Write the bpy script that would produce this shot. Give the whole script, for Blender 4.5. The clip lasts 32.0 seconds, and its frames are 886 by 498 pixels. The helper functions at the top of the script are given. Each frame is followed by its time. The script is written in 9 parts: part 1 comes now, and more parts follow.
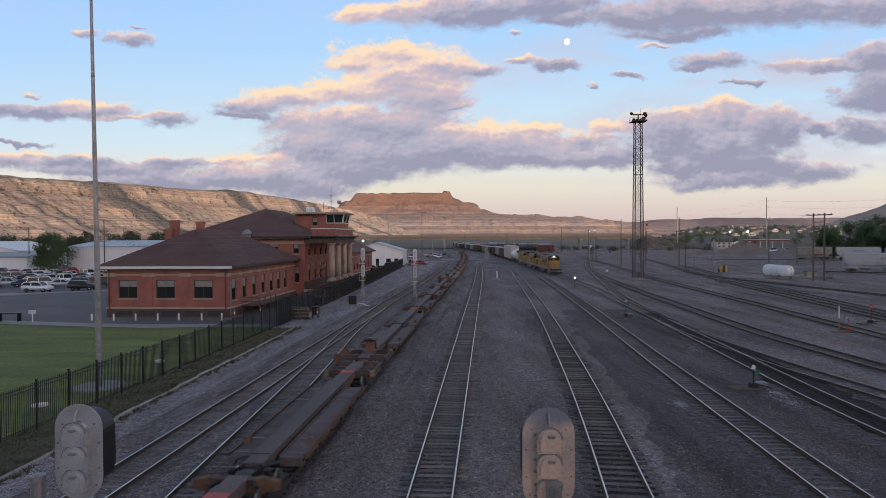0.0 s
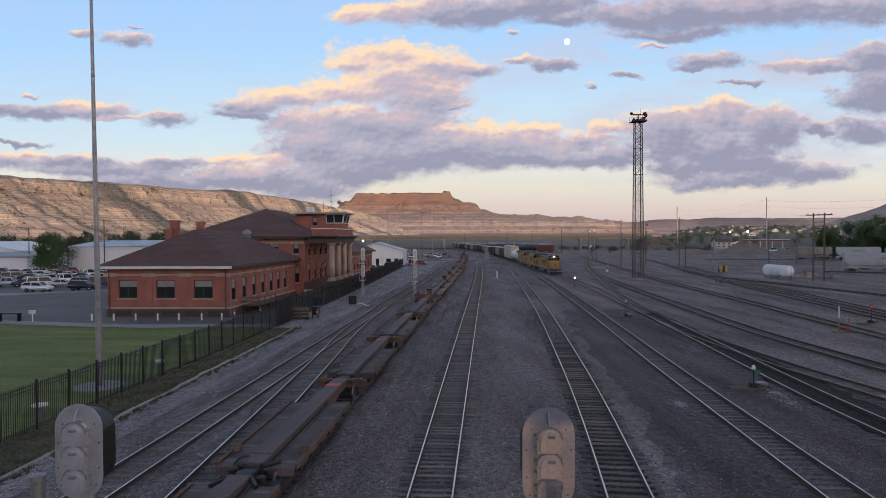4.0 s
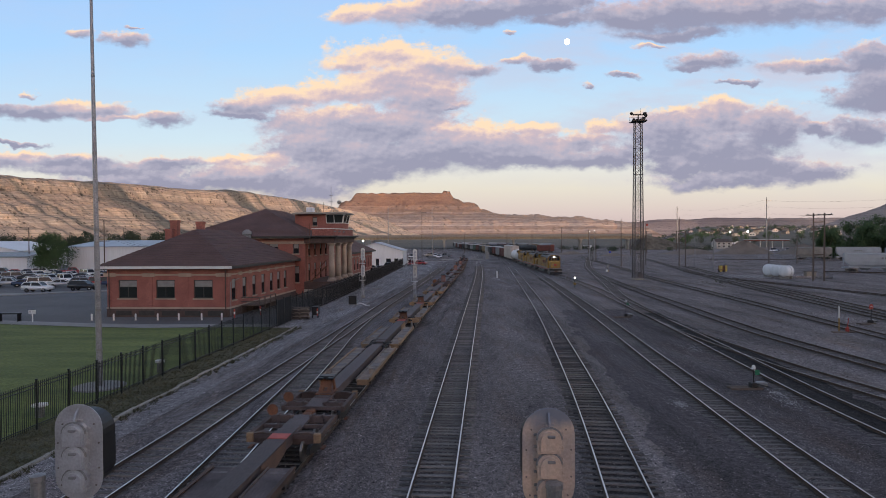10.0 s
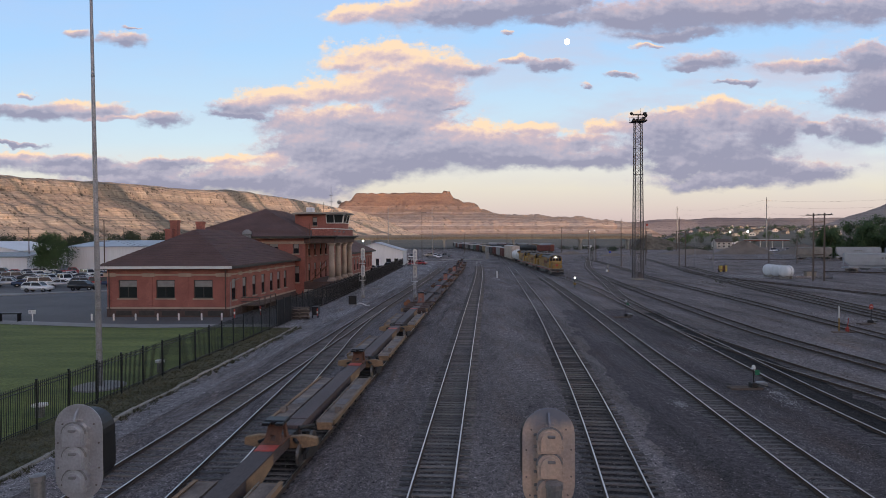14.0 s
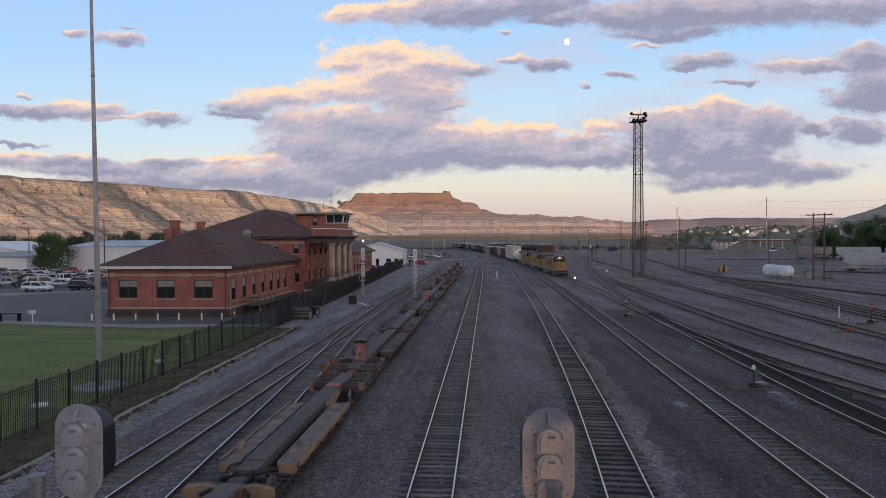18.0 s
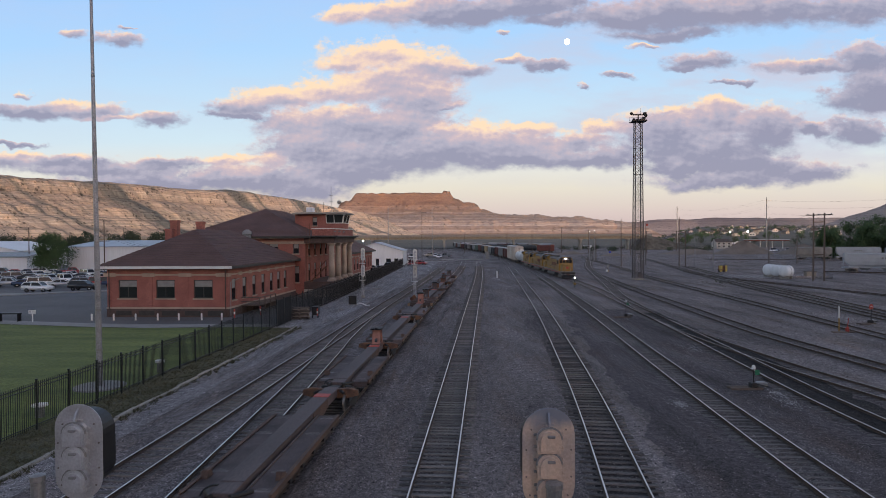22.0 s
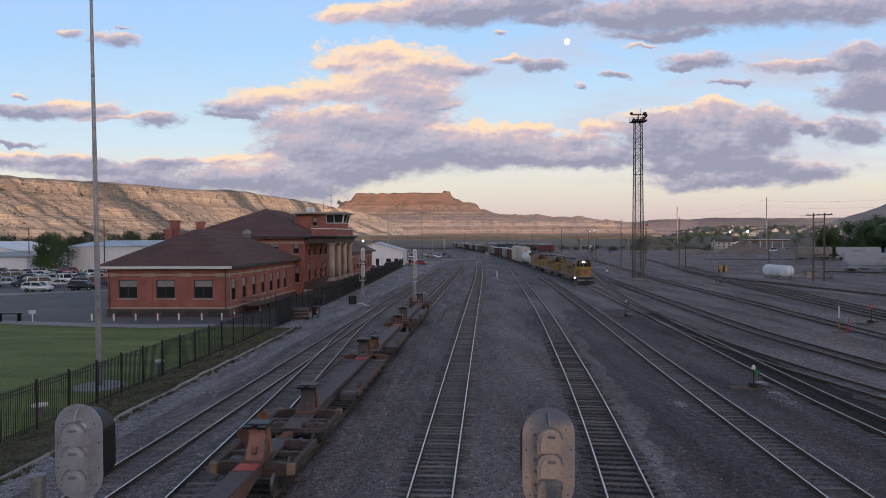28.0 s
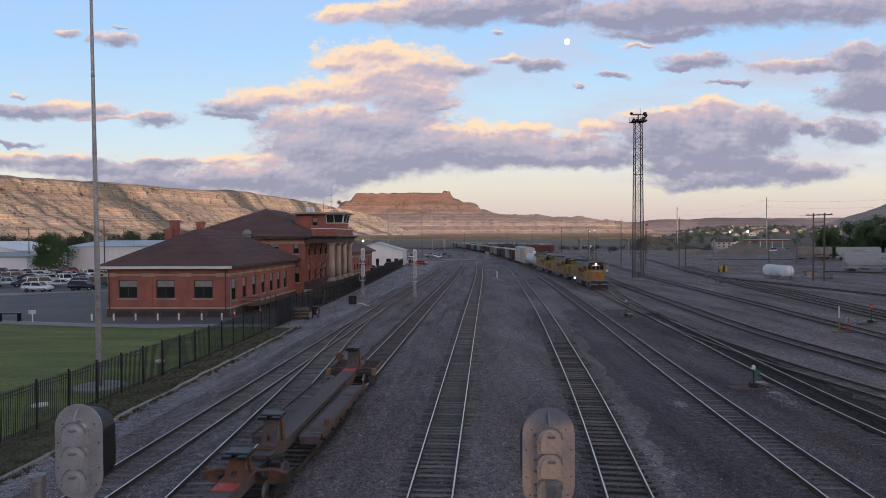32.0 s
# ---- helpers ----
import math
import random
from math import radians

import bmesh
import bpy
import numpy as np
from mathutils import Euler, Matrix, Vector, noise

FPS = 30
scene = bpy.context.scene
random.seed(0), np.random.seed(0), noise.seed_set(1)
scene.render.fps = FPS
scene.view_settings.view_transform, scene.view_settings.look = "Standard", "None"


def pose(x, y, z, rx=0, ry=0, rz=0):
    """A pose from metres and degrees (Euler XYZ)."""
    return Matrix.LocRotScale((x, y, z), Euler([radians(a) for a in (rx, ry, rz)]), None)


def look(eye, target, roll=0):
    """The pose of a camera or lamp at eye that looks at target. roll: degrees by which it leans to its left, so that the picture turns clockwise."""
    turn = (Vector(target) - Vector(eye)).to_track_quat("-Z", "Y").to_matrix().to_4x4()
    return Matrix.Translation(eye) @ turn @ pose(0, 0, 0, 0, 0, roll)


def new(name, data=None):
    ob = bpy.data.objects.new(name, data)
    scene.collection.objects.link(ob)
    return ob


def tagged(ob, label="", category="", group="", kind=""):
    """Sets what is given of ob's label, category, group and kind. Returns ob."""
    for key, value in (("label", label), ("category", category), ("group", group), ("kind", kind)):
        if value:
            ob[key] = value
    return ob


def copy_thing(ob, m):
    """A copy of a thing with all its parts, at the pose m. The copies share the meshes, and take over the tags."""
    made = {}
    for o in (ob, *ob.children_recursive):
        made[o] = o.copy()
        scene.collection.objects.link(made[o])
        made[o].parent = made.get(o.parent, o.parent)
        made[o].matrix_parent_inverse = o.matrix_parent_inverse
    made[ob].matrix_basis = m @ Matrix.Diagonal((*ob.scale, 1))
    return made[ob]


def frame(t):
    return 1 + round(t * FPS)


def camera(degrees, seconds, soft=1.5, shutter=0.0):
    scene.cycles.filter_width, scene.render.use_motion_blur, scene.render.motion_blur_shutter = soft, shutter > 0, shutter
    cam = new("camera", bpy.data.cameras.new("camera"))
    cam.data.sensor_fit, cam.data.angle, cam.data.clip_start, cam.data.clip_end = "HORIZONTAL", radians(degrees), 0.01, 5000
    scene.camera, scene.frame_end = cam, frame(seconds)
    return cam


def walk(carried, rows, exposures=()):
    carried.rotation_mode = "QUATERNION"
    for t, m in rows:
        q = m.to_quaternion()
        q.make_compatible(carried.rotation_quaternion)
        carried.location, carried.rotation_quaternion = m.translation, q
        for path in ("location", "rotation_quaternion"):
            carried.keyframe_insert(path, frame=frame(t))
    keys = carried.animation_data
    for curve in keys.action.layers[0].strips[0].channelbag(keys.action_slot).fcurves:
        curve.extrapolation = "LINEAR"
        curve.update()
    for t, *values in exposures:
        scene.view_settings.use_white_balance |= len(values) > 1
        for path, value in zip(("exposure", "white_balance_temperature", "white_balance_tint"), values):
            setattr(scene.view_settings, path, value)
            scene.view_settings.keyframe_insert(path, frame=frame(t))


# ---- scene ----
cam = camera(69.5, 32.0, soft=0.8, shutter=0.4)
EYE = (0.0, 0.0, 8.9)
STAND = look(EYE, (0.0, 100.0, 8.9 - 1.77), roll=-0.3)
walk(cam, [(0.0, STAND), (32.0, STAND)], exposures=((0.0, 1.75), (32.0, 1.75)))

# ---- light ----
SUN_EL, SUN_AZ = 3.2, -22.0         # the sun is low behind the camera, to the right
world = bpy.data.worlds.new("evening_sky")
scene.world = world
world.use_nodes = True
wn = world.node_tree
wn.nodes.clear()
w_sky = wn.nodes.new("ShaderNodeTexSky")
w_sky.sky_type = "NISHITA"
w_sky.sun_disc = False
w_sky.sun_elevation = radians(SUN_EL)
w_sky.sun_rotation = radians(180.0 + SUN_AZ)
w_sky.altitude = 1800.0
w_sky.dust_density = 1.5
w_bg = wn.nodes.new("ShaderNodeBackground")
w_bg.inputs["Strength"].default_value = 0.15
w_out = wn.nodes.new("ShaderNodeOutputWorld")
w_tint = wn.nodes.new("ShaderNodeMix")          # pink cloud all round adds its colour to the clear sky's
w_tint.data_type, w_tint.blend_type = "RGBA", "MULTIPLY"
w_tint.inputs[0].default_value = 1.0
w_tint.inputs[7].default_value = (1.22, 0.98, 1.02, 1)
wn.links.new(w_sky.outputs[0], w_tint.inputs[6])
wn.links.new(w_tint.outputs[2], w_bg.inputs[0])
wn.links.new(w_bg.outputs[0], w_out.inputs[0])

sun_data = bpy.data.lights.new("sun", "SUN")
sun_data.energy, sun_data.angle, sun_data.color = 0.68, radians(0.5), (1.0, 0.80, 0.66)
sun = new("sun", sun_data)
a = radians(SUN_AZ)
sun_from = Vector((-math.sin(a) * math.cos(radians(SUN_EL)), -math.cos(a) * math.cos(radians(SUN_EL)), math.sin(radians(SUN_EL))))
sun.matrix_world = look(sun_from * 900, (0, 0, 0))


# ---- materials ----
def mat(name, base, dark=None, scale=3.0, fine=40.0, rough=0.8, metal=0.0, bump=0.3, mix=0.5, grain=0.25, stretch=(1, 1, 1), random_hue=0.0, spec=0.4, fine_bump=0.01):
    """A surface with two scales of variation: wide stains between two colours, and fine grain with relief."""
    m = bpy.data.materials.new(name)
    m.use_nodes = True
    nt = m.node_tree
    n, l = nt.nodes, nt.links
    bsdf = n["Principled BSDF"]
    dark = dark or tuple(c * 0.6 for c in base)
    tc = n.new("ShaderNodeTexCoord")
    mp = n.new("ShaderNodeMapping")
    mp.inputs["Scale"].default_value = stretch
    l.new(tc.outputs["Object"], mp.inputs[0])
    n1 = n.new("ShaderNodeTexNoise")
    n1.inputs["Scale"].default_value, n1.inputs["Detail"].default_value = scale, 6
    n2 = n.new("ShaderNodeTexNoise")
    n2.inputs["Scale"].default_value, n2.inputs["Detail"].default_value = fine, 4
    l.new(mp.outputs[0], n1.inputs[0])
    l.new(mp.outputs[0], n2.inputs[0])
    ramp = n.new("ShaderNodeMapRange")
    ramp.inputs[1].default_value, ramp.inputs[2].default_value = 0.5 - 0.5 * mix, 0.5 + 0.3
    l.new(n1.outputs[0], ramp.inputs[0])
    mx = n.new("ShaderNodeMix")
    mx.data_type = "RGBA"
    mx.inputs[6].default_value, mx.inputs[7].default_value = (*dark, 1), (*base, 1)
    l.new(ramp.outputs[0], mx.inputs[0])
    gr = n.new("ShaderNodeMapRange")
    gr.inputs[1].default_value, gr.inputs[2].default_value = 0.3, 0.7
    gr.inputs[3].default_value, gr.inputs[4].default_value = 1 - grain, 1 + grain
    l.new(n2.outputs[0], gr.inputs[0])
    val = gr.outputs[0]
    if random_hue:
        oi = n.new("ShaderNodeObjectInfo")
        rr = n.new("ShaderNodeMapRange")
        rr.inputs[3].default_value, rr.inputs[4].default_value = 1 - random_hue, 1 + random_hue
        l.new(oi.outputs["Random"], rr.inputs[0])
        mm = n.new("ShaderNodeMath")
        mm.operation = "MULTIPLY"
        l.new(val, mm.inputs[0])
        l.new(rr.outputs[0], mm.inputs[1])
        val = mm.outputs[0]
    vm = n.new("ShaderNodeVectorMath")
    vm.operation = "SCALE"
    l.new(mx.outputs[2], vm.inputs[0])
    l.new(val, vm.inputs["Scale"])
    l.new(vm.outputs[0], bsdf.inputs["Base Color"])
    bsdf.inputs["Roughness"].default_value = rough
    bsdf.inputs["Metallic"].default_value = metal
    bsdf.inputs["Specular IOR Level"].default_value = spec
    bp = n.new("ShaderNodeBump")
    bp.inputs["Strength"].default_value, bp.inputs["Distance"].default_value = bump, fine_bump
    l.new(n2.outputs[0], bp.inputs["Height"])
    l.new(bp.outputs[0], bsdf.inputs["Normal"])
    return m


def glow(name, colour, strength):
    m = bpy.data.materials.new(name)
    m.use_nodes = True
    b = m.node_tree.nodes["Principled BSDF"]
    b.inputs["Base Color"].default_value = (*colour, 1)
    b.inputs["Emission Color"].default_value = (*colour, 1)
    b.inputs["Emission Strength"].default_value = strength
    return m


def glassy(name, colour, rough=0.08):
    m = bpy.data.materials.new(name)
    m.use_nodes = True
    b = m.node_tree.nodes["Principled BSDF"]
    b.inputs["Base Color"].default_value = (*colour, 1)
    b.inputs["Roughness"].default_value = rough
    b.inputs["Specular IOR Level"].default_value = 0.6
    return m


M = {}
M["grass"] = mat("mown_grass", (0.175, 0.198, 0.05), (0.07, 0.094, 0.024), 0.3, 14.0, 0.95, bump=0.8, grain=0.45, stretch=(0.3, 1.5, 1), fine_bump=0.05)
M["weeds"] = mat("dry_weeds", (0.105, 0.095, 0.057), (0.058, 0.058, 0.031), 0.6, 9.0, 0.95, bump=0.9, grain=0.6, fine_bump=0.06)
M["asphalt"] = mat("worn_asphalt", (0.135, 0.128, 0.13), (0.085, 0.081, 0.083), 0.12, 9.0, 0.9, bump=0.4, grain=0.5)
M["concrete"] = mat("weathered_concrete", (0.36, 0.33, 0.29), (0.22, 0.2, 0.18), 1.2, 25.0, 0.9, bump=0.3, grain=0.2)
M["path"] = mat("pale_concrete_path", (0.29, 0.275, 0.265), (0.2, 0.19, 0.185), 0.5, 18.0, 0.9, bump=0.3, grain=0.2)
M["tie"] = mat("weathered_timber", (0.21, 0.19, 0.182), (0.085, 0.077, 0.074), 1.4, 22.0, 0.9, bump=0.7, grain=0.4, stretch=(0.3, 2.5, 2.5), random_hue=0.3, fine_bump=0.02)
M["tiedark"] = mat("dark_creosoted_timber", (0.185, 0.165, 0.16), (0.06, 0.052, 0.05), 1.4, 22.0, 0.9, bump=0.7, grain=0.4, stretch=(0.3, 2.5, 2.5), random_hue=0.45, fine_bump=0.02)
M["rail"] = mat("rusty_rail_side", (0.085, 0.058, 0.046), (0.045, 0.033, 0.027), 2.0, 30.0, 0.85, metal=0.1)
M["railtop"] = mat("polished_rail_head", (0.68, 0.63, 0.6), (0.46, 0.42, 0.4), 0.4, 12.0, 0.36, metal=1.0, bump=0.05, grain=0.08)
M["raildull"] = mat("dull_rail_head", (0.46, 0.41, 0.37), (0.26, 0.22, 0.19), 0.4, 12.0, 0.42, metal=0.9, bump=0.05, grain=0.12)
M["brick"] = mat("red_brick", (0.345, 0.132, 0.103), (0.215, 0.082, 0.068), 0.6, 14.0, 0.88, bump=0.4, grain=0.35)
M["brickdark"] = mat("sooty_brick", (0.12, 0.078, 0.068), (0.065, 0.046, 0.042), 0.8, 14.0, 0.9, bump=0.4, grain=0.3)
M["stone"] = mat("buff_sandstone", (0.42, 0.33, 0.26), (0.27, 0.21, 0.17), 0.9, 18.0, 0.85, bump=0.35, grain=0.2)
M["roof"] = mat("brown_shingle", (0.138, 0.08, 0.074), (0.088, 0.054, 0.051), 0.35, 9.0, 0.92, bump=0.8, grain=0.3, stretch=(1, 1, 3), fine_bump=0.03)
M["white"] = mat("white_paint", (0.72, 0.7, 0.67), (0.55, 0.52, 0.5), 0.8, 20.0, 0.6, bump=0.1, grain=0.08)
M["metalwhite"] = mat("white_sheet_metal", (0.7, 0.7, 0.72), (0.58, 0.58, 0.6), 0.08, 3.0, 0.5, bump=0.2, grain=0.06, stretch=(1, 1, 0.1))
M["glass"] = glassy("window_glass", (0.018, 0.02, 0.024))
M["carglass"] = glassy("tinted_car_glass", (0.012, 0.013, 0.016), 0.22)
M["carglass"].node_tree.nodes["Principled BSDF"].inputs["Specular IOR Level"].default_value = 0.3
M["cabglass"] = glassy("bay_window_glass", (0.05, 0.06, 0.06), 0.03)
M["cabglass"].node_tree.nodes["Principled BSDF"].inputs["Specular IOR Level"].default_value = 1.0
M["blind"] = mat("grey_blind", (0.27, 0.265, 0.26), (0.2, 0.195, 0.19), 2.0, 40.0, 0.8)
M["frame"] = mat("dark_window_frame", (0.05, 0.045, 0.042), None, 2.0, 30.0, 0.6)
M["black"] = mat("black_painted_steel", (0.012, 0.012, 0.014), (0.008, 0.008, 0.009), 2.0, 30.0, 0.45, bump=0.1, grain=0.2)
M["galv"] = mat("galvanised_steel", (0.3, 0.29, 0.29), (0.19, 0.185, 0.185), 1.5, 25.0, 0.5, metal=0.6, bump=0.15, grain=0.15)
M["polegrey"] = mat("mottled_pole_metal", (0.34, 0.335, 0.36), (0.19, 0.185, 0.2), 1.2, 14.0, 0.42, metal=0.55, bump=0.15, grain=0.3)
M["silver"] = mat("aluminium_paint", (0.58, 0.59, 0.62), (0.32, 0.305, 0.305), 2.6, 35.0, 0.36, metal=0.5, bump=0.2, grain=0.12)
M["rust"] = mat("rusty_steel", (0.21, 0.088, 0.046), (0.08, 0.04, 0.029), 1.1, 20.0, 0.85, bump=0.4, grain=0.3, random_hue=0.15)
M["deck"] = mat("grimy_brown_steel", (0.112, 0.08, 0.078), (0.05, 0.037, 0.036), 0.7, 18.0, 0.68, bump=0.3, grain=0.3, stretch=(1, 0.25, 1), random_hue=0.15, spec=0.4)
M["tray"] = mat("dirty_tray_steel", (0.15, 0.112, 0.108), (0.046, 0.036, 0.036), 0.9, 15.0, 0.8, spec=0.3, bump=0.4, grain=0.3, random_hue=0.2)
M["tantray"] = mat("sun_bleached_tray", (0.33, 0.26, 0.21), (0.085, 0.06, 0.052), 1.1, 15.0, 0.8, bump=0.4, grain=0.3, random_hue=0.12)
M["ochre"] = mat("faded_ochre_paint", (0.31, 0.2, 0.115), (0.17, 0.105, 0.065), 1.2, 18.0, 0.8, bump=0.3, grain=0.25, random_hue=0.15)
M["red"] = mat("faded_red_paint", (0.5, 0.075, 0.05), (0.32, 0.05, 0.04), 2.0, 25.0, 0.6, bump=0.1)
M["salmon"] = mat("faded_salmon_paint", (0.36, 0.17, 0.13), (0.19, 0.085, 0.065), 1.5, 20.0, 0.7, bump=0.2)
M["yellow"] = mat("armour_yellow_paint", (0.41, 0.225, 0.036), (0.17, 0.1, 0.035), 0.5, 12.0, 0.5, bump=0.05, grain=0.12)
M["grey"] = mat("harbour_grey_paint", (0.2, 0.2, 0.2), (0.1, 0.095, 0.09), 0.6, 12.0, 0.6, bump=0.1, grain=0.15)
M["hoodgrey"] = mat("sooty_grey_roof_paint", (0.12, 0.115, 0.115), (0.055, 0.052, 0.052), 0.8, 12.0, 0.6, bump=0.1, grain=0.2)
M["steel"] = mat("dark_oily_steel", (0.045, 0.042, 0.042), (0.025, 0.023, 0.023), 2.0, 20.0, 0.6, metal=0.4, grain=0.25)
M["wheel"] = mat("worn_wheel_steel", (0.4, 0.37, 0.35), (0.2, 0.17, 0.15), 2.0, 20.0, 0.4, metal=0.9, grain=0.15)
M["wood"] = mat("grey_weathered_wood", (0.15, 0.115, 0.095), (0.08, 0.06, 0.052), 0.8, 15.0, 0.9, bump=0.4, grain=0.3, stretch=(3, 3, 0.3))
M["pallet"] = mat("pale_pallet_wood", (0.33, 0.27, 0.22), (0.2, 0.16, 0.13), 1.5, 20.0, 0.9, bump=0.3, grain=0.25)
M["dirt"] = mat("dirt_mound", (0.235, 0.185, 0.15), (0.15, 0.118, 0.098), 0.2, 3.0, 0.95, bump=0.6, grain=0.3)
M["tyre"] = mat("tyre_rubber", (0.02, 0.02, 0.021), None, 3.0, 40.0, 0.85)
M["chrome"] = mat("bright_trim", (0.5, 0.5, 0.52), (0.4, 0.4, 0.42), 4.0, 40.0, 0.25, metal=1.0, bump=0.0, grain=0.05)
M["green"] = mat("green_signal_target", (0.02, 0.17, 0.09), None, 3.0, 30.0, 0.5)
M["blue"] = mat("blue_marker", (0.03, 0.06, 0.6), None, 3.0, 30.0, 0.5)
M["leafdark"] = mat("broadleaf_foliage", (0.072, 0.118, 0.044), (0.034, 0.06, 0.024), 0.5, 6.0, 0.9, bump=0.2, grain=0.4)
M["leafgrey"] = mat("sagebrush_foliage", (0.06, 0.075, 0.042), (0.034, 0.044, 0.026), 0.5, 6.0, 0.9, bump=0.2, grain=0.4)
M["bark"] = mat("rough_bark", (0.11, 0.085, 0.068), (0.06, 0.045, 0.038), 1.5, 12.0, 0.95, bump=0.7, grain=0.3, stretch=(2, 2, 0.4))
M["tower"] = mat("weathered_tower_steel", (0.13, 0.115, 0.11), (0.075, 0.066, 0.064), 0.8, 14.0, 0.7, metal=0.3, grain=0.2)
M["sillrust"] = mat("grimy_rusty_sill", (0.155, 0.088, 0.06), (0.062, 0.04, 0.034), 0.9, 16.0, 0.85, grain=0.3, random_hue=0.15)
M["pad"] = mat("scraped_steel", (0.24, 0.205, 0.195), (0.09, 0.072, 0.068), 2.6, 14.0, 0.7, grain=0.3)
M["grime"] = mat("grimy_end_frame_steel", (0.1, 0.062, 0.05), (0.04, 0.029, 0.027), 1.1, 18.0, 0.8, grain=0.3, random_hue=0.15)
M["outrig"] = mat("rust_eaten_orange_paint", (0.2, 0.1, 0.052), (0.07, 0.038, 0.03), 2.4, 22.0, 0.8, bump=0.4, grain=0.35, mix=0.35, random_hue=0.2)
M["boxred"] = mat("red_car_paint", (0.19, 0.05, 0.036), (0.12, 0.035, 0.028), 0.3, 10.0, 0.7)
M["lamp"] = glow("lit_lamp", (1.0, 0.9, 0.75), 14.0)
M["headlight"] = glow("lit_headlight", (1.0, 0.88, 0.78), 7.0)


def stony(name, base, dark, pale, patch, stones):
    """Loose ground: wide stained patches, clods and single stones that differ in tone, with their relief."""
    m = bpy.data.materials.new(name)
    m.use_nodes = True
    n, l = m.node_tree.nodes, m.node_tree.links
    bsdf = n["Principled BSDF"]
    tc = n.new("ShaderNodeTexCoord")
    wide = n.new("ShaderNodeTexNoise")
    wide.inputs["Scale"].default_value, wide.inputs["Detail"].default_value, wide.inputs["Roughness"].default_value = patch, 8, 0.62
    mp = n.new("ShaderNodeMapping")
    mp.inputs["Scale"].default_value = (1.7, 0.32, 1.0)
    mp.inputs["Rotation"].default_value = (0, 0, 0.07)
    l.new(tc.outputs["Object"], mp.inputs[0])
    l.new(mp.outputs[0], wide.inputs[0])
    ramp = n.new("ShaderNodeValToRGB")
    e = ramp.color_ramp.elements
    e[0].position, e[0].color = 0.32, (*dark, 1)
    e[1].position, e[1].color = 0.72, (*pale, 1)
    e.new(0.52).color = (*base, 1)
    l.new(wide.outputs[0], ramp.inputs[0])
    vor = n.new("ShaderNodeTexVoronoi")
    vor.inputs["Scale"].default_value = stones
    l.new(tc.outputs["Object"], vor.inputs[0])
    sc = n.new("ShaderNodeSeparateColor")
    l.new(vor.outputs["Color"], sc.inputs[0])
    tone = n.new("ShaderNodeMapRange")
    tone.inputs[3].default_value, tone.inputs[4].default_value = 0.3, 1.55
    l.new(sc.outputs[0], tone.inputs[0])
    chip = n.new("ShaderNodeMapRange")                  # one stone in thirty is pale
    chip.inputs[1].default_value, chip.inputs[2].default_value, chip.inputs[4].default_value = 0.965, 0.975, 2.0
    l.new(sc.outputs[1], chip.inputs[0])
    both = n.new("ShaderNodeMath")
    both.operation = "ADD"
    l.new(tone.outputs[0], both.inputs[0])
    l.new(chip.outputs[0], both.inputs[1])
    rusty = n.new("ShaderNodeTexNoise")                 # brown stains, drawn out along the tracks
    rusty.inputs["Scale"].default_value, rusty.inputs["Detail"].default_value, rusty.inputs["Roughness"].default_value = patch * 1.9, 7, 0.66
    l.new(mp.outputs[0], rusty.inputs[0])
    rr_ = n.new("ShaderNodeMapRange")
    rr_.inputs[1].default_value, rr_.inputs[2].default_value, rr_.inputs[4].default_value = 0.5, 0.7, 0.6
    l.new(rusty.outputs[0], rr_.inputs[0])
    stain = n.new("ShaderNodeMix")
    stain.data_type, stain.blend_type = "RGBA", "MULTIPLY"
    stain.inputs[7].default_value = (0.86, 0.68, 0.52, 1)
    l.new(rr_.outputs[0], stain.inputs[0])
    l.new(ramp.outputs[0], stain.inputs[6])
    clod = n.new("ShaderNodeTexNoise")
    clod.inputs["Scale"].default_value, clod.inputs["Detail"].default_value, clod.inputs["Roughness"].default_value = 3.0, 10, 0.8
    l.new(tc.outputs["Object"], clod.inputs[0])
    ct = n.new("ShaderNodeMapRange")
    ct.inputs[1].default_value, ct.inputs[2].default_value, ct.inputs[3].default_value, ct.inputs[4].default_value = 0.32, 0.68, 0.4, 1.6
    l.new(clod.outputs[0], ct.inputs[0])
    mul = n.new("ShaderNodeMath")
    mul.operation = "MULTIPLY"
    l.new(both.outputs[0], mul.inputs[0])
    l.new(ct.outputs[0], mul.inputs[1])
    vm = n.new("ShaderNodeVectorMath")
    vm.operation = "SCALE"
    l.new(stain.outputs[2], vm.inputs[0])
    l.new(mul.outputs[0], vm.inputs["Scale"])
    l.new(vm.outputs[0], bsdf.inputs["Base Color"])
    bsdf.inputs["Roughness"].default_value = 0.95
    bsdf.inputs["Specular IOR Level"].default_value = 0.25
    bp = n.new("ShaderNodeBump")
    bp.inputs["Strength"].default_value, bp.inputs["Distance"].default_value = 1.0, 0.05
    l.new(vor.outputs["Distance"], bp.inputs["Height"])
    l.new(bp.outputs[0], bsdf.inputs["Normal"])
    return m


M["ground"] = stony("yard_cinders", (0.186, 0.16, 0.158), (0.1, 0.086, 0.085), (0.268, 0.235, 0.235), 0.16, 27.0)
M["ballast"] = stony("ballast_stone", (0.178, 0.154, 0.155), (0.1, 0.087, 0.088), (0.25, 0.22, 0.223), 0.35, 24.0)
M["service"] = stony("gravel_service_road", (0.25, 0.232, 0.236), (0.165, 0.152, 0.156), (0.33, 0.308, 0.315), 0.3, 26.0)


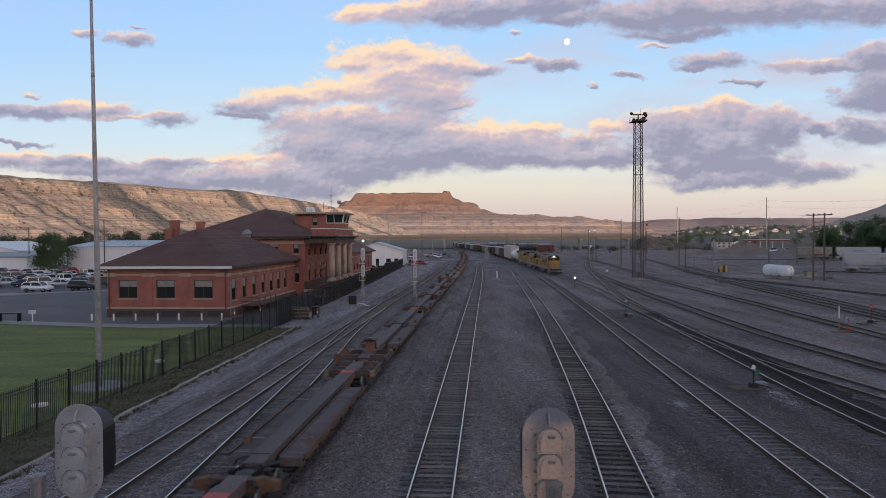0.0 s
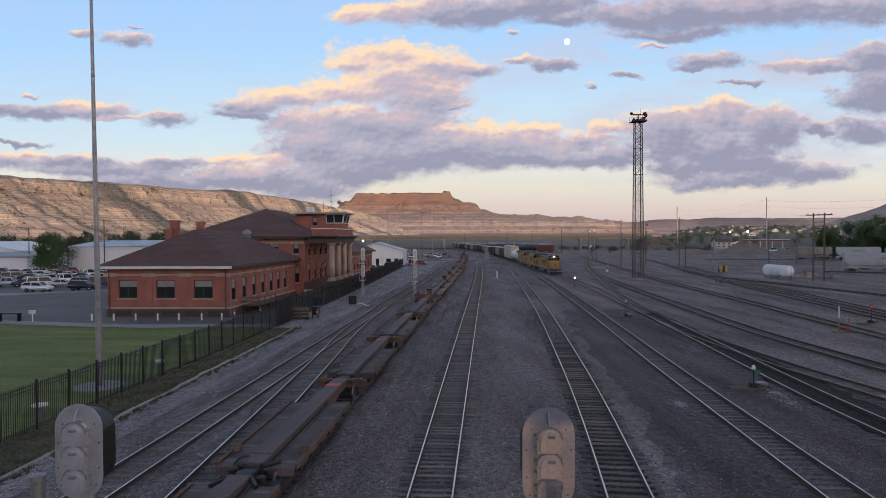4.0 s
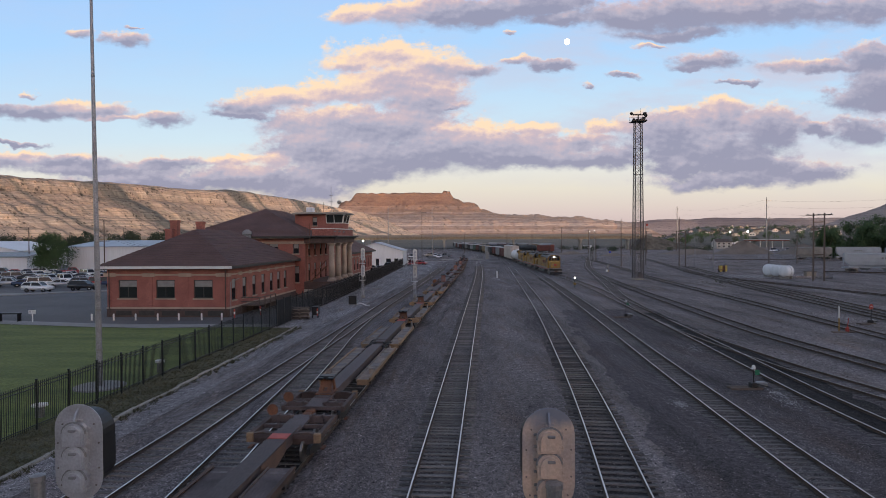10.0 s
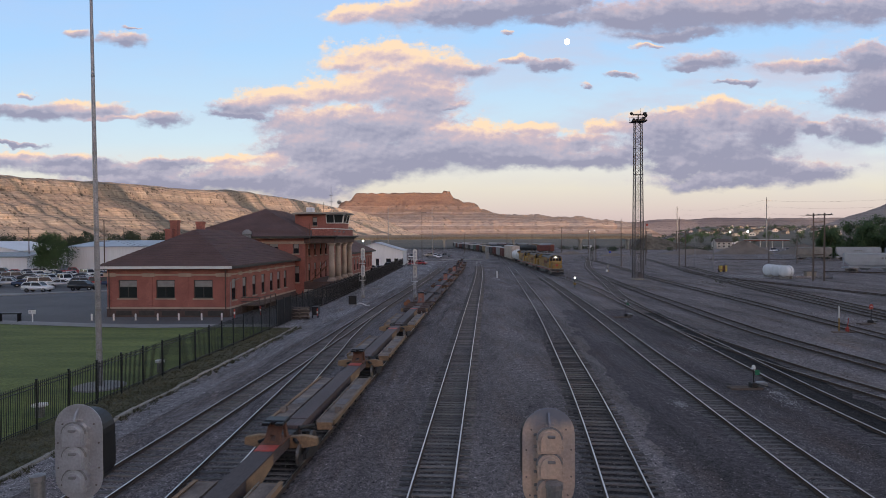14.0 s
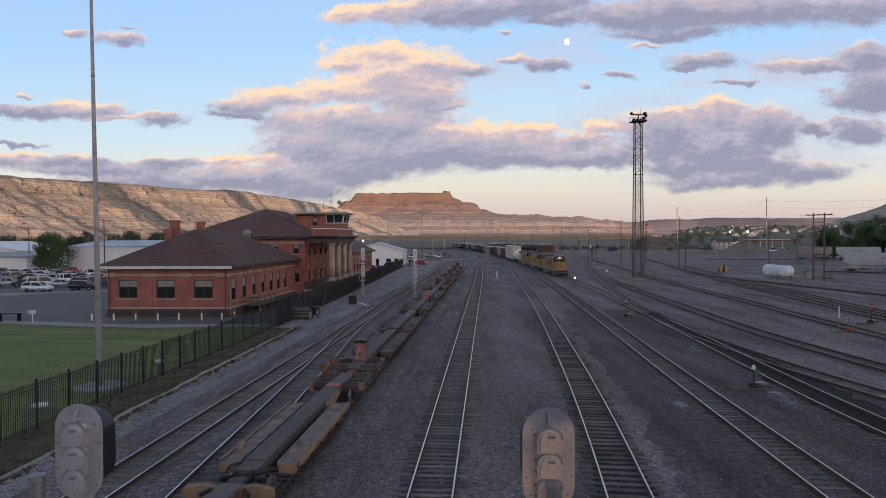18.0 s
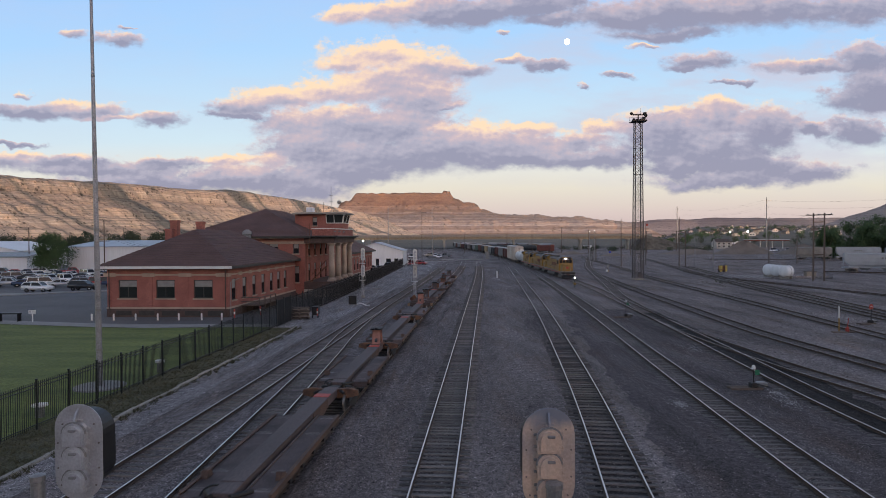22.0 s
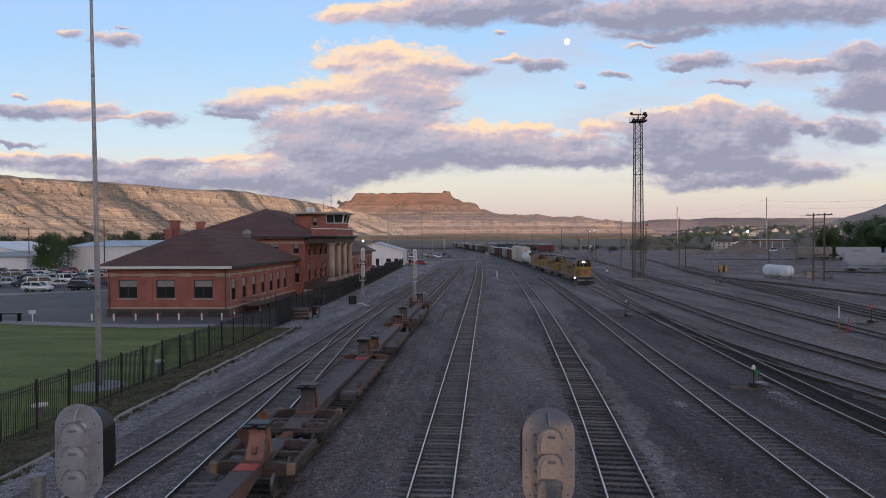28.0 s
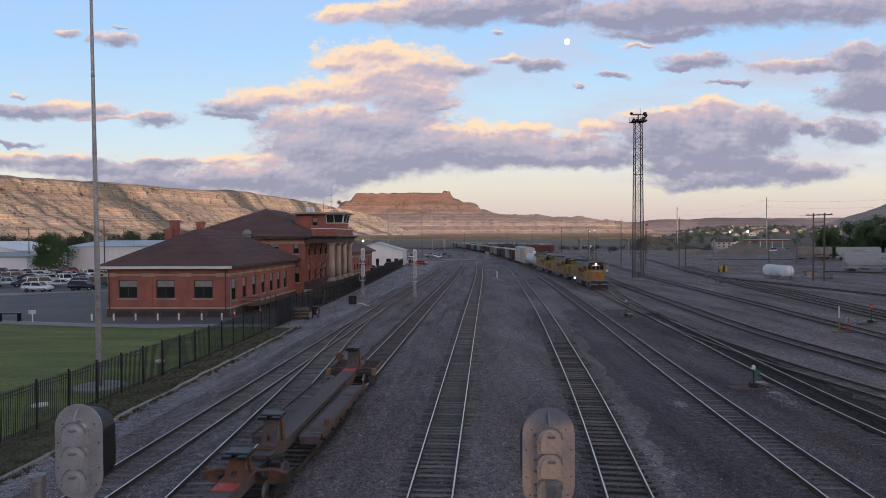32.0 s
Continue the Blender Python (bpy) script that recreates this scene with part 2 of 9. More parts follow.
# ---- shapes ----
def part(name, bm, material, parent, label="", smooth=False, m=None):
    me = bpy.data.meshes.new(name)
    if smooth:
        for f_ in bm.faces:
            f_.smooth = True
    bm.to_mesh(me)
    bm.free()
    mats = material if isinstance(material, (list, tuple)) else [material]
    for one in mats:
        me.materials.append(one)
    ob = new(name, me)
    if parent is not None:
        ob.parent = parent
    if m is not None:
        ob.matrix_basis = m
    if label:
        ob["label"] = label
    return ob


def thing(name, m, label, category, group="", kind=""):
    ob = new(name)
    ob.empty_display_size = 0.2
    ob.matrix_basis = m
    return tagged(ob, label, category, group, kind)


def solid(name, bm, material, label, category, m=None, group="", kind="", smooth=False):
    return tagged(part(name, bm, material, None, smooth=smooth, m=m), label, category, group, kind)


def box(bm, x0, x1, y0, y1, z0, z1, bevel=0.0, mi=0):
    v = [bm.verts.new((x, y, z)) for z in (z0, z1) for y in (y0, y1) for x in (x0, x1)]
    fs = [bm.faces.new([v[i] for i in q]) for q in ((0, 2, 3, 1), (4, 5, 7, 6), (0, 1, 5, 4), (2, 6, 7, 3), (0, 4, 6, 2), (1, 3, 7, 5))]
    for f_ in fs:
        f_.material_index = mi
    if bevel:
        edges = list({e for f_ in fs for e in f_.edges})
        bmesh.ops.bevel(bm, geom=edges, offset=bevel, segments=1, affect="EDGES", profile=0.5)
    return bm


def boxed(*args, bevel=0.0):
    return box(bmesh.new(), *args, bevel=bevel)


def tube(bm, p, q, r0, r1=None, seg=8, mi=0, caps=True):
    p, q = Vector(p), Vector(q)
    r1 = r0 if r1 is None else r1
    d = (q - p).normalized()
    s = d.orthogonal().normalized()
    t = d.cross(s)
    rings = []
    for c, r in ((p, r0), (q, r1)):
        rings.append([bm.verts.new(c + (s * math.cos(2 * math.pi * i / seg) + t * math.sin(2 * math.pi * i / seg)) * r) for i in range(seg)])
    for i in range(seg):
        j = (i + 1) % seg
        f_ = bm.faces.new((rings[0][i], rings[0][j], rings[1][j], rings[1][i]))
        f_.material_index = mi
    if caps:
        for ring, flip in ((rings[0], True), (rings[1], False)):
            f_ = bm.faces.new(list(reversed(ring)) if flip else ring)
            f_.material_index = mi
    return bm


def tubed(p, q, r0, r1=None, seg=8):
    return tube(bmesh.new(), p, q, r0, r1, seg)


def lathe(bm, profile, seg=16, at=(0, 0, 0), axis="z", mi=0):
    rings = []
    for r, h in profile:
        ring = []
        for i in range(seg):
            c, s = math.cos(2 * math.pi * i / seg) * r, math.sin(2 * math.pi * i / seg) * r
            p = {"z": (c, s, h), "y": (c, h, s), "x": (h, c, s)}[axis]
            ring.append(bm.verts.new(Vector(p) + Vector(at)))
        rings.append(ring)
    for k in range(len(rings) - 1):
        for i in range(seg):
            j = (i + 1) % seg
            f_ = bm.faces.new((rings[k][i], rings[k][j], rings[k + 1][j], rings[k + 1][i]))
            f_.material_index = mi
    for ring in (rings[0], rings[-1]):
        f_ = bm.faces.new(ring)
        f_.material_index = mi
    bmesh.ops.recalc_face_normals(bm, faces=bm.faces)
    return bm


def prism(bm, outline, lo, hi, axis="y", mi=0):
    """A flat outline of (a, b) pairs pushed along an axis. For y: (x, z); for x: (y, z); for z: (x, y)."""
    def at(a_, b_, c_):
        return {"y": (a_, c_, b_), "x": (c_, a_, b_), "z": (a_, b_, c_)}[axis]
    r0 = [bm.verts.new(at(p, q, lo)) for p, q in outline]
    r1 = [bm.verts.new(at(p, q, hi)) for p, q in outline]
    fs = [bm.faces.new(r0), bm.faces.new(list(reversed(r1)))]
    for i in range(len(r0)):
        j = (i + 1) % len(r0)
        fs.append(bm.faces.new((r0[j], r0[i], r1[i], r1[j])))
    for f_ in fs:
        f_.material_index = mi
    bmesh.ops.recalc_face_normals(bm, faces=fs)
    return bm


def sheet(name, outline, z, material, label, category, kind="structure"):
    bm = bmesh.new()
    bm.faces.new([bm.verts.new((x, y, z)) for x, y in outline])
    bmesh.ops.recalc_face_normals(bm, faces=bm.faces)
    for f_ in bm.faces:
        if f_.normal.z < 0:
            f_.normal_flip()
    return solid(name, bm, material, label, category, kind=kind)


# ---- paths of the tracks ----
class Path:
    """A smooth line through a few places of the plan, walked by length."""
    def __init__(self, knots, step=1.0):
        k = [Vector((*p, 0)) for p in knots]
        k = [k[0] * 2 - k[1]] + k + [k[-1] * 2 - k[-2]]
        pts = []
        for i in range(1, len(k) - 2):
            p0, p1, p2, p3 = k[i - 1:i + 3]
            n = max(2, int((p2 - p1).length / step))
            t0 = 0.0
            t1 = t0 + (p1 - p0).length ** 0.5
            t2 = t1 + (p2 - p1).length ** 0.5
            t3 = t2 + (p3 - p2).length ** 0.5
            for j in range(n):
                t = t1 + (t2 - t1) * j / n
                a1 = p0 * ((t1 - t) / (t1 - t0)) + p1 * ((t - t0) / (t1 - t0))
                a2 = p1 * ((t2 - t) / (t2 - t1)) + p2 * ((t - t1) / (t2 - t1))
                a3 = p2 * ((t3 - t) / (t3 - t2)) + p3 * ((t - t2) / (t3 - t2))
                b1 = a1 * ((t2 - t) / (t2 - t0)) + a2 * ((t - t0) / (t2 - t0))
                b2 = a2 * ((t3 - t) / (t3 - t1)) + a3 * ((t - t1) / (t3 - t1))
                pts.append(b1 * ((t2 - t) / (t2 - t1)) + b2 * ((t - t1) / (t2 - t1)))
        pts.append(k[-2])
        self.p = np.array([v[:] for v in pts])
        self.s = np.concatenate(([0], np.cumsum(np.linalg.norm(np.diff(self.p, axis=0), axis=1))))
        self.length = self.s[-1]

    def at(self, s):
        return Vector([float(np.interp(s, self.s, self.p[:, i])) for i in range(3)])

    def way(self, s):
        d = self.at(min(s + 0.6, self.length)) - self.at(max(s - 0.6, 0))
        return d.normalized()

    def stand(self, s, z=0.0):
        """y runs along the line."""
        p, d = self.at(s), self.way(s)
        return Matrix.Translation((p.x, p.y, z)) @ Matrix.Rotation(math.atan2(-d.x, d.y), 4, "Z")

    def nearest(self, x, y):
        return float(self.s[np.argmin((self.p[:, 0] - x) ** 2 + (self.p[:, 1] - y) ** 2)])


SLOPE = 0.0715


def line(x0, y):
    return (x0 + SLOPE * y, y)


P1 = Path([line(-13.7, -30), line(-13.7, 60), line(-13.7, 180), (1.2, 235), (3.2, 320), (-4, 450), (-40, 620)])
P2 = Path([line(-8.0, -30), line(-8.0, 60), line(-8.0, 180), (8.2, 250), (9.5, 330), (2, 460), (-35, 640)])
P3 = Path([(-4.08, -30), (2.22, 60), (8.5, 150), (11.3, 200), (14.0, 262), (16.5, 350), (10, 480), (-25, 660)])
PX = Path([(-8.2, -20), (-8.6, 10), (-8.65, 30), (-8.7, 48), (-8.8, 58), (-8.15, 76), (-6.9, 94)])
P4 = Path([(0.9, -20), (3.4, 0), (7.45, 31), (9.85, 54.5), (11.75, 75.5), (15.3, 123), (20.5, 198), (24.0, 270), (25, 372), (20, 500), (-15, 670)])
P5 = Path([(10.9, -20), (13.5, 21), (14.95, 42.4), (15.9, 54.3), (17.6, 75.3), (19.25, 98), (21.4, 131), (23.1, 164), (24.6, 200)])
P6 = Path([(20.0, -20), (20.1, 20), (20.3, 33), (21.0, 42.3), (22.0, 54.1), (23.5, 75), (24.7, 92), (26.0, 112), (26.3, 130), (26.2, 147), (26.1, 176), (26.2, 215), (26.4, 268), (25.4, 334), (19.0, 462), (10, 560), (5, 680), (3, 800)])
P6b = Path([(140, 600), (64, 278), (43.5, 191), (34.6, 142), (29.3, 111.5), (26.1, 94), (23.9, 76)])
P7 = Path([(28.2, 15), (25.6, 27), (24.4, 34), (23.4, 41), (23.0, 46), (22.75, 51), (22.6, 57), (22.9, 66), (23.5, 75)])
P8 = Path([(36.2, 150), (33.3, 121), (31.3, 97), (30.4, 83), (29.6, 72), (29.1, 64), (28.8, 57), (28.9, 51), (29.1, 46), (29.3, 42), (30.2, 30)])
P9 = Path([(64, 300), (57, 243), (48.5, 165), (45.2, 142), (43.2, 119), (41.2, 92), (40.5, 82), (39.3, 68), (38.4, 57), (37.5, 40)])
P10 = Path([(80, 250), (66, 180), (56.5, 130), (52.6, 108), (50.8, 95), (49.3, 85), (47.0, 69), (45.4, 55), (44.5, 45)])
P11 = Path([(72, 190), (60, 131), (56.4, 112), (54.2, 97), (52.2, 84), (49.6, 68), (47.6, 55)])
P12 = Path([(62, 165), (59, 140), (62, 114), (65, 93), (68, 70)])


# ---- distance: sky, hills, valley ----
def field_mesh(name, xs, ys, zfun, material, label, category, smooth=True):
    nx, ny = len(xs), len(ys)
    verts, faces = [], []
    for y in ys:
        for x in xs:
            verts.append((x, y, zfun(x, y)))
    for j in range(ny - 1):
        for i in range(nx - 1):
            k = j * nx + i
            faces.append((k, k + 1, k + nx + 1, k + nx))
    me = bpy.data.meshes.new(name)
    me.from_pydata(verts, [], faces)
    me.materials.append(material)
    ob = new(name, me)
    if smooth:
        me.polygons.foreach_set("use_smooth", [True] * len(me.polygons))
    return tagged(ob, label, category, kind="structure")


def fbm(x, y, z=0.0, octaves=4):
    return noise.fractal(Vector((x, y, z)), 0.9, 2.1, octaves)


def ridged(x, y, z=0.0):
    return 1 - 2 * abs(noise.noise(Vector((x, y, z))))


def strata(name, pale, tan, brown, scrub, band=0.1, top=None, top_z=None, scrub_amount=0.5, gully=None, bushes=0.16):
    """Layered rock: level bands by height, streaks holding gully shade and debris, and dark scrub."""
    m = bpy.data.materials.new(name)
    m.use_nodes = True
    n, l = m.node_tree.nodes, m.node_tree.links
    bsdf = n["Principled BSDF"]
    geo = n.new("ShaderNodeTexCoord")
    sep = n.new("ShaderNodeSeparateXYZ")
    l.new(geo.outputs["Object"], sep.inputs[0])
    nz = n.new("ShaderNodeTexNoise")
    nz.inputs["Scale"].default_value, nz.inputs["Detail"].default_value = 0.012, 6
    l.new(geo.outputs["Object"], nz.inputs[0])
    ad = n.new("ShaderNodeMath")
    ad.operation = "MULTIPLY_ADD"
    l.new(nz.outputs[0], ad.inputs[0])
    ad.inputs[1].default_value = 10.0
    l.new(sep.outputs[2], ad.inputs[2])
    comb = n.new("ShaderNodeCombineXYZ")
    l.new(ad.outputs[0], comb.inputs[2])
    bands = n.new("ShaderNodeTexNoise")
    bands.inputs["Scale"].default_value, bands.inputs["Detail"].default_value, bands.inputs["Roughness"].default_value = band, 5, 0.7
    l.new(comb.outputs[0], bands.inputs[0])
    ramp = n.new("ShaderNodeValToRGB")
    e = ramp.color_ramp.elements
    e[0].position, e[0].color = 0.34, (*brown, 1)
    e[1].position, e[1].color = 0.62, (*pale, 1)
    mid = e.new(0.48)
    mid.color = (*tan, 1)
    l.new(bands.outputs[0], ramp.inputs[0])
    col = ramp.outputs[0]
    if top:
        tr = n.new("ShaderNodeMapRange")
        tr.inputs[1].default_value, tr.inputs[2].default_value = top_z - 22, top_z + 22
        l.new(ad.outputs[0], tr.inputs[0])
        tm = n.new("ShaderNodeMix")
        tm.data_type = "RGBA"
        l.new(tr.outputs[0], tm.inputs[0])
        l.new(col, tm.inputs[6])
        tm.inputs[7].default_value = (*top, 1)
        col = tm.outputs[2]
    sp = n.new("ShaderNodeTexNoise")
    sp.inputs["Scale"].default_value, sp.inputs["Detail"].default_value = 0.05, 7
    sp.inputs["Roughness"].default_value = 0.65
    l.new(geo.outputs["Object"], sp.inputs[0])
    sr = n.new("ShaderNodeMapRange")
    sr.inputs[1].default_value, sr.inputs[2].default_value = 0.55, 0.72
    sr.inputs[4].default_value = scrub_amount
    l.new(sp.outputs[0], sr.inputs[0])
    sm = n.new("ShaderNodeMix")
    sm.data_type = "RGBA"
    l.new(sr.outputs[0], sm.inputs[0])
    l.new(col, sm.inputs[6])
    sm.inputs[7].default_value = (*scrub, 1)
    col = sm.outputs[2]
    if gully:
        # dark colour for gully shade and debris, leaning along the rim as it falls
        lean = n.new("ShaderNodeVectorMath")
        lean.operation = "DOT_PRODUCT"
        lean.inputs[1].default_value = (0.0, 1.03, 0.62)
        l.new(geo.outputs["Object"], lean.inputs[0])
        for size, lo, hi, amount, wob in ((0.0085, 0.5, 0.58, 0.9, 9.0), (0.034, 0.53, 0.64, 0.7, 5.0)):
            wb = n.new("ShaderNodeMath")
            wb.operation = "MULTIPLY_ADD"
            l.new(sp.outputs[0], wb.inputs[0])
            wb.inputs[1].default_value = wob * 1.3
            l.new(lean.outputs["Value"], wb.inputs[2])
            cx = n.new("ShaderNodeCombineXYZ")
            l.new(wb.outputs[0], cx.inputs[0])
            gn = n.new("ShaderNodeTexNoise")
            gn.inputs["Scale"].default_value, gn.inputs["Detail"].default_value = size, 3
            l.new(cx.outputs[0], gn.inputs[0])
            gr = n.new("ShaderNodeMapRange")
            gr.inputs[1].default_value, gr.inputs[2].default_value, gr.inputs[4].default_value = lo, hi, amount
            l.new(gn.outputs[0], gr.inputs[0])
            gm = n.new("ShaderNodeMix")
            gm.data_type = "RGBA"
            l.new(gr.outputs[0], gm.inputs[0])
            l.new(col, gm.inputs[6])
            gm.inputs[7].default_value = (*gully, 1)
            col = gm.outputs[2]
    # thin ledges, and single bushes
    thin = n.new("ShaderNodeTexNoise")
    thin.inputs["Scale"].default_value, thin.inputs["Detail"].default_value, thin.inputs["Roughness"].default_value = band * 7, 4, 0.7
    l.new(comb.outputs[0], thin.inputs[0])
    tn = n.new("ShaderNodeMapRange")
    tn.inputs[1].default_value, tn.inputs[2].default_value, tn.inputs[3].default_value, tn.inputs[4].default_value = 0.36, 0.6, 0.52, 1.26
    l.new(thin.outputs[0], tn.inputs[0])
    bush = n.new("ShaderNodeTexVoronoi")
    bush.inputs["Scale"].default_value = bushes
    l.new(geo.outputs["Object"], bush.inputs[0])
    bd = n.new("ShaderNodeMath")
    bd.operation = "SUBTRACT"
    l.new(bush.outputs["Distance"], bd.inputs[0])
    l.new(sp.outputs[0], bd.inputs[1])
    bs = n.new("ShaderNodeMapRange")
    bs.inputs[1].default_value, bs.inputs[2].default_value, bs.inputs[3].default_value, bs.inputs[4].default_value = -0.36, -0.22, 0.42, 1.0
    l.new(bd.outputs[0], bs.inputs[0])
    mul = n.new("ShaderNodeMath")
    mul.operation = "MULTIPLY"
    l.new(tn.outputs[0], mul.inputs[0])
    l.new(bs.outputs[0], mul.inputs[1])
    sv = n.new("ShaderNodeVectorMath")
    sv.operation = "SCALE"
    l.new(col, sv.inputs[0])
    l.new(mul.outputs[0], sv.inputs["Scale"])
    l.new(sv.outputs[0], bsdf.inputs["Base Color"])
    bsdf.inputs["Roughness"].default_value = 1.0
    bsdf.inputs["Specular IOR Level"].default_value = 0.0
    bp = n.new("ShaderNodeBump")
    bp.inputs["Strength"].default_value, bp.inputs["Distance"].default_value = 0.85, 10.0
    l.new(sp.outputs[0], bp.inputs["Height"])
    l.new(bp.outputs[0], bsdf.inputs["Normal"])
    return m


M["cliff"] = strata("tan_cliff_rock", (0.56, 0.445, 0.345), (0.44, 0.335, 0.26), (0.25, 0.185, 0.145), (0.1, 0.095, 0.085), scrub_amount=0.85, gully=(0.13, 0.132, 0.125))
M["butte"] = strata("red_butte_rock", (0.48, 0.385, 0.335), (0.3, 0.215, 0.175), (0.17, 0.112, 0.09), (0.15, 0.11, 0.09), band=0.06, scrub_amount=0.8, top=(0.235, 0.15, 0.118), top_z=128, bushes=0.22)
M["far"] = strata("far_badland_rock", (0.42, 0.35, 0.335), (0.31, 0.255, 0.245), (0.21, 0.175, 0.175), (0.15, 0.135, 0.135), band=0.06, scrub_amount=0.8, bushes=0.2)
M["greyhill"] = strata("grey_sage_hillside", (0.3, 0.27, 0.27), (0.24, 0.215, 0.215), (0.19, 0.172, 0.174), (0.11, 0.115, 0.1), band=0.05)
M["valley"] = mat("brushy_valley_floor", (0.125, 0.112, 0.09), (0.062, 0.056, 0.048), 0.02, 0.3, 1.0, bump=0.2, grain=0.45)

# the long cliff beside the town: its rim runs away from the camera
RIM = Path([(-640, 430), (-560, 640), (-500, 860), (-445, 1080), (-380, 1300), (-330, 1480), (-270, 1600), (-190, 1700), (-120, 1900)], step=6.0)


def cliff():
    ns, nt_ = 480, 64
    verts, faces = [], []
    for i in range(ns):
        s = RIM.length * i / (ns - 1)
        p, d = RIM.at(s), RIM.way(s)
        out = Vector((d.y, -d.x, 0))
        crest = float(np.interp(p.y, (430, 760, 1010, 1230, 1480, 1600, 1700, 1900), (71, 86, 95, 102, 98, 90, 74, 38))) + 3 * fbm(s * 0.006, 0.3)
        for j in range(nt_):
            t = j / (nt_ - 1)
            if t < 0.12:
                off, h = -190 * (1 - t / 0.12), 1.0
            else:
                k = (t - 0.12) / 0.88
                off = 105 * k ** 1.25 + (0 if k < 0.02 else 3)
                h = 1 - (0.16 * min(1, k / 0.05) + 0.84 * k ** 0.8 * 0.999) if k > 0 else 1.0
            k = max(0.0, (t - 0.12) / 0.88)
            sl = s - 55 * k
            g = ridged(sl * 0.0062, 2.0) * 13 + ridged(sl * 0.017, 5.0) * 7 + ridged(sl * 0.045, 3.0) * 4 + fbm(sl * 0.06, k * 5, 1.0) * 4
            g *= min(1.0, k * 4.0) * (1.15 - 0.7 * k)
            q = p + out * (off + g)
            bench = 1.4 * math.sin(crest * h * 0.42 + 2 * fbm(s * 0.01, 4.0)) * (1 if 0.03 < k < 0.95 else 0)
            verts.append((q.x, q.y, max(-2.0, crest * h + bench + 1.5 * fbm(s * 0.04, t * 6))))
    for i in range(ns - 1):
        for j in range(nt_ - 1):
            k = i * nt_ + j
            faces.append((k, k + nt_, k + nt_ + 1, k + 1))
    me = bpy.data.meshes.new("cliff")
    me.from_pydata(verts, [], faces)
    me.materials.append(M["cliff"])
    tagged(new("cliff", me), "long pale tan layered cliff with eroded gullies", "cliff", kind="structure")


cliff()


SHOULDER = ((0, 26, 92, 160, 225, 390, 560, 720, 900), (190, 163, 143, 109, 98, 84, 78, 60, 0))


def butte_height(x, y):
    u, v = x + 150, y - 2750
    dx = max(0.0, abs(u + 14) - 196)
    dy = max(0.0, abs(v) - 120)
    d = math.hypot(dx, dy * 1.75)
    d += (22 * fbm(x * 0.008, y * 0.008) + 16 * ridged(x * 0.013 + y * 0.003, 1.0) + 9 * ridged(x * 0.037, y * 0.012 + 4.0)) * min(1.0, d / 60)
    if d <= 0:
        z = 193 + 7 * fbm(x * 0.011, y * 0.011) + 4 * fbm(x * 0.05, y * 0.05) + (9 if 150 < u < 185 else 0)
    elif u > 0 or dy > dx:
        z = float(np.interp(d, SHOULDER[0], SHOULDER[1])) + 6 * fbm(x * 0.011, y * 0.011)
    else:
        z = 193 - 24 * d / 14 if d < 14 else 170 * (1 - min(1.0, (d - 14) / 430)) ** 1.9
    apron = 86 * math.exp(-((v / 420) ** 2)) * max(0.0, 1 - max(0.0, abs(u - 150) - 260) / 480)
    z = max(z, apron * (0.8 + 0.25 * fbm(x * 0.01, y * 0.01)))
    ledge = 3.0 * math.sin(z * 0.24 + 3 * fbm(x * 0.004, y * 0.004))
    return max(-2.0, z + (8 * ridged(x * 0.014, y * 0.01) + ledge + 3 * fbm(x * 0.05, y * 0.05)) * min(1.0, max(0.0, (198 - z) / 50)) * min(1.0, max(0.0, z) / 30))


field_mesh("butte", np.linspace(-1000, 900, 300), np.linspace(2080, 3300, 150), butte_height, M["butte"], "flat-topped red rock butte catching the last sun", "butte")


def ridge_height(x, y):
    v = y - 3700
    base = 112 + 16 * fbm(x * 0.0013, 0.5) + 8 * fbm(x * 0.006, 7.0)
    if x > 1100:
        base += 14 * min(1.0, (x - 1100) / 900)
    if x < 200:
        base += 25 * min(1.0, (200 - x) / 500)
    k = 1 / (1 + math.exp(-(v + 70 * fbm(x * 0.003, 3.0)) / 95))
    return base * k + 4 * ridged(x * 0.008, y * 0.006) * k - 3


field_mesh("far_ridge", np.linspace(-2200, 3600, 240), np.linspace(3100, 4250, 46), ridge_height, M["far"], "low far ridge of dusky layered badlands", "ridge")


def right_hill(x, y):
    u, v = (x - 2260) / 650, (y - 2700) / 700
    return max(-3.0, 225 * math.exp(-(u * u + v * v) * 1.6) * (1 + 0.12 * fbm(x * 0.004, y * 0.004)) - 8 + 4 * fbm(x * 0.02, y * 0.02))


field_mesh("sage_hill", np.linspace(950, 3400, 90), np.linspace(1900, 3500, 60), right_hill, M["greyhill"], "rounded grey sage-covered hill in shade", "hill")
field_mesh("valley_floor", np.linspace(-3600, 3600, 40), np.linspace(520, 4400, 30), lambda x, y: 0.25 + max(0, y - 600) * 0.004 + 1.2 * fbm(x * 0.004, y * 0.004), M["valley"], "brushy brown valley floor beyond the yard", "valley")


# a dark ridge behind the camera, which holds the sun off the yard
def back_ridge(x, y):
    v = abs(y + 380) / 170
    return max(-1.0, (68 + 4 * fbm(x * 0.004, 2.0)) * max(0.0, 1 - v ** 1.4) - 1)


field_mesh("ridge_behind", np.linspace(-1300, 2200, 120), np.linspace(-560, -200, 24), back_ridge, M["greyhill"], "sage ridge that shades the rail yard", "ridge")

sheet("ground", [(-4600, -900), (4600, -900), (4600, 4600), (-4600, 4600)], 0.0, M["ground"], "dark cinder and gravel rail yard ground", "ground")


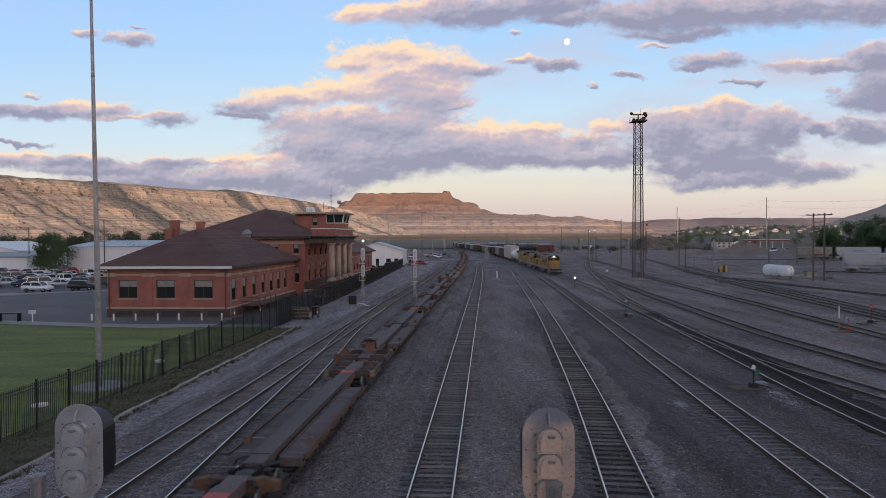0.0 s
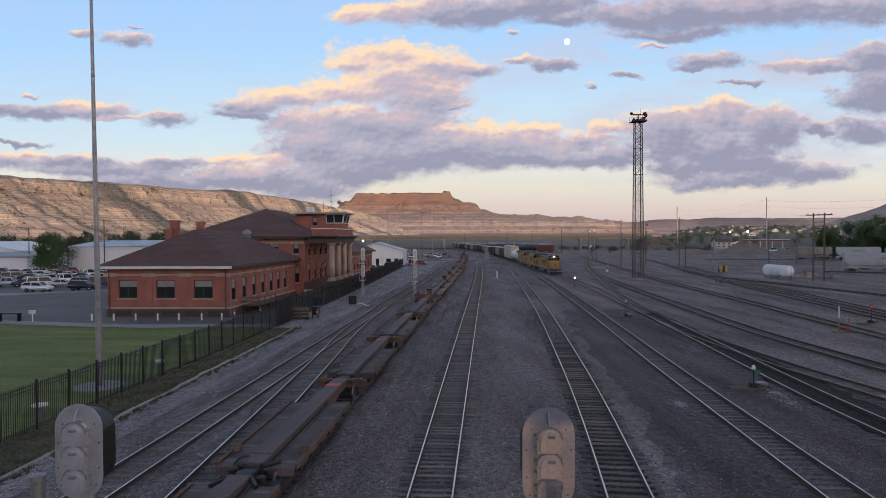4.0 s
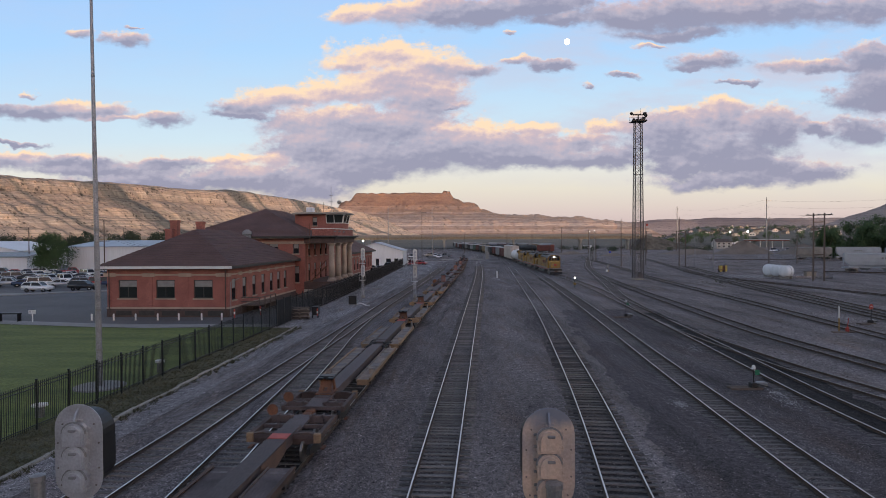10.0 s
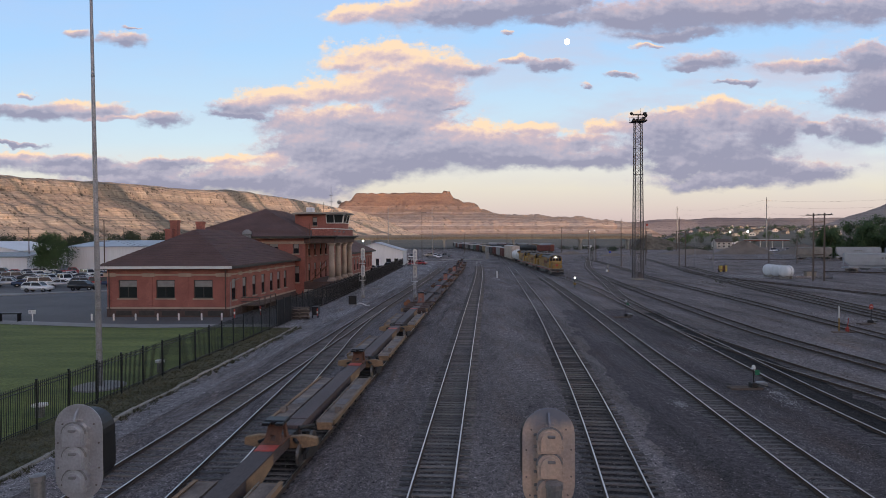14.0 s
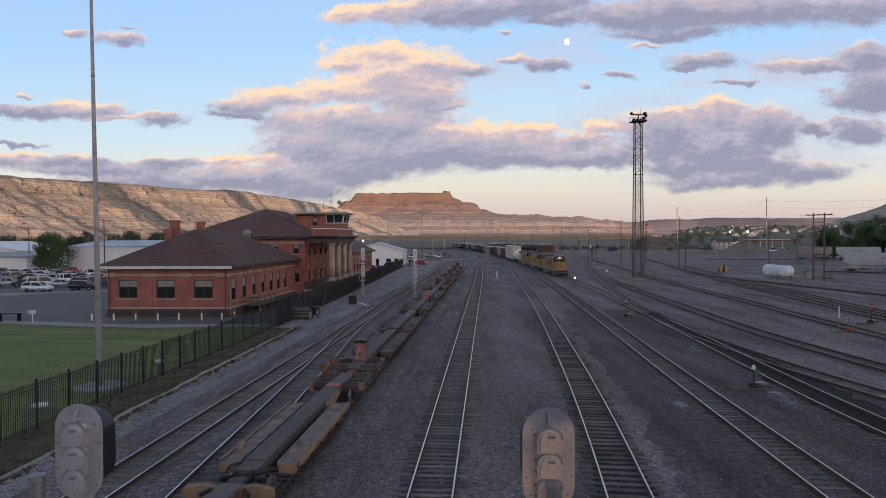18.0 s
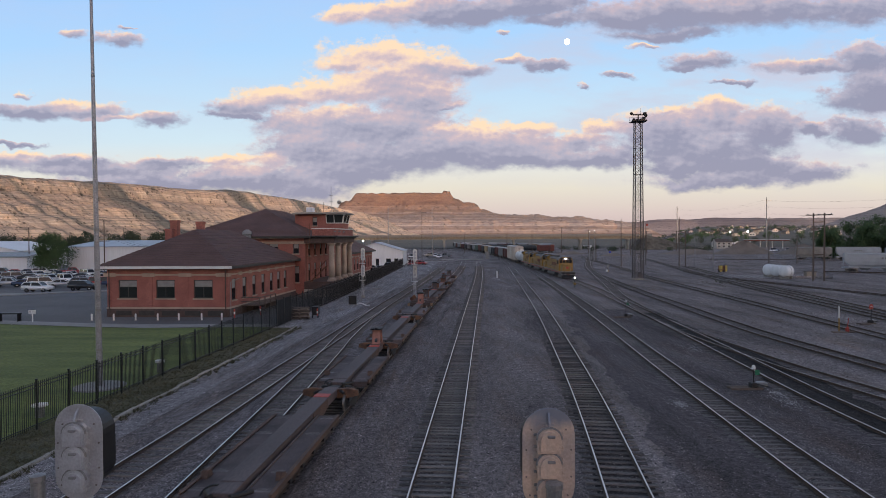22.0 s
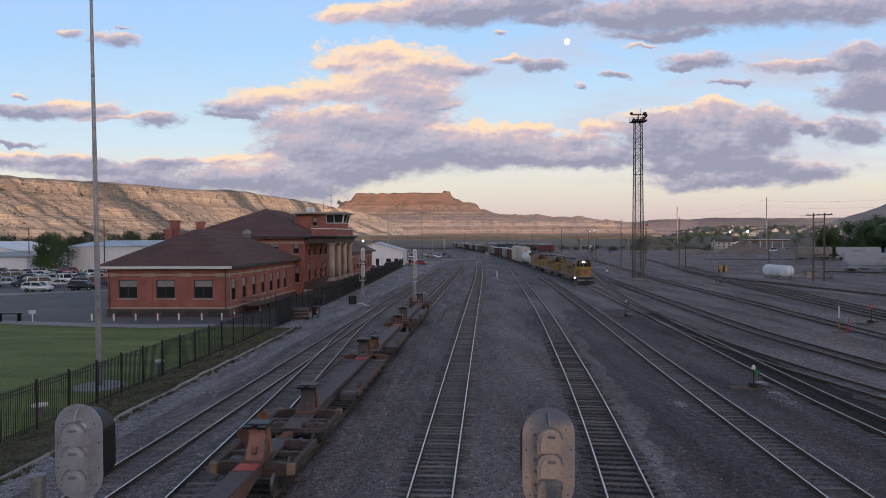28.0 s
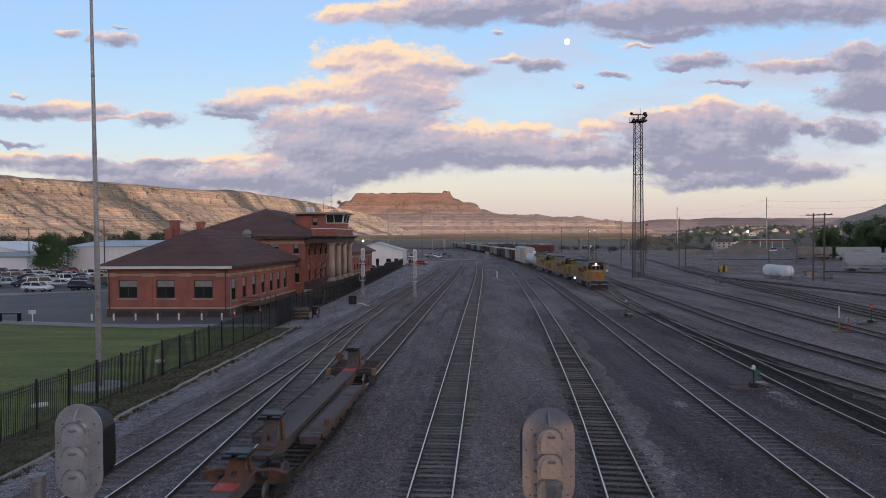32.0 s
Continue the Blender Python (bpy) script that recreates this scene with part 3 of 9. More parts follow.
# ---- sky ----
def sky_distance(e):
    """How far the sheet of sky stands at each elevation: high cloud is nearer and drifts faster across the view."""
    return float(np.interp(e, (0.0, 0.11, 0.204, 0.346, 0.5), (4650, 4650, 2700, 1900, 1500)))


def sky_sheet():
    rows = [-0.004 + 0.52 * i / 60 for i in range(61)]
    verts, faces = [], []
    for e in rows:
        d = sky_distance(e)
        for i in range(41):
            verts.append((d * (-1.0 + 2.0 * i / 40), d, e * d))
    for j in range(60):
        for i in range(40):
            k = j * 41 + i
            faces.append((k, k + 41, k + 42, k + 1))
    me = bpy.data.meshes.new("sky_backdrop")
    me.from_pydata(verts, [], faces)
    me.polygons.foreach_set("use_smooth", [True] * len(me.polygons))
    ob = tagged(new("sky_backdrop", me), "evening sky with drifting peach and lilac clouds", "sky", kind="structure")
    ob.matrix_basis = Matrix.Translation(EYE)
    return ob


def puff_group():
    """One puff added to the sky: its cover, and its share in the height-within-cloud and the warmth, blended by nearness."""
    g = bpy.data.node_groups.new("puff", "ShaderNodeTree")
    for nm in ("u", "v", "cu", "cv", "ru", "rv", "warm", "F", "S", "T", "W"):
        g.interface.new_socket(nm, in_out="INPUT", socket_type="NodeSocketFloat")
    for nm in ("F", "S", "T", "W"):
        g.interface.new_socket(nm, in_out="OUTPUT", socket_type="NodeSocketFloat")
    n, l = g.nodes, g.links
    gi, go = n.new("NodeGroupInput"), n.new("NodeGroupOutput")

    def op(kind, x, y=None, z=None):
        k = n.new("ShaderNodeMath")
        k.operation = kind
        for i, q in enumerate((x, y, z)):
            if q is None:
                continue
            if isinstance(q, (int, float)):
                k.inputs[i].default_value = q
            else:
                l.new(q, k.inputs[i])
        return k.outputs[0]
    i = {s.name: s for s in gi.outputs}
    dx = op("DIVIDE", op("SUBTRACT", i["u"], i["cu"]), i["ru"])
    dy = op("DIVIDE", op("SUBTRACT", i["v"], i["cv"]), i["rv"])
    dyy = op("MULTIPLY_ADD", op("MAXIMUM", dy, 0.0), 0.25, dy)      # flatter underside
    f_ = op("SUBTRACT", 1.0, op("SQRT", op("ADD", op("MULTIPLY", dx, dx), op("MULTIPLY", dyy, dyy))))
    l.new(op("SMOOTH_MAX", f_, i["F"], 0.35), go.inputs["F"])
    near = op("MAXIMUM", op("ADD", f_, 0.45), 0.0)
    w = op("MULTIPLY", near, op("MULTIPLY", near, near))
    l.new(op("ADD", i["S"], w), go.inputs["S"])
    l.new(op("MULTIPLY_ADD", w, dy, i["T"]), go.inputs["T"])
    l.new(op("MULTIPLY_ADD", w, i["warm"], i["W"]), go.inputs["W"])
    return g


def sky_material(puffs):
    m = bpy.data.materials.new("evening_clouds")
    m.use_nodes = True
    n, l = m.node_tree.nodes, m.node_tree.links
    n.clear()
    tc = n.new("ShaderNodeTexCoord")
    sep = n.new("ShaderNodeSeparateXYZ")
    l.new(tc.outputs["Object"], sep.inputs[0])

    def op(kind, x, y=None, z=None, clamp=False):
        k = n.new("ShaderNodeMath")
        k.operation, k.use_clamp = kind, clamp
        for i, q in enumerate((x, y, z)):
            if q is None:
                continue
            if isinstance(q, (int, float)):
                k.inputs[i].default_value = q
            else:
                l.new(q, k.inputs[i])
        return k.outputs[0]

    u0 = op("MULTIPLY", op("DIVIDE", sep.outputs[0], sep.outputs[1]), 10.0)     # tenths of a unit of tangent, across
    e0 = op("MULTIPLY", op("DIVIDE", sep.outputs[2], sep.outputs[1]), 10.0)     # and up
    v0 = op("MULTIPLY", e0, -1.0)
    com = n.new("ShaderNodeCombineXYZ")
    l.new(u0, com.inputs[0])
    l.new(op("MULTIPLY", v0, 1.5), com.inputs[1])
    big = n.new("ShaderNodeTexNoise")
    big.inputs["Scale"].default_value, big.inputs["Detail"].default_value, big.inputs["Roughness"].default_value = 1.3, 8, 0.6
    l.new(com.outputs[0], big.inputs[0])
    warp = n.new("ShaderNodeSeparateColor")
    l.new(big.outputs[1], warp.inputs[0])
    fine = n.new("ShaderNodeTexNoise")
    fine.inputs["Scale"].default_value, fine.inputs["Detail"].default_value, fine.inputs["Roughness"].default_value = 3.9, 10, 0.64
    l.new(com.outputs[0], fine.inputs[0])
    crumb = n.new("ShaderNodeTexNoise")
    crumb.inputs["Scale"].default_value, crumb.inputs["Detail"].default_value, crumb.inputs["Roughness"].default_value = 11.0, 8, 0.6
    l.new(com.outputs[0], crumb.inputs[0])
    u = op("ADD", u0, op("MULTIPLY", op("SUBTRACT", warp.outputs[0], 0.5), 0.8))
    v = op("ADD", v0, op("MULTIPLY", op("SUBTRACT", warp.outputs[1], 0.5), 0.5))
    g = puff_group()
    F, S, T, W = -1.0, 0.001, 0.0, 0.0005
    for cu, cv, ru, rv, warm in puffs:
        k = n.new("ShaderNodeGroup")
        k.node_tree = g
        for nm, q in (("u", u), ("v", v), ("cu", cu), ("cv", cv), ("ru", ru), ("rv", rv), ("warm", warm), ("F", F), ("S", S), ("T", T), ("W", W)):
            if isinstance(q, (int, float)):
                k.inputs[nm].default_value = q
            else:
                l.new(q, k.inputs[nm])
        F, S, T, W = (k.outputs[nm] for nm in ("F", "S", "T", "W"))
    T, W = op("DIVIDE", T, S), op("DIVIDE", W, S)
    ragged = op("SUBTRACT", 1.75, op("MULTIPLY", op("ADD", T, 0.5, clamp=True), 1.0))       # crisp crowns, soft undersides
    dens = op("ADD", F, op("MULTIPLY", op("SUBTRACT", fine.outputs[0], 0.5), op("MULTIPLY", ragged, 0.85)))
    dens = op("ADD", dens, op("MULTIPLY", op("SUBTRACT", crumb.outputs[0], 0.5), op("MULTIPLY", ragged, 0.2)))
    cover = n.new("ShaderNodeMapRange")
    cover.interpolation_type = "SMOOTHSTEP"
    cover.inputs[1].default_value = -0.18
    l.new(op("ADD", 0.34, op("MULTIPLY", op("ADD", T, 0.25, clamp=True), 0.34)), cover.inputs[2])
    l.new(dens, cover.inputs[0])
    # clear sky by elevation
    clear = n.new("ShaderNodeValToRGB")
    e = clear.color_ramp.elements
    e[0].position, e[0].color = 0.0, SKY_LOW
    e[1].position, e[1].color = 1.0, SKY_TOP
    for pos, c in SKY_MID:
        k = e.new(pos)
        k.color = c
    l.new(op("MULTIPLY", e0, 0.25, clamp=True), clear.inputs[0])
    # clouds: peach where the sun reaches the crowns, lilac in the body
    # relief: the same noise a little nearer to the sun's side
    off = n.new("ShaderNodeVectorMath")
    off.operation = "ADD"
    off.inputs[1].default_value = (-0.035, -0.075, 0.0)
    l.new(com.outputs[0], off.inputs[0])
    lump = []
    for src in (com, off):
        k = n.new("ShaderNodeTexNoise")
        k.inputs["Scale"].default_value, k.inputs["Detail"].default_value, k.inputs["Roughness"].default_value = 2.0, 5, 0.45
        l.new(src.outputs[0], k.inputs[0])
        lump.append(k.outputs[0])
    lit = op("MULTIPLY", op("SUBTRACT", lump[0], lump[1]), 0.95)
    knob = []
    for src in (com, off):
        k = n.new("ShaderNodeTexNoise")
        k.inputs["Scale"].default_value, k.inputs["Detail"].default_value, k.inputs["Roughness"].default_value = 6.5, 5, 0.5
        l.new(src.outputs[0], k.inputs[0])
        knob.append(k.outputs[0])
    lit = op("ADD", lit, op("MULTIPLY", op("SUBTRACT", knob[0], knob[1]), 0.22))
    lit = op("ADD", lit, op("MULTIPLY", op("SUBTRACT", big.outputs[0], 0.5), 0.45))
    lit = op("ADD", lit, op("MULTIPLY", T, -0.5))
    lit = op("ADD", lit, op("MULTIPLY", op("SUBTRACT", W, 0.5), 0.8))
    lit = op("ADD", lit, op("MULTIPLY", dens, -0.3))
    tone = n.new("ShaderNodeValToRGB")
    e = tone.color_ramp.elements
    e[0].position, e[0].color = 0.12, CLOUD_DARK
    e[1].position, e[1].color = 0.9, CLOUD_LIT
    for pos, c in CLOUD_MID:
        k = e.new(pos)
        k.color = c
    l.new(op("ADD", lit, 0.5, clamp=True), tone.inputs[0])
    # thin lilac veils drawn out across the sky, thickest away from the cliff
    long = n.new("ShaderNodeCombineXYZ")
    l.new(op("MULTIPLY", u0, 0.45), long.inputs[0])
    l.new(op("MULTIPLY", v0, 1.5), long.inputs[1])
    vn = n.new("ShaderNodeTexNoise")
    vn.inputs["Scale"].default_value, vn.inputs["Detail"].default_value, vn.inputs["Roughness"].default_value = 1.0, 7, 0.58
    l.new(long.outputs[0], vn.inputs[0])
    thin = n.new("ShaderNodeMapRange")
    thin.interpolation_type = "SMOOTHSTEP"
    thin.inputs[1].default_value, thin.inputs[2].default_value, thin.inputs[4].default_value = 0.38, 0.66, 0.8
    l.new(vn.outputs[0], thin.inputs[0])
    side = n.new("ShaderNodeMapRange")
    side.inputs[1].default_value, side.inputs[2].default_value, side.inputs[3].default_value = -1.0, 4.5, 0.15
    l.new(u0, side.inputs[0])
    high = n.new("ShaderNodeMapRange")
    high.inputs[1].default_value, high.inputs[2].default_value = 0.5, 1.6
    l.new(e0, high.inputs[0])
    veil = n.new("ShaderNodeMix")
    veil.data_type = "RGBA"
    l.new(op("MULTIPLY", op("MULTIPLY", thin.outputs[0], side.outputs[0]), high.outputs[0]), veil.inputs[0])
    l.new(clear.outputs[0], veil.inputs[6])
    veil.inputs[7].default_value = (0.60, 0.58, 0.69, 1)
    mx = n.new("ShaderNodeMix")
    mx.data_type = "RGBA"
    l.new(op("MULTIPLY", cover.outputs[0], 0.95), mx.inputs[0])
    l.new(veil.outputs[2], mx.inputs[6])
    l.new(tone.outputs[0], mx.inputs[7])
    em = n.new("ShaderNodeEmission")
    em.inputs["Strength"].default_value = SKY_GLOW
    l.new(mx.outputs[2], em.inputs[0])
    out = n.new("ShaderNodeOutputMaterial")
    l.new(em.outputs[0], out.inputs[0])
    return m


SKY_GLOW = 0.31
SKY_LOW, SKY_TOP = (0.55, 0.42, 0.43, 1), (0.37, 0.6, 0.96, 1)
SKY_MID = ((0.09, (0.69, 0.57, 0.535, 1)), (0.19, (0.785, 0.73, 0.615, 1)), (0.28, (0.77, 0.78, 0.74, 1)), (0.38, (0.635, 0.785, 0.87, 1)), (0.75, (0.42, 0.665, 0.965, 1)))
CLOUD_DARK, CLOUD_LIT = (0.305, 0.306, 0.42, 1), (1.0, 0.74, 0.5, 1)
CLOUD_MID = ((0.36, (0.44, 0.42, 0.525, 1)), (0.58, (0.6, 0.48, 0.53, 1)), (0.76, (0.85, 0.63, 0.54, 1)))


def cloud(x, y, w, h, warm=0.5):
    """A puff by its place in the evening sky, in thousandths of the view's tangent: across, up, half width, half height."""
    return (x / 100, -y / 100, w / 100, h / 100, warm)


PUFFS = []
# the crown of the great bank
PUFFS += [
    cloud(-74, 287, 104, 25, 0.95), cloud(-127, 273, 59, 17, 0.95), cloud(0, 266, 59, 29, 0.80), cloud(-56, 240, 114, 44, 0.80), cloud(-154, 226, 94, 23, 0.95),
    cloud(-238, 215, 79, 21, 0.85), cloud(-304, 204, 59, 17, 0.55), cloud(-312, 190, 54, 9, 0.20), cloud(-21, 211, 79, 36, 0.62),
]
# its grey body
PUFFS += [
    cloud(-198, 179, 104, 27, 0.58), cloud(-87, 171, 148, 42, 0.50), cloud(-194, 140, 94, 42, 0.45), cloud(-74, 123, 158, 40, 0.32), cloud(-145, 101, 114, 29, 0.28),
    cloud(33, 132, 114, 40, 0.32), cloud(138, 121, 129, 25, 0.30),
]
# the lit ridge beside it
PUFFS += [
    cloud(21, 166, 35, 13, 0.95), cloud(74, 160, 59, 18, 0.92), cloud(147, 168, 47, 15, 1.00), cloud(102, 139, 139, 34, 0.45), cloud(228, 147, 59, 20, 0.60),
    cloud(262, 168, 41, 13, 0.85), cloud(240, 116, 89, 23, 0.25),
]
# the long bank to the right
PUFFS += [
    cloud(368, 162, 109, 36, 0.42), cloud(364, 190, 25, 7, 1.00), cloud(448, 204, 29, 13, 0.97), cloud(448, 180, 71, 31, 0.45), cloud(521, 164, 59, 40, 0.30),
    cloud(413, 132, 148, 36, 0.27), cloud(484, 107, 124, 23, 0.20), cloud(373, 107, 69, 19, 0.27), cloud(554, 101, 99, 24, 0.22), cloud(457, 87, 139, 17, 0.40),
    cloud(590, 166, 41, 9, 0.25), cloud(665, 162, 59, 25, 0.22),
]
# overhead
PUFFS += [
    cloud(-127, 346, 45, 21, 0.97), cloud(-54, 346, 69, 27, 0.78), cloud(7, 351, 59, 29, 0.50), cloud(69, 350, 119, 29, 0.25), cloud(160, 359, 99, 31, 0.25),
    cloud(193, 335, 69, 13, 0.35), cloud(306, 341, 99, 27, 0.25), cloud(414, 344, 158, 38, 0.25), cloud(547, 350, 158, 35, 0.30), cloud(674, 350, 79, 31, 0.38),
    cloud(368, 314, 99, 13, 0.22),
]
# high on the right
PUFFS += [
    cloud(601, 261, 119, 15, 0.55), cloud(674, 270, 59, 34, 0.25), cloud(692, 229, 59, 48, 0.30), cloud(679, 206, 84, 23, 0.25), cloud(417, 272, 58, 16, 0.25),
    cloud(398, 263, 45, 8, 0.25), cloud(466, 240, 38, 6, 0.25), cloud(178, 268, 40, 11, 0.32), cloud(127, 273, 26, 9, 0.60), cloud(51, 261, 59, 17, 0.50),
    cloud(107, 314, 11, 5, 0.70), cloud(232, 235, 10, 6, 0.45), cloud(291, 248, 30, 6, 0.35), cloud(330, 297, 22, 6, 0.75), cloud(23, 199, 35, 7, 0.40),
]
# bars above the cliff
PUFFS += [
    cloud(-631, 198, 119, 17, 0.22), cloud(-544, 199, 69, 15, 0.60), cloud(-570, 212, 29, 9, 0.95), cloud(-513, 189, 51, 7, 0.90), cloud(-429, 184, 51, 13, 0.30),
    cloud(-668, 148, 59, 5, 0.20), cloud(-486, 311, 45, 14, 0.45), cloud(-551, 320, 22, 9, 0.50), cloud(-468, 332, 16, 3, 0.55), cloud(-637, 230, 13, 6, 0.55),
]
# low on the left
PUFFS += [
    cloud(-650, 132, 41, 9, 0.97), cloud(-677, 119, 61, 18, 0.60), cloud(-578, 119, 89, 15, 0.30), cloud(-560, 124, 21, 7, 0.90), cloud(-517, 106, 158, 15, 0.30),
    cloud(-429, 116, 61, 11, 0.30), cloud(-322, 119, 61, 12, 1.00), cloud(-251, 119, 31, 18, 0.90), cloud(-429, 87, 178, 21, 0.30), cloud(-312, 87, 119, 29, 0.30),
    cloud(-211, 78, 84, 38, 0.40),
]
sky = sky_sheet()
sky.data.materials.append(sky_material(PUFFS))

moon_bm = bmesh.new()
bmesh.ops.create_uvsphere(moon_bm, u_segments=32, v_segments=16, radius=8.7)
solid("moon", moon_bm, glow("moonlight", (1.0, 0.97, 0.92), 0.6), "pale full moon in the evening sky", "moon", m=Matrix.Translation((0.1948 * 1850, 1850, 8.9 + 0.3043 * 1850)), kind="structure", smooth=True)


# ---- tracks ----
def rail_mesh(path, side, s0, s1, heads, step=2.5):
    """One rail: a foot, a web and a bright head, swept along the path."""
    prof = [(-0.07, 0.06), (0.07, 0.06), (0.07, 0.075), (0.015, 0.09), (0.015, 0.155), (0.036, 0.165), (0.029, 0.2), (-0.029, 0.2), (-0.036, 0.165), (-0.015, 0.155), (-0.015, 0.09), (-0.07, 0.075)]
    stops = [s0]
    while stops[-1] < s1 - 0.01:
        stops.append(min(s1, stops[-1] + (1.0 if path.at(stops[-1]).y < 130 else step)))
    n = len(stops) - 1
    verts, faces = [], []
    for s in stops:
        p, d = path.at(s), path.way(s)
        r = Vector((d.y, -d.x, 0))
        for a_, z in prof:
            q = p + r * (side * 0.7525 + a_)
            verts.append((q.x, q.y, z))
    k = len(prof)
    heads_idx = []
    for i in range(n):
        for j in range(k):
            jj = (j + 1) % k
            faces.append((i * k + j, i * k + jj, (i + 1) * k + jj, (i + 1) * k + j))
            heads_idx.append(1 if j == 6 else 0)
    faces.append(tuple(range(k)))
    heads_idx.append(0)
    me = bpy.data.meshes.new("rail")
    me.from_pydata(verts, [], faces)
    me.materials.append(M["rail"])
    me.materials.append(heads)
    me.polygons.foreach_set("material_index", heads_idx)
    bm = bmesh.new()
    bm.from_mesh(me)
    bmesh.ops.recalc_face_normals(bm, faces=bm.faces)
    bm.to_mesh(me)
    bm.free()
    return me


def tie_meshes(material):
    made = []
    for i in range(6):
        rr = random.Random(40 + i)
        bm = bmesh.new()
        w = 0.1 + rr.uniform(-0.012, 0.01)
        lo, hi = -1.3 + rr.uniform(-0.06, 0.06), 1.3 + rr.uniform(-0.06, 0.06)
        top = 0.062 + rr.uniform(-0.014, 0.008)
        sk = rr.uniform(-0.012, 0.012)
        v = [bm.verts.new(c) for c in ((lo, -w + sk, -0.1), (hi, -w - sk, -0.1), (hi, w - sk, -0.1), (lo, w + sk, -0.1),
                                       (lo + 0.01, -w + sk + 0.012, top), (hi - 0.01, -w - sk + 0.012, top), (hi - 0.01, w - sk - 0.012, top), (lo + 0.01, w + sk - 0.012, top))]
        for q in ((0, 1, 5, 4), (1, 2, 6, 5), (2, 3, 7, 6), (3, 0, 4, 7)):
            bm.faces.new([v[j] for j in q])
        # the top has a weathered split along it
        off = rr.uniform(-0.04, 0.04)
        g = [bm.verts.new(c) for c in ((lo + 0.01, off - 0.012, top), (hi - 0.01, off - 0.008, top), (hi - 0.01, off, top - 0.03), (lo + 0.01, off, top - 0.03), (hi - 0.01, off + 0.01, top), (lo + 0.01, off + 0.014, top))]
        for q in ((v[4], v[5], g[1], g[0]), (g[0], g[1], g[2], g[3]), (g[3], g[2], g[4], g[5]), (g[5], g[4], v[6], v[7])):
            bm.faces.new(q)
        me = bpy.data.meshes.new("sleeper")
        bm.to_mesh(me)
        bm.free()
        me.materials.append(material)
        made.append(me)
    return made


TIES = {k: tie_meshes(M[k]) for k in ("tie", "tiedark")}


def track(name, path, s0, s1, label, heads="railtop", near=0, far_to=None, gap=0.53, buried=0.0, wood="tie", sunk=0):
    """A track: two rails, and sleepers, the nearest `near` of them single pieces."""
    th = tagged(new(name), label, "railway track", "tracks of the yard")
    for side in (-1, 1):
        ob = new("rail", rail_mesh(path, side, s0, s1, M[heads]))
        ob.parent = th
    rr = random.Random(len(name) * 7 + int(abs(s0) * 3) + int(path.length))
    y_first = None
    count, s = 0, s0
    verts, faces = [], []
    while s < (far_to if far_to is not None else s1):
        p = path.at(s)
        if p.y > -18:
            jit = Matrix.Translation((rr.uniform(-0.05, 0.05), rr.uniform(-0.03, 0.03), -buried + rr.uniform(-0.012, 0.006))) @ Matrix.Rotation(rr.uniform(-0.018, 0.018), 4, "Z")
            m = path.stand(s) @ jit
            if sunk and p.y > sunk:
                m = Matrix.Translation((0, 0, -min(1.0, (p.y - sunk) / 15) * rr.uniform(0.05, 0.12))) @ m
            me = rr.choice(TIES[wood])
            if p.y > 15 and count < near:
                ob = new("sleeper", me)
                ob.matrix_basis = m
                ob.parent = th
            else:
                b = len(verts)
                verts += [(m @ v.co)[:] for v in me.vertices]
                faces += [tuple(b + i for i in pl.vertices) for pl in me.polygons]
            count += p.y > 15
        s += gap * rr.uniform(0.96, 1.04)
    if verts:
        me = bpy.data.meshes.new("far_timber")
        me.from_pydata(verts, [], faces)
        me.materials.append(M[wood])
        ob = tagged(new("far_timber", me), kind="stuff")
        ob.parent = th
    return th


def bed(name, path, s0, s1, half, z, material, label):
    """A low bank of ballast under a track, with sloped shoulders."""
    verts, faces = [], []
    n = int((s1 - s0) / 3)
    for i in range(n + 1):
        s = s0 + (s1 - s0) * i / n
        p, d = path.at(s), path.way(s)
        r = Vector((d.y, -d.x, 0))
        for k, (a_, zz) in enumerate(((-half - 0.5, 0.004), (-half, z), (half, z), (half + 0.5, 0.004))):
            q = p + r * (a_ + 0.22 * fbm(s * 0.25, k * 3.0))
            verts.append((q.x, q.y, zz))
    for i in range(n):
        for k in range(3):
            faces.append((i * 4 + k, i * 4 + k + 1, (i + 1) * 4 + k + 1, (i + 1) * 4 + k))
    me = bpy.data.meshes.new(name)
    me.from_pydata(verts, [], faces)
    me.materials.append(material)
    return tagged(new(name, me), label, "ballast", kind="structure")


track("railway_track", P1, 0, P1.length, "main track with bright rails beside the gravel service road", near=110, far_to=220, buried=0.0)
# dark sleepers here carry part of the train's shade in their colour
track("railway_track", P2, 0, P2.length, "main track carrying the empty spine car train", near=60, far_to=230, wood="tiedark")
track("railway_track", PX, 20, PX.length, "crossover track with one polished rail", near=90, gap=0.55)
track("railway_track", P3, 0, P3.length, "main track with polished rails on grey sleepers", near=170, far_to=230, buried=0.005, gap=0.46)
track("railway_track", P4, 0, P4.length, "yard track on dark weathered sleepers", near=120, far_to=230, buried=-0.01, gap=0.56, wood="tiedark", sunk=46)
track("railway_track", P5, 0, P5.length, "yard track with sleepers half sunk in cinders", near=90, far_to=160, buried=0.03)
track("railway_track", P6, 0, P6.length, "yard lead with polished rails through the switches", near=90, far_to=150, buried=0.02)
track("railway_track", P6b, 60, P6b.length, "curved connecting track joining the yard lead", near=120, buried=0.03)
track("railway_track", P7, 0, P7.length, "yard siding leaving the lead at a switch", "raildull", near=50, buried=0.03)
for one in (P8, P9, P10, P11, P12):
    track("railway_track", one, 0, one.length, "dull yard siding sunk in dark cinders", "raildull", near=45, gap=0.7, buried=0.04)
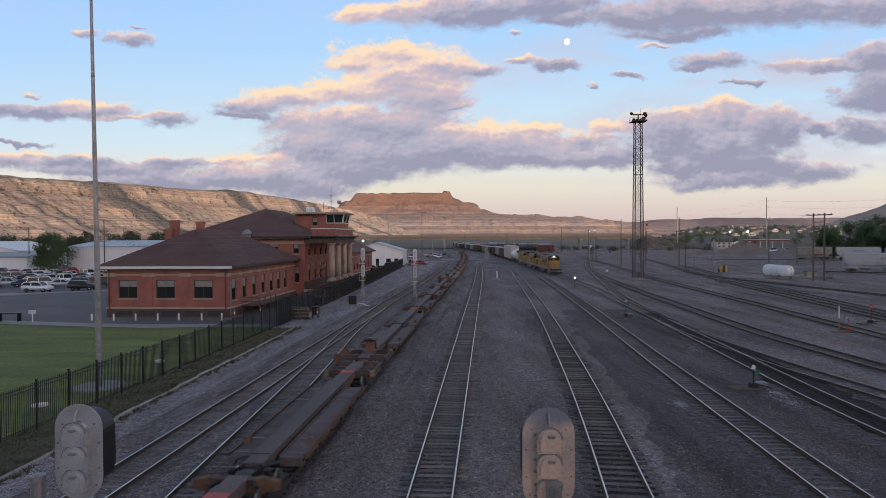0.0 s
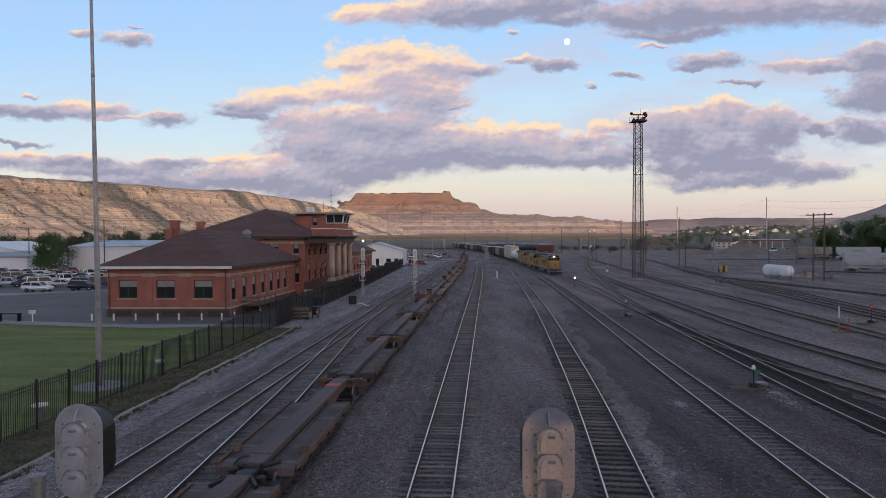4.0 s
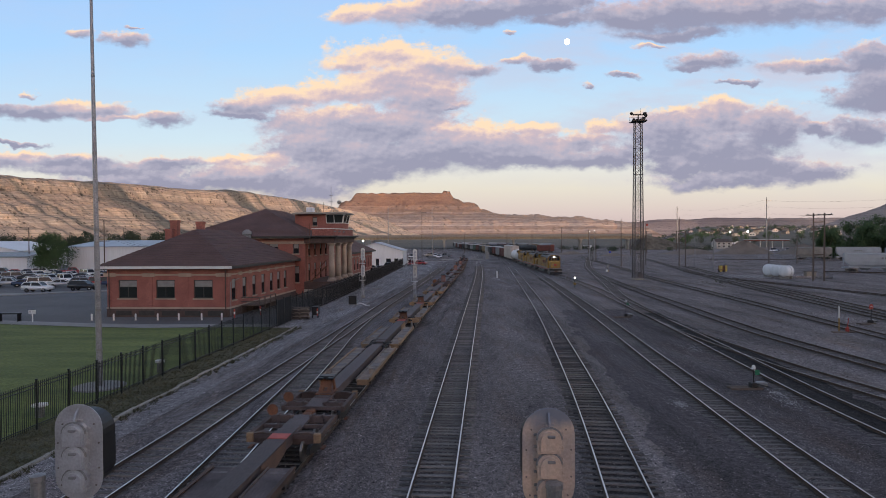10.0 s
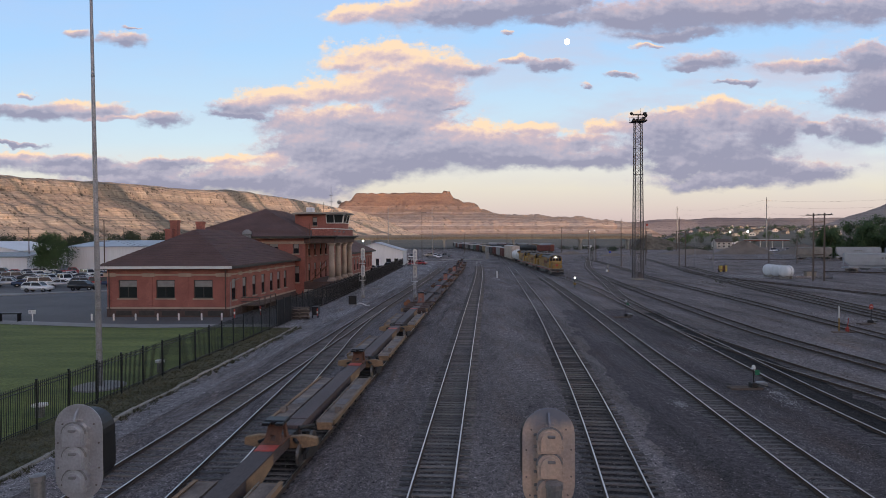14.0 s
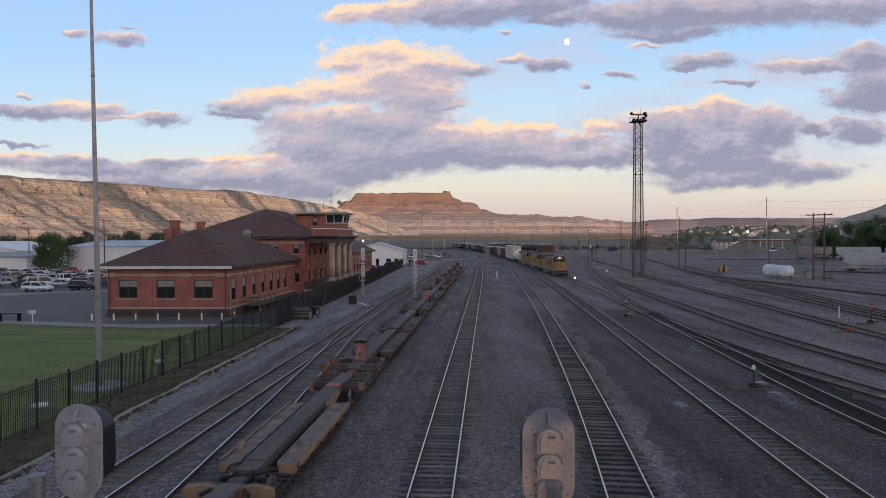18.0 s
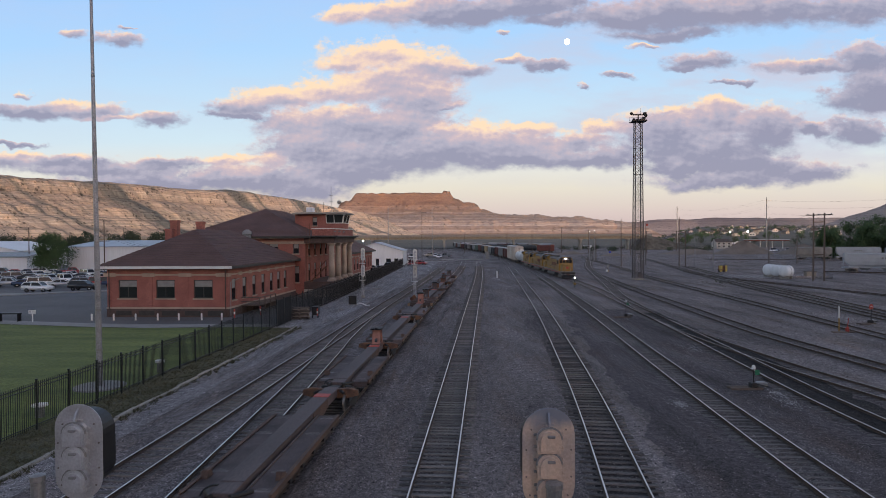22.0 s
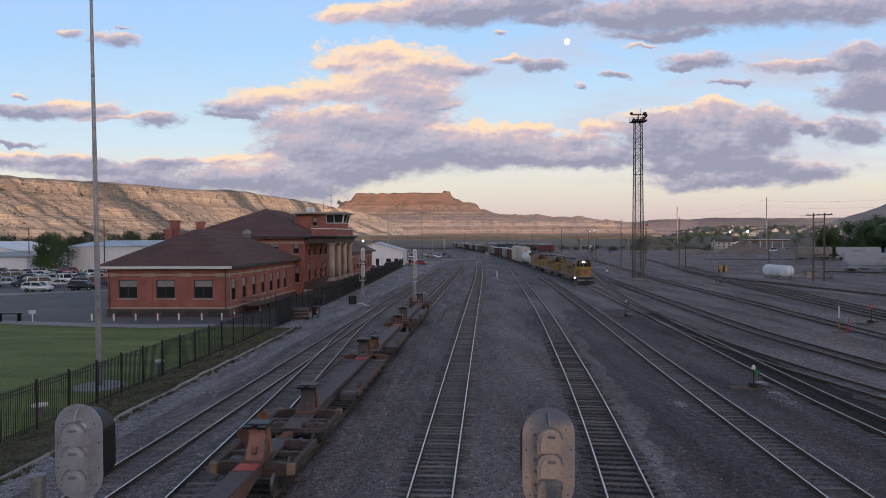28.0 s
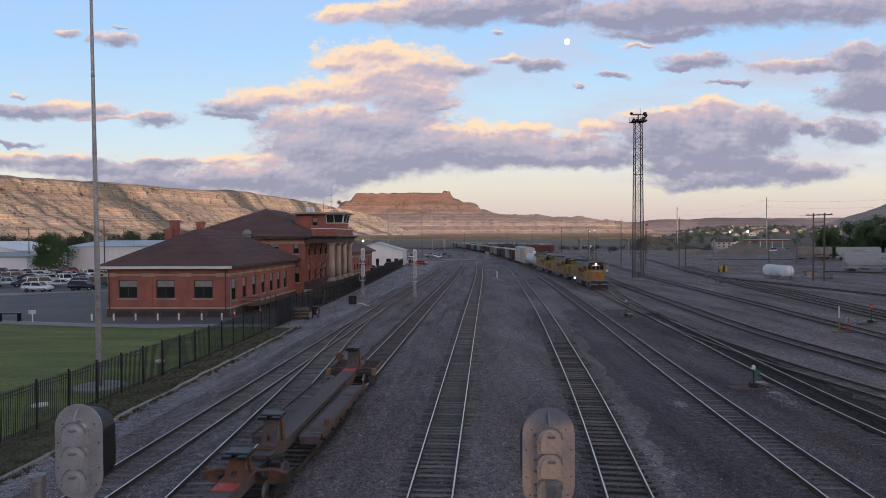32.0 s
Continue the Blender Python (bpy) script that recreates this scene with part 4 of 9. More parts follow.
# besides oil, this colour holds the shade under the spine car train
M["crib"] = stony("oily_shaded_crib_stone", (0.046, 0.039, 0.038), (0.026, 0.022, 0.021), (0.072, 0.061, 0.059), 0.3, 24.0)
M["cribgrey"] = stony("dusty_crib_stone", (0.105, 0.09, 0.088), (0.062, 0.053, 0.052), (0.15, 0.13, 0.128), 0.3, 24.0)
bed("ballast_crib", P4, 0, 74, 0.5, 0.012, M["crib"], "oily stone between the sleepers, its colour darkened with shade")
bed("ballast_crib", P2, 0, 160, 1.25, 0.02, M["crib"], "oily stone between the sleepers, its colour darkened with shade")
bed("ballast_crib", P3, 0, 160, 0.42, 0.012, M["cribgrey"], "dusty stone between the sleepers")
bed("ballast_crib", P5, 0, 120, 0.7, 0.009, M["cribgrey"], "dusty stone between the sleepers")
bed("ballast_bed", P2, 0, 260, 2.4, 0.014, M["ballast"], "grey ballast under the main track")
bed("ballast_bed", P1, 0, 260, 2.6, 0.011, M["ballast"], "grey ballast under the main track")


def shoulder(name, left, right, y0, y1, z, label):
    """Ballast heaped against the rails, over the sleepers' ends."""
    verts, faces = [], []
    n = int((y1 - y0) / 1.5)
    for i in range(n + 1):
        y = y0 + (y1 - y0) * i / n
        a_, b_ = left(y), right(y)
        c_ = (a_ + b_) / 2
        for x, zz in ((a_, 0.012), (a_ + (c_ - a_) * 0.35, z), (c_ + (b_ - c_) * 0.65, z), (b_, 0.012)):
            verts.append((x, y, zz + 0.012 * fbm(y * 0.9, x)))
    for i in range(n):
        for k in range(3):
            faces.append((i * 4 + k, i * 4 + k + 1, (i + 1) * 4 + k + 1, (i + 1) * 4 + k))
    me = bpy.data.meshes.new(name)
    me.from_pydata(verts, [], faces)
    me.materials.append(M["ballast"])
    return tagged(new(name, me), label, "ballast", kind="structure")


def x_of(path):
    return lambda y: float(np.interp(y, path.p[:, 1], path.p[:, 0]))


X1, X2, XX = x_of(P1), x_of(P2), x_of(PX)
shoulder("ballast_shoulder", lambda y: X1(y) - 2.3, lambda y: X1(y) - 0.83, 12, 150, 0.09, "grey ballast heaped beside the main track")
shoulder("ballast_shoulder", lambda y: X1(y) + 0.83, lambda y: XX(y) - 0.82, 12, 46, 0.09, "grey ballast between track and crossover")
shoulder("ballast_shoulder", lambda y: X2(y) + 0.83, lambda y: X2(y) + 2.4, 12, 150, 0.09, "grey ballast heaped beside the main track")


def oily_cinders():
    """Sooty cinders between the yard tracks, with a ragged edge."""
    X4, X7 = x_of(P4), x_of(P6)
    verts, faces = [], []
    ys = np.linspace(12, 78, 90)
    for y in ys:
        a_, b_ = X4(y) + 2.2, X7(y) + 1.6 + 3.5 * max(0.0, min(1.0, (60 - y) / 40))
        for k in range(7):
            x = a_ + (b_ - a_) * k / 6
            edge = 0.9 * fbm(y * 0.3, k * 2.0 + 5) if k in (0, 6) else 0.0
            verts.append((x + edge, y, 0.005))
    for i in range(len(ys) - 1):
        for k in range(6):
            faces.append((i * 7 + k, i * 7 + k + 1, (i + 1) * 7 + k + 1, (i + 1) * 7 + k))
    me = bpy.data.meshes.new("cinder_bed")
    me.from_pydata(verts, [], faces)
    me.materials.append(M["cinder"])
    tagged(new("cinder_bed", me), "dark sooty cinders between the yard tracks", "cinders", kind="structure")


def oil_stain():
    """Black oil soaked into the ground between the yard lead and its siding."""
    X6 = x_of(P6)
    verts, faces = [], []
    ys = np.linspace(26, 74, 90)
    for y in ys:
        mid = X6(y) + 0.75 + 0.25 * fbm(y * 0.2, 3.0)
        half = (0.75 + 0.75 * max(0.0, min(1.0, (62 - y) / 25))) * (1 + 0.5 * fbm(y * 0.5, 8.0))
        for k, a_ in enumerate((-1.0, -0.4, 0.4, 1.0)):
            verts.append((mid + a_ * half + 0.14 * fbm(y * 1.7, k * 4.0), y, 0.046))
    for i in range(len(ys) - 1):
        for k in range(3):
            faces.append((i * 4 + k, i * 4 + k + 1, (i + 1) * 4 + k + 1, (i + 1) * 4 + k))
    me = bpy.data.meshes.new("oil_stain")
    me.from_pydata(verts, [], faces)
    me.materials.append(stony("oil_soaked_soil", (0.03, 0.026, 0.026), (0.015, 0.013, 0.013), (0.055, 0.047, 0.046), 0.4, 20.0))
    tagged(new("oil_stain", me), "black oil-soaked ground beside the yard lead", "oil stain", kind="structure")


M["cinder"] = stony("sooty_cinders", (0.11, 0.095, 0.1), (0.06, 0.052, 0.055), (0.16, 0.141, 0.148), 0.16, 27.0)
oily_cinders()
oil_stain()


# ---- ground beside the tracks ----
FENCE = Path([(-20.2, 14), (-18.75, 34), (-17.3, 54), (-16.3, 74), (-14.6, 114), (-12.2, 198)])


def strip(name, left, right, z, material, label, category, y0, y1, step=2.0, wobble=0.0):
    """A sheet of ground between two lines, given as x for each y."""
    verts, faces = [], []
    n = int((y1 - y0) / step)
    for i in range(n + 1):
        y = y0 + (y1 - y0) * i / n
        verts.append((left(y) + wobble * fbm(y * 0.4, 1.0), y, z))
        verts.append((right(y) + wobble * fbm(y * 0.4, 9.0), y, z))
    for i in range(n):
        faces.append((i * 2, i * 2 + 1, i * 2 + 3, i * 2 + 2))
    me = bpy.data.meshes.new(name)
    me.from_pydata(verts, [], faces)
    me.materials.append(material)
    return tagged(new(name, me), label, category, kind="structure")


def fence_x(y):
    return float(np.interp(y, FENCE.p[:, 1], FENCE.p[:, 0]))


def kerb_x(y):
    return float(np.interp(y, (10, 25, 36.6, 45, 63), (-17.0, -16.4, -16.0, -15.5, -14.7)))


strip("service_road", lambda y: kerb_x(y) if y < 63 else fence_x(y) + 0.2, lambda y: -13.7 + SLOPE * y - 1.9, 0.008, M["service"], "pale gravel service road along the tracks", "gravel road", 10, 240, wobble=0.25)
strip("weed_verge", lambda y: fence_x(y) - 0.5, lambda y: kerb_x(y) + 0.05, 0.02, M["weeds"], "rough weedy verge below the fence", "verge", 10, 63.5, wobble=0.2)
sheet("lawn", [(-90, 10), (-20.6, 10), (fence_x(30) - 0.4, 30), (fence_x(64) - 0.4, 64.0), (-30, 63.6), (-36, 64.6), (-48, 67.5), (-90, 73)], 0.03, M["grass"], "mown green lawn inside the fence", "lawn")
sheet("pavement", [(-90, 73.2), (-48, 67.7), (-36, 64.8), (-30, 63.8), (fence_x(64) - 0.4, 64.2), (fence_x(66) - 0.4, 66.2), (-30, 66.4), (-36, 67.2), (-48, 70.2), (-90, 76)], 0.035, M["path"], "pale concrete walk between lawn and station", "pavement")
sheet("road", [(-160, 76), (-90, 76.1), (-48, 70.3), (-36, 67.3), (-30, 66.5), (fence_x(66) - 0.4, 66.3), (fence_x(90) - 0.4, 90), (fence_x(195) - 0.4, 195), (-30, 260), (-160, 260)], 0.012, M["asphalt"], "worn asphalt drive and parking area round the station", "road")


bm = prism(bmesh.new(), [(-150, 92.5), (-69.5, 101.2), (-60, 108.2), (-46, 112.5), (-46, 113.3), (-60.5, 110.2), (-71, 104.6), (-150, 96.5)], 0.0, 0.14, axis="z")
solid("kerb_island", bm, M["path"], "pale concrete kerbed island between drive and parking lot", "kerb", kind="structure")


def weathered_kerb():
    th = tagged(new("kerb"), "broken pale concrete kerb edging the verge", "kerb", kind="structure")
    rr = random.Random(5)
    y = 12.0
    while y < 63:
        ln = rr.uniform(1.6, 3.2)
        bm = boxed(-0.1, 0.1, 0, ln - 0.05, -0.05, 0.13 + rr.uniform(-0.03, 0.03), bevel=0.02)
        dx = kerb_x(y + ln) - kerb_x(y)
        part("kerb_stone", bm, M["concrete"], th, m=Matrix.Translation((kerb_x(y) + rr.uniform(-0.07, 0.07), y, 0)) @ Matrix.Rotation(math.atan2(-dx, ln) + rr.uniform(-0.03, 0.03), 4, "Z"))
        y += ln + (rr.uniform(0.0, 0.5) if rr.random() < 0.3 else 0)


weathered_kerb()


# ---- fence ----
def fence():
    th = tagged(new("fence"), "black steel picket fence along the lawn", "fence")
    post = boxed(-0.035, 0.035, -0.035, 0.035, 0, 2.36)
    box(post, -0.045, 0.045, -0.045, 0.045, 2.36, 2.4)
    pm = bpy.data.meshes.new("post")
    post.to_mesh(pm)
    pm.materials.append(M["black"])
    sl = boxed(-0.011, 0.011, -0.011, 0.011, 0.12, 2.28)
    sm = bpy.data.meshes.new("slat")
    sl.to_mesh(sm)
    sm.materials.append(M["black"])
    gap = 2.3
    s = FENCE.nearest(fence_x(16.19), 16.19)
    n = 0
    while FENCE.at(s).y < 62.5:
        m0, m1 = FENCE.stand(s), FENCE.stand(s + gap)
        ob = new("post", pm)
        ob.parent, ob.matrix_basis = th, m0
        for z in (0.24, 1.98, 2.14):
            part("fence_rail", boxed(-0.02, 0.02, 0.04, gap - 0.04, z, z + 0.04), M["black"], th, m=m0)
        for k in range(1, 17):
            ob = new("slat", sm)
            ob.parent, ob.matrix_basis = th, FENCE.stand(s + gap * k / 17)
        s += gap
        n += 1
    return s


s_end = fence()


def screen_fence(s):
    th = tagged(new("screened_fence"), "tall black picket fence, its corner hung with mesh", "fence")
    verts, faces = [], []
    first_y = FENCE.at(s).y
    while FENCE.at(s).y < 196:
        m0 = FENCE.stand(s)
        part("post", boxed(-0.05, 0.05, -0.05, 0.05, 0, 2.8), M["black"], th, m=m0)
        if FENCE.at(s).y < first_y + 4.0:
            bm = bmesh.new()
            rr = random.Random(int(s * 10))
            box(bm, -0.012, 0.012, 0.06, 2.39, 0.05, 2.65 + rr.uniform(-0.04, 0.04))
            for k in range(1, 9):
                box(bm, 0.012, 0.03, 0.06 + k * 0.26, 0.085 + k * 0.26, 0.05, 2.65)
            part("mesh_panel", bm, M["screen"], th, m=m0)
        else:
            for z in (0.3, 2.35):
                part("fence_rail", boxed(-0.025, 0.025, 0.05, 2.4, z, z + 0.05), M["black"], th, m=m0)
            for k in range(1, 17):
                b = len(verts)
                y = 2.45 * k / 17
                for z in (0.1, 2.6):
                    verts += [(m0 @ Vector((x_, y + y_, z)))[:] for x_, y_ in ((-0.012, -0.012), (0.012, -0.012), (0.012, 0.012), (-0.012, 0.012))]
                faces += [tuple(b + i for i in q) for q in ((0, 1, 5, 4), (1, 2, 6, 5), (2, 3, 7, 6), (3, 0, 4, 7), (4, 5, 6, 7))]
        s += 2.45
    me = bpy.data.meshes.new("far_slat")
    me.from_pydata(verts, [], faces)
    me.materials.append(M["black"])
    ob = tagged(new("far_slat", me), kind="stuff")
    ob.parent = th


M["screen"] = mat("dark_privacy_mesh", (0.016, 0.017, 0.021), (0.01, 0.011, 0.014), 1.0, 60.0, 0.8)
screen_fence(s_end)


# ---- station ----
STN = Matrix.Translation((-24.3, 72.2, 0)) @ Matrix.Rotation(-math.atan(SLOPE), 4, "Z")
station = thing("station_building", STN, "red brick railway station with brown hip roofs and stone columns", "station")


def wall_grid(bm, axis, at, thick, a0, a1, z0, z1, holes):
    """A wall along x (axis x, at a y) or along y, with openings (lo, hi, sill, head) cut through it."""
    zs = sorted({z0, z1, *(h[2] for h in holes), *(h[3] for h in holes)})
    for lo, hi in zip(zs, zs[1:]):
        cuts = sorted((h[0], h[1]) for h in holes if h[2] <= lo and h[3] >= hi)
        cur = a0
        spans = []
        for c0, c1 in cuts:
            spans.append((cur, c0))
            cur = c1
        spans.append((cur, a1))
        for s0, s1 in spans:
            if s1 - s0 > 0.001:
                if axis == "x":
                    box(bm, s0, s1, at, at + thick, lo, hi)
                else:
                    box(bm, at, at + thick, s0, s1, lo, hi)
    return bm


def window(parent, axis, at, out, lo, hi, sill, head, panes=2, blind=0.3, stone=True):
    """A window set back in its opening: frame, panes, blind and a stone sill. out: +1 or -1, the way it faces."""
    w = new("window")
    w.parent = parent

    def bx(bm, a0, a1, d0, d1, z0, z1):
        d0, d1 = sorted((at + out * d0, at + out * d1))
        if axis == "x":
            box(bm, a0, a1, d0, d1, z0, z1)
        else:
            box(bm, d0, d1, a0, a1, z0, z1)
    fr = bmesh.new()
    for a0, a1, z0, z1 in ((lo, lo + 0.09, sill, head), (hi - 0.09, hi, sill, head), (lo + 0.09, hi - 0.09, sill, sill + 0.09), (lo + 0.09, hi - 0.09, head - 0.09, head)):
        bx(fr, a0, a1, -0.2, -0.12, z0, z1)
    for k in range(1, panes):
        a_ = lo + (hi - lo) * k / panes
        bx(fr, a_ - 0.03, a_ + 0.03, -0.2, -0.12, sill + 0.09, head - 0.09 - (head - sill) * blind)
    rail = head - 0.12 - (head - sill) * (blind or 0.45)
    bx(fr, lo + 0.09, hi - 0.09, -0.195, -0.125, rail - 0.03, rail + 0.03)
    part("window_frame", fr, M["frame"], w)
    g = bmesh.new()
    bx(g, lo + 0.05, hi - 0.05, -0.19, -0.17, sill + 0.05, head - 0.05)
    part("pane", g, M["glass"], w)
    if blind:
        b = bmesh.new()
        bx(b, lo + 0.1, hi - 0.1, -0.165, -0.15, head - 0.09 - (head - sill) * blind, head - 0.09)
        part("blind", b, M["blind"], w, "grey pulled-down blind")
    if stone:
        s = bmesh.new()
        bx(s, lo - 0.12, hi + 0.12, -0.1, 0.09, sill - 0.14, sill)
        part("window_sill", s, M["stone"], w, "buff stone sill")
    return w


def hip_roof(bm, x0, x1, y0, y1, z, rise, over, ends=(True, True)):
    x0, x1, y0, y1 = x0 - over, x1 + over, y0 - over, y1 + over
    half = (x1 - x0) / 2
    xm = (x0 + x1) / 2
    a_ = y0 + (half if ends[0] else 0)
    b_ = y1 - (half if ends[1] else 0)
    v = [bm.verts.new(c) for c in ((x0, y0, z), (x1, y0, z), (x1, y1, z), (x0, y1, z), (xm, a_, z + rise), (xm, b_, z + rise))]
    for q in ((0, 1, 4), (1, 2, 5, 4), (2, 3, 5), (3, 0, 4, 5)):
        bm.faces.new([v[i] for i in q])
    low = [bm.verts.new((p.co.x, p.co.y, z - 0.12)) for p in v[:4]]
    for i in range(4):
        j = (i + 1) % 4
        bm.faces.new((v[j], v[i], low[i], low[j]))
    bm.faces.new(low)
    bmesh.ops.recalc_face_normals(bm, faces=bm.faces)
    return bm


def shingle_rows(parent, x0, x1, y0, y1, z, rise, over):
    """Courses of shingles: low steps up the roof's two visible slopes."""
    x0, x1, y0, y1 = x0 - over, x1 + over, y0 - over, y1 + over
    half = (x1 - x0) / 2
    n = int(math.hypot(half, rise) / 0.42)
    for i in range(n):
        k0, k1 = i / n, (i + 1) / n
        for slope in ("front", "side"):
            if slope == "front":
                c = [(x0 + half * k0, y0 + half * k0), (x1 - half * k0, y0 + half * k0), (x1 - half * k1, y0 + half * k1), (x0 + half * k1, y0 + half * k1)]
            else:
                c = [(x1 - half * k0, y0 + half * k0), (x1 - half * k0, y1 - half * k0), (x1 - half * k1, y1 - half * k1), (x1 - half * k1, y0 + half * k1)]
            lo_z, hi_z = z + rise * k0, z + rise * k1
            bm = bmesh.new()
            v = [bm.verts.new((c[0][0], c[0][1], lo_z + 0.06)), bm.verts.new((c[1][0], c[1][1], lo_z + 0.06)), bm.verts.new((c[2][0], c[2][1], hi_z + 0.008)), bm.verts.new((c[3][0], c[3][1], hi_z + 0.008)),
                 bm.verts.new((c[0][0], c[0][1], lo_z + 0.004)), bm.verts.new((c[1][0], c[1][1], lo_z + 0.004))]
            bm.faces.new(v[:4])
            bm.faces.new((v[4], v[5], v[1], v[0]))
            part("shingle_course", bm, M["roof"], parent)


def eaves(parent, x0, x1, y0, y1, z, over, front_white):
    for nm, (a0, a1, b0, b1) in (("front", (x0 - over, x1 + over, y0 - over - 0.1, y0 - over)), ("side", (x1 + over, x1 + over + 0.1, y0 - over - 0.1, y1 + over))):
        white = front_white and nm == "front"
        part("gutter", boxed(a0, a1, b0, b1, z - 0.32, z - 0.02), M["white"] if white else M["frame"], parent, "white painted gutter board" if white else "dark gutter")
    part("soffit", boxed(x0 - over, x1 + over, y0 - over, y1 + over, z - 0.3, z - 0.125), M["frame"], parent)


def wing(y0, y1, front, windows):
    W = -14.3
    zt = 5.6
    holes = [(c - 1.1, c + 1.1, 2.15, 4.25) for c in (-11.85, -7.4, -2.95)] if front else []
    wf = wall_grid(bmesh.new(), "x", y0, 0.4, W, 0, 0, zt, holes)
    part("wall", wf, M["brick"], station)
    side = [(y0 + s - 0.66, y0 + s + 0.66, 1.85, 4.3) for s in windows]
    wsd = wall_grid(bmesh.new(), "y", -0.4, 0.4, y0 + 0.4, y1, 0, zt, side)
    part("wall", wsd, M["brick"], station)
    back = bmesh.new()
    box(back, W, W + 0.4, y0 + 0.4, y1, 0, zt)
    box(back, W + 0.4, -0.4, y1 - 0.4, y1, 0, zt)
    part("wall", back, M["brick"], station)
    for lo, hi, s, h in holes:
        window(station, "x", y0, -1, lo, hi, s, h, 2, 0.33)
    for lo, hi, s, h in side:
        window(station, "y", 0.0, 1, lo, hi, s, h, 1, 0.4)
    # stone courses
    base = bmesh.new()
    box(base, W - 0.08, 0.08, y0 - 0.08, y0, 0.95, 1.15)
    box(base, 0, 0.08, y0, y1, 0.95, 1.15)
    part("stone_course", base, M["stone"], station, "buff stone water table")
    fr = bmesh.new()
    for c in (-14.0, -9.35, -5.05, -0.7):
        box(fr, c - 0.75, c + 0.75 if c < -1 else 0.07, y0 - 0.07, y0, 4.62, 5.02, bevel=0.02)
    for i in range(int((y1 - y0) / 3.2)):
        c = y0 + 0.2 + 3.2 * i
        box(fr, 0, 0.07, c - 0.5, c + 0.5, 4.62, 5.02, bevel=0.02)
    box(fr, W - 0.05, 0.05, y0 - 0.05, y0, 4.74, 4.92)
    box(fr, 0, 0.05, y0, y1, 4.74, 4.92)
    part("stone_frieze", fr, M["stone"], station, "broken band of buff stone blocks")
    plinth = bmesh.new()
    box(plinth, W - 0.05, 0.05, y0 - 0.05, y0, 0.0, 0.95)
    box(plinth, 0, 0.05, y0, y1, 0.0, 0.95)
    part("plinth", plinth, M["brickdark"], station, "sooty brick plinth")
    for c in (-14.25, -9.35, -5.05, -0.05):
        part("pilaster", boxed(c - 0.42 if c > -14 else c - 0.02, c + 0.42 if c < -1 else 0.02, y0 - 0.045, y0, 1.15, 4.62), M["brick"], station)
    roof = hip_roof(bmesh.new(), W, 0, y0, y1, 5.86, 4.25, 0.8)
    rf = part("roof", roof, M["roof"], station)
    shingle_rows(rf, W, 0, y0, y1, 5.86, 4.25, 0.8)
    eaves(station, W, 0, y0, y1, 5.86, 0.8, front)
    for c in (W + 0.3, -0.3):
        part("downspout", tubed((c, y0 - 0.14, 0.1), (c, y0 - 0.14, 5.4), 0.06), M["brickdark"], station)


wing(0.0, 25.0, True, [1.6, 4.8, 8.0, 11.2, 14.4, 17.4, 20.2])
wing(53.0, 89.0, False, [2.5, 5.7, 8.9, 12.1, 15.3, 18.5, 21.7, 24.9, 28.1, 31.3, 34.0])


def main_block():
    x0, x1, y0, y1, zt = -17.0, 1.5, 25.0, 53.0, 8.9
    holes = [(-4.0, -2.6, 7.0, 8.2), (-0.3, 0.6, 6.6, 8.1), (-0.35, 0.65, 2.2, 4.7)]
    part("wall", wall_grid(bmesh.new(), "x", y0, 0.45, x0, x1, 0, zt, holes), M["brick"], station)
    side = [(y0 + c - 0.6, y0 + c + 0.6, z0, z1) for c in (2.6, 6.0, 9.4, 12.8, 18, 21.5, 25) for z0, z1 in ((2.3, 5.0), (6.2, 8.0))]
    part("wall", wall_grid(bmesh.new(), "y", x1 - 0.45, 0.45, y0 + 0.45, y1, 0, zt, side), M["brick"], station)
    back = boxed(x0, x0 + 0.45, y0 + 0.45, y1, 0, zt)
    box(back, x0 + 0.45, x1 - 0.45, y1 - 0.45, y1, 0, zt)
    part("wall", back, M["brick"], station)
    for lo, hi, s, h in holes:
        window(station, "x", y0, -1, lo, hi, s, h, 1, 0.4)
    for lo, hi, s, h in side:
        window(station, "y", x1, 1, lo, hi, s, h, 1, 0.35)
    band = bmesh.new()
    box(band, x0 - 0.07, x1 + 0.07, y0 - 0.07, y0, 8.05, 8.45)
    box(band, x1, x1 + 0.07, y0, y1, 8.05, 8.45)
    part("stone_frieze", band, M["stone"], station, "buff stone band under the eaves")
    roof = hip_roof(bmesh.new(), x0, x1, y0, y1, 9.25, 4.6, 1.0)
    rf = part("roof", roof, M["roof"], station)
    shingle_rows(rf, x0, x1, y0, y1, 9.25, 4.6, 1.0)
    eaves(station, x0, x1, y0, y1, 9.25, 1.0, False)


main_block()


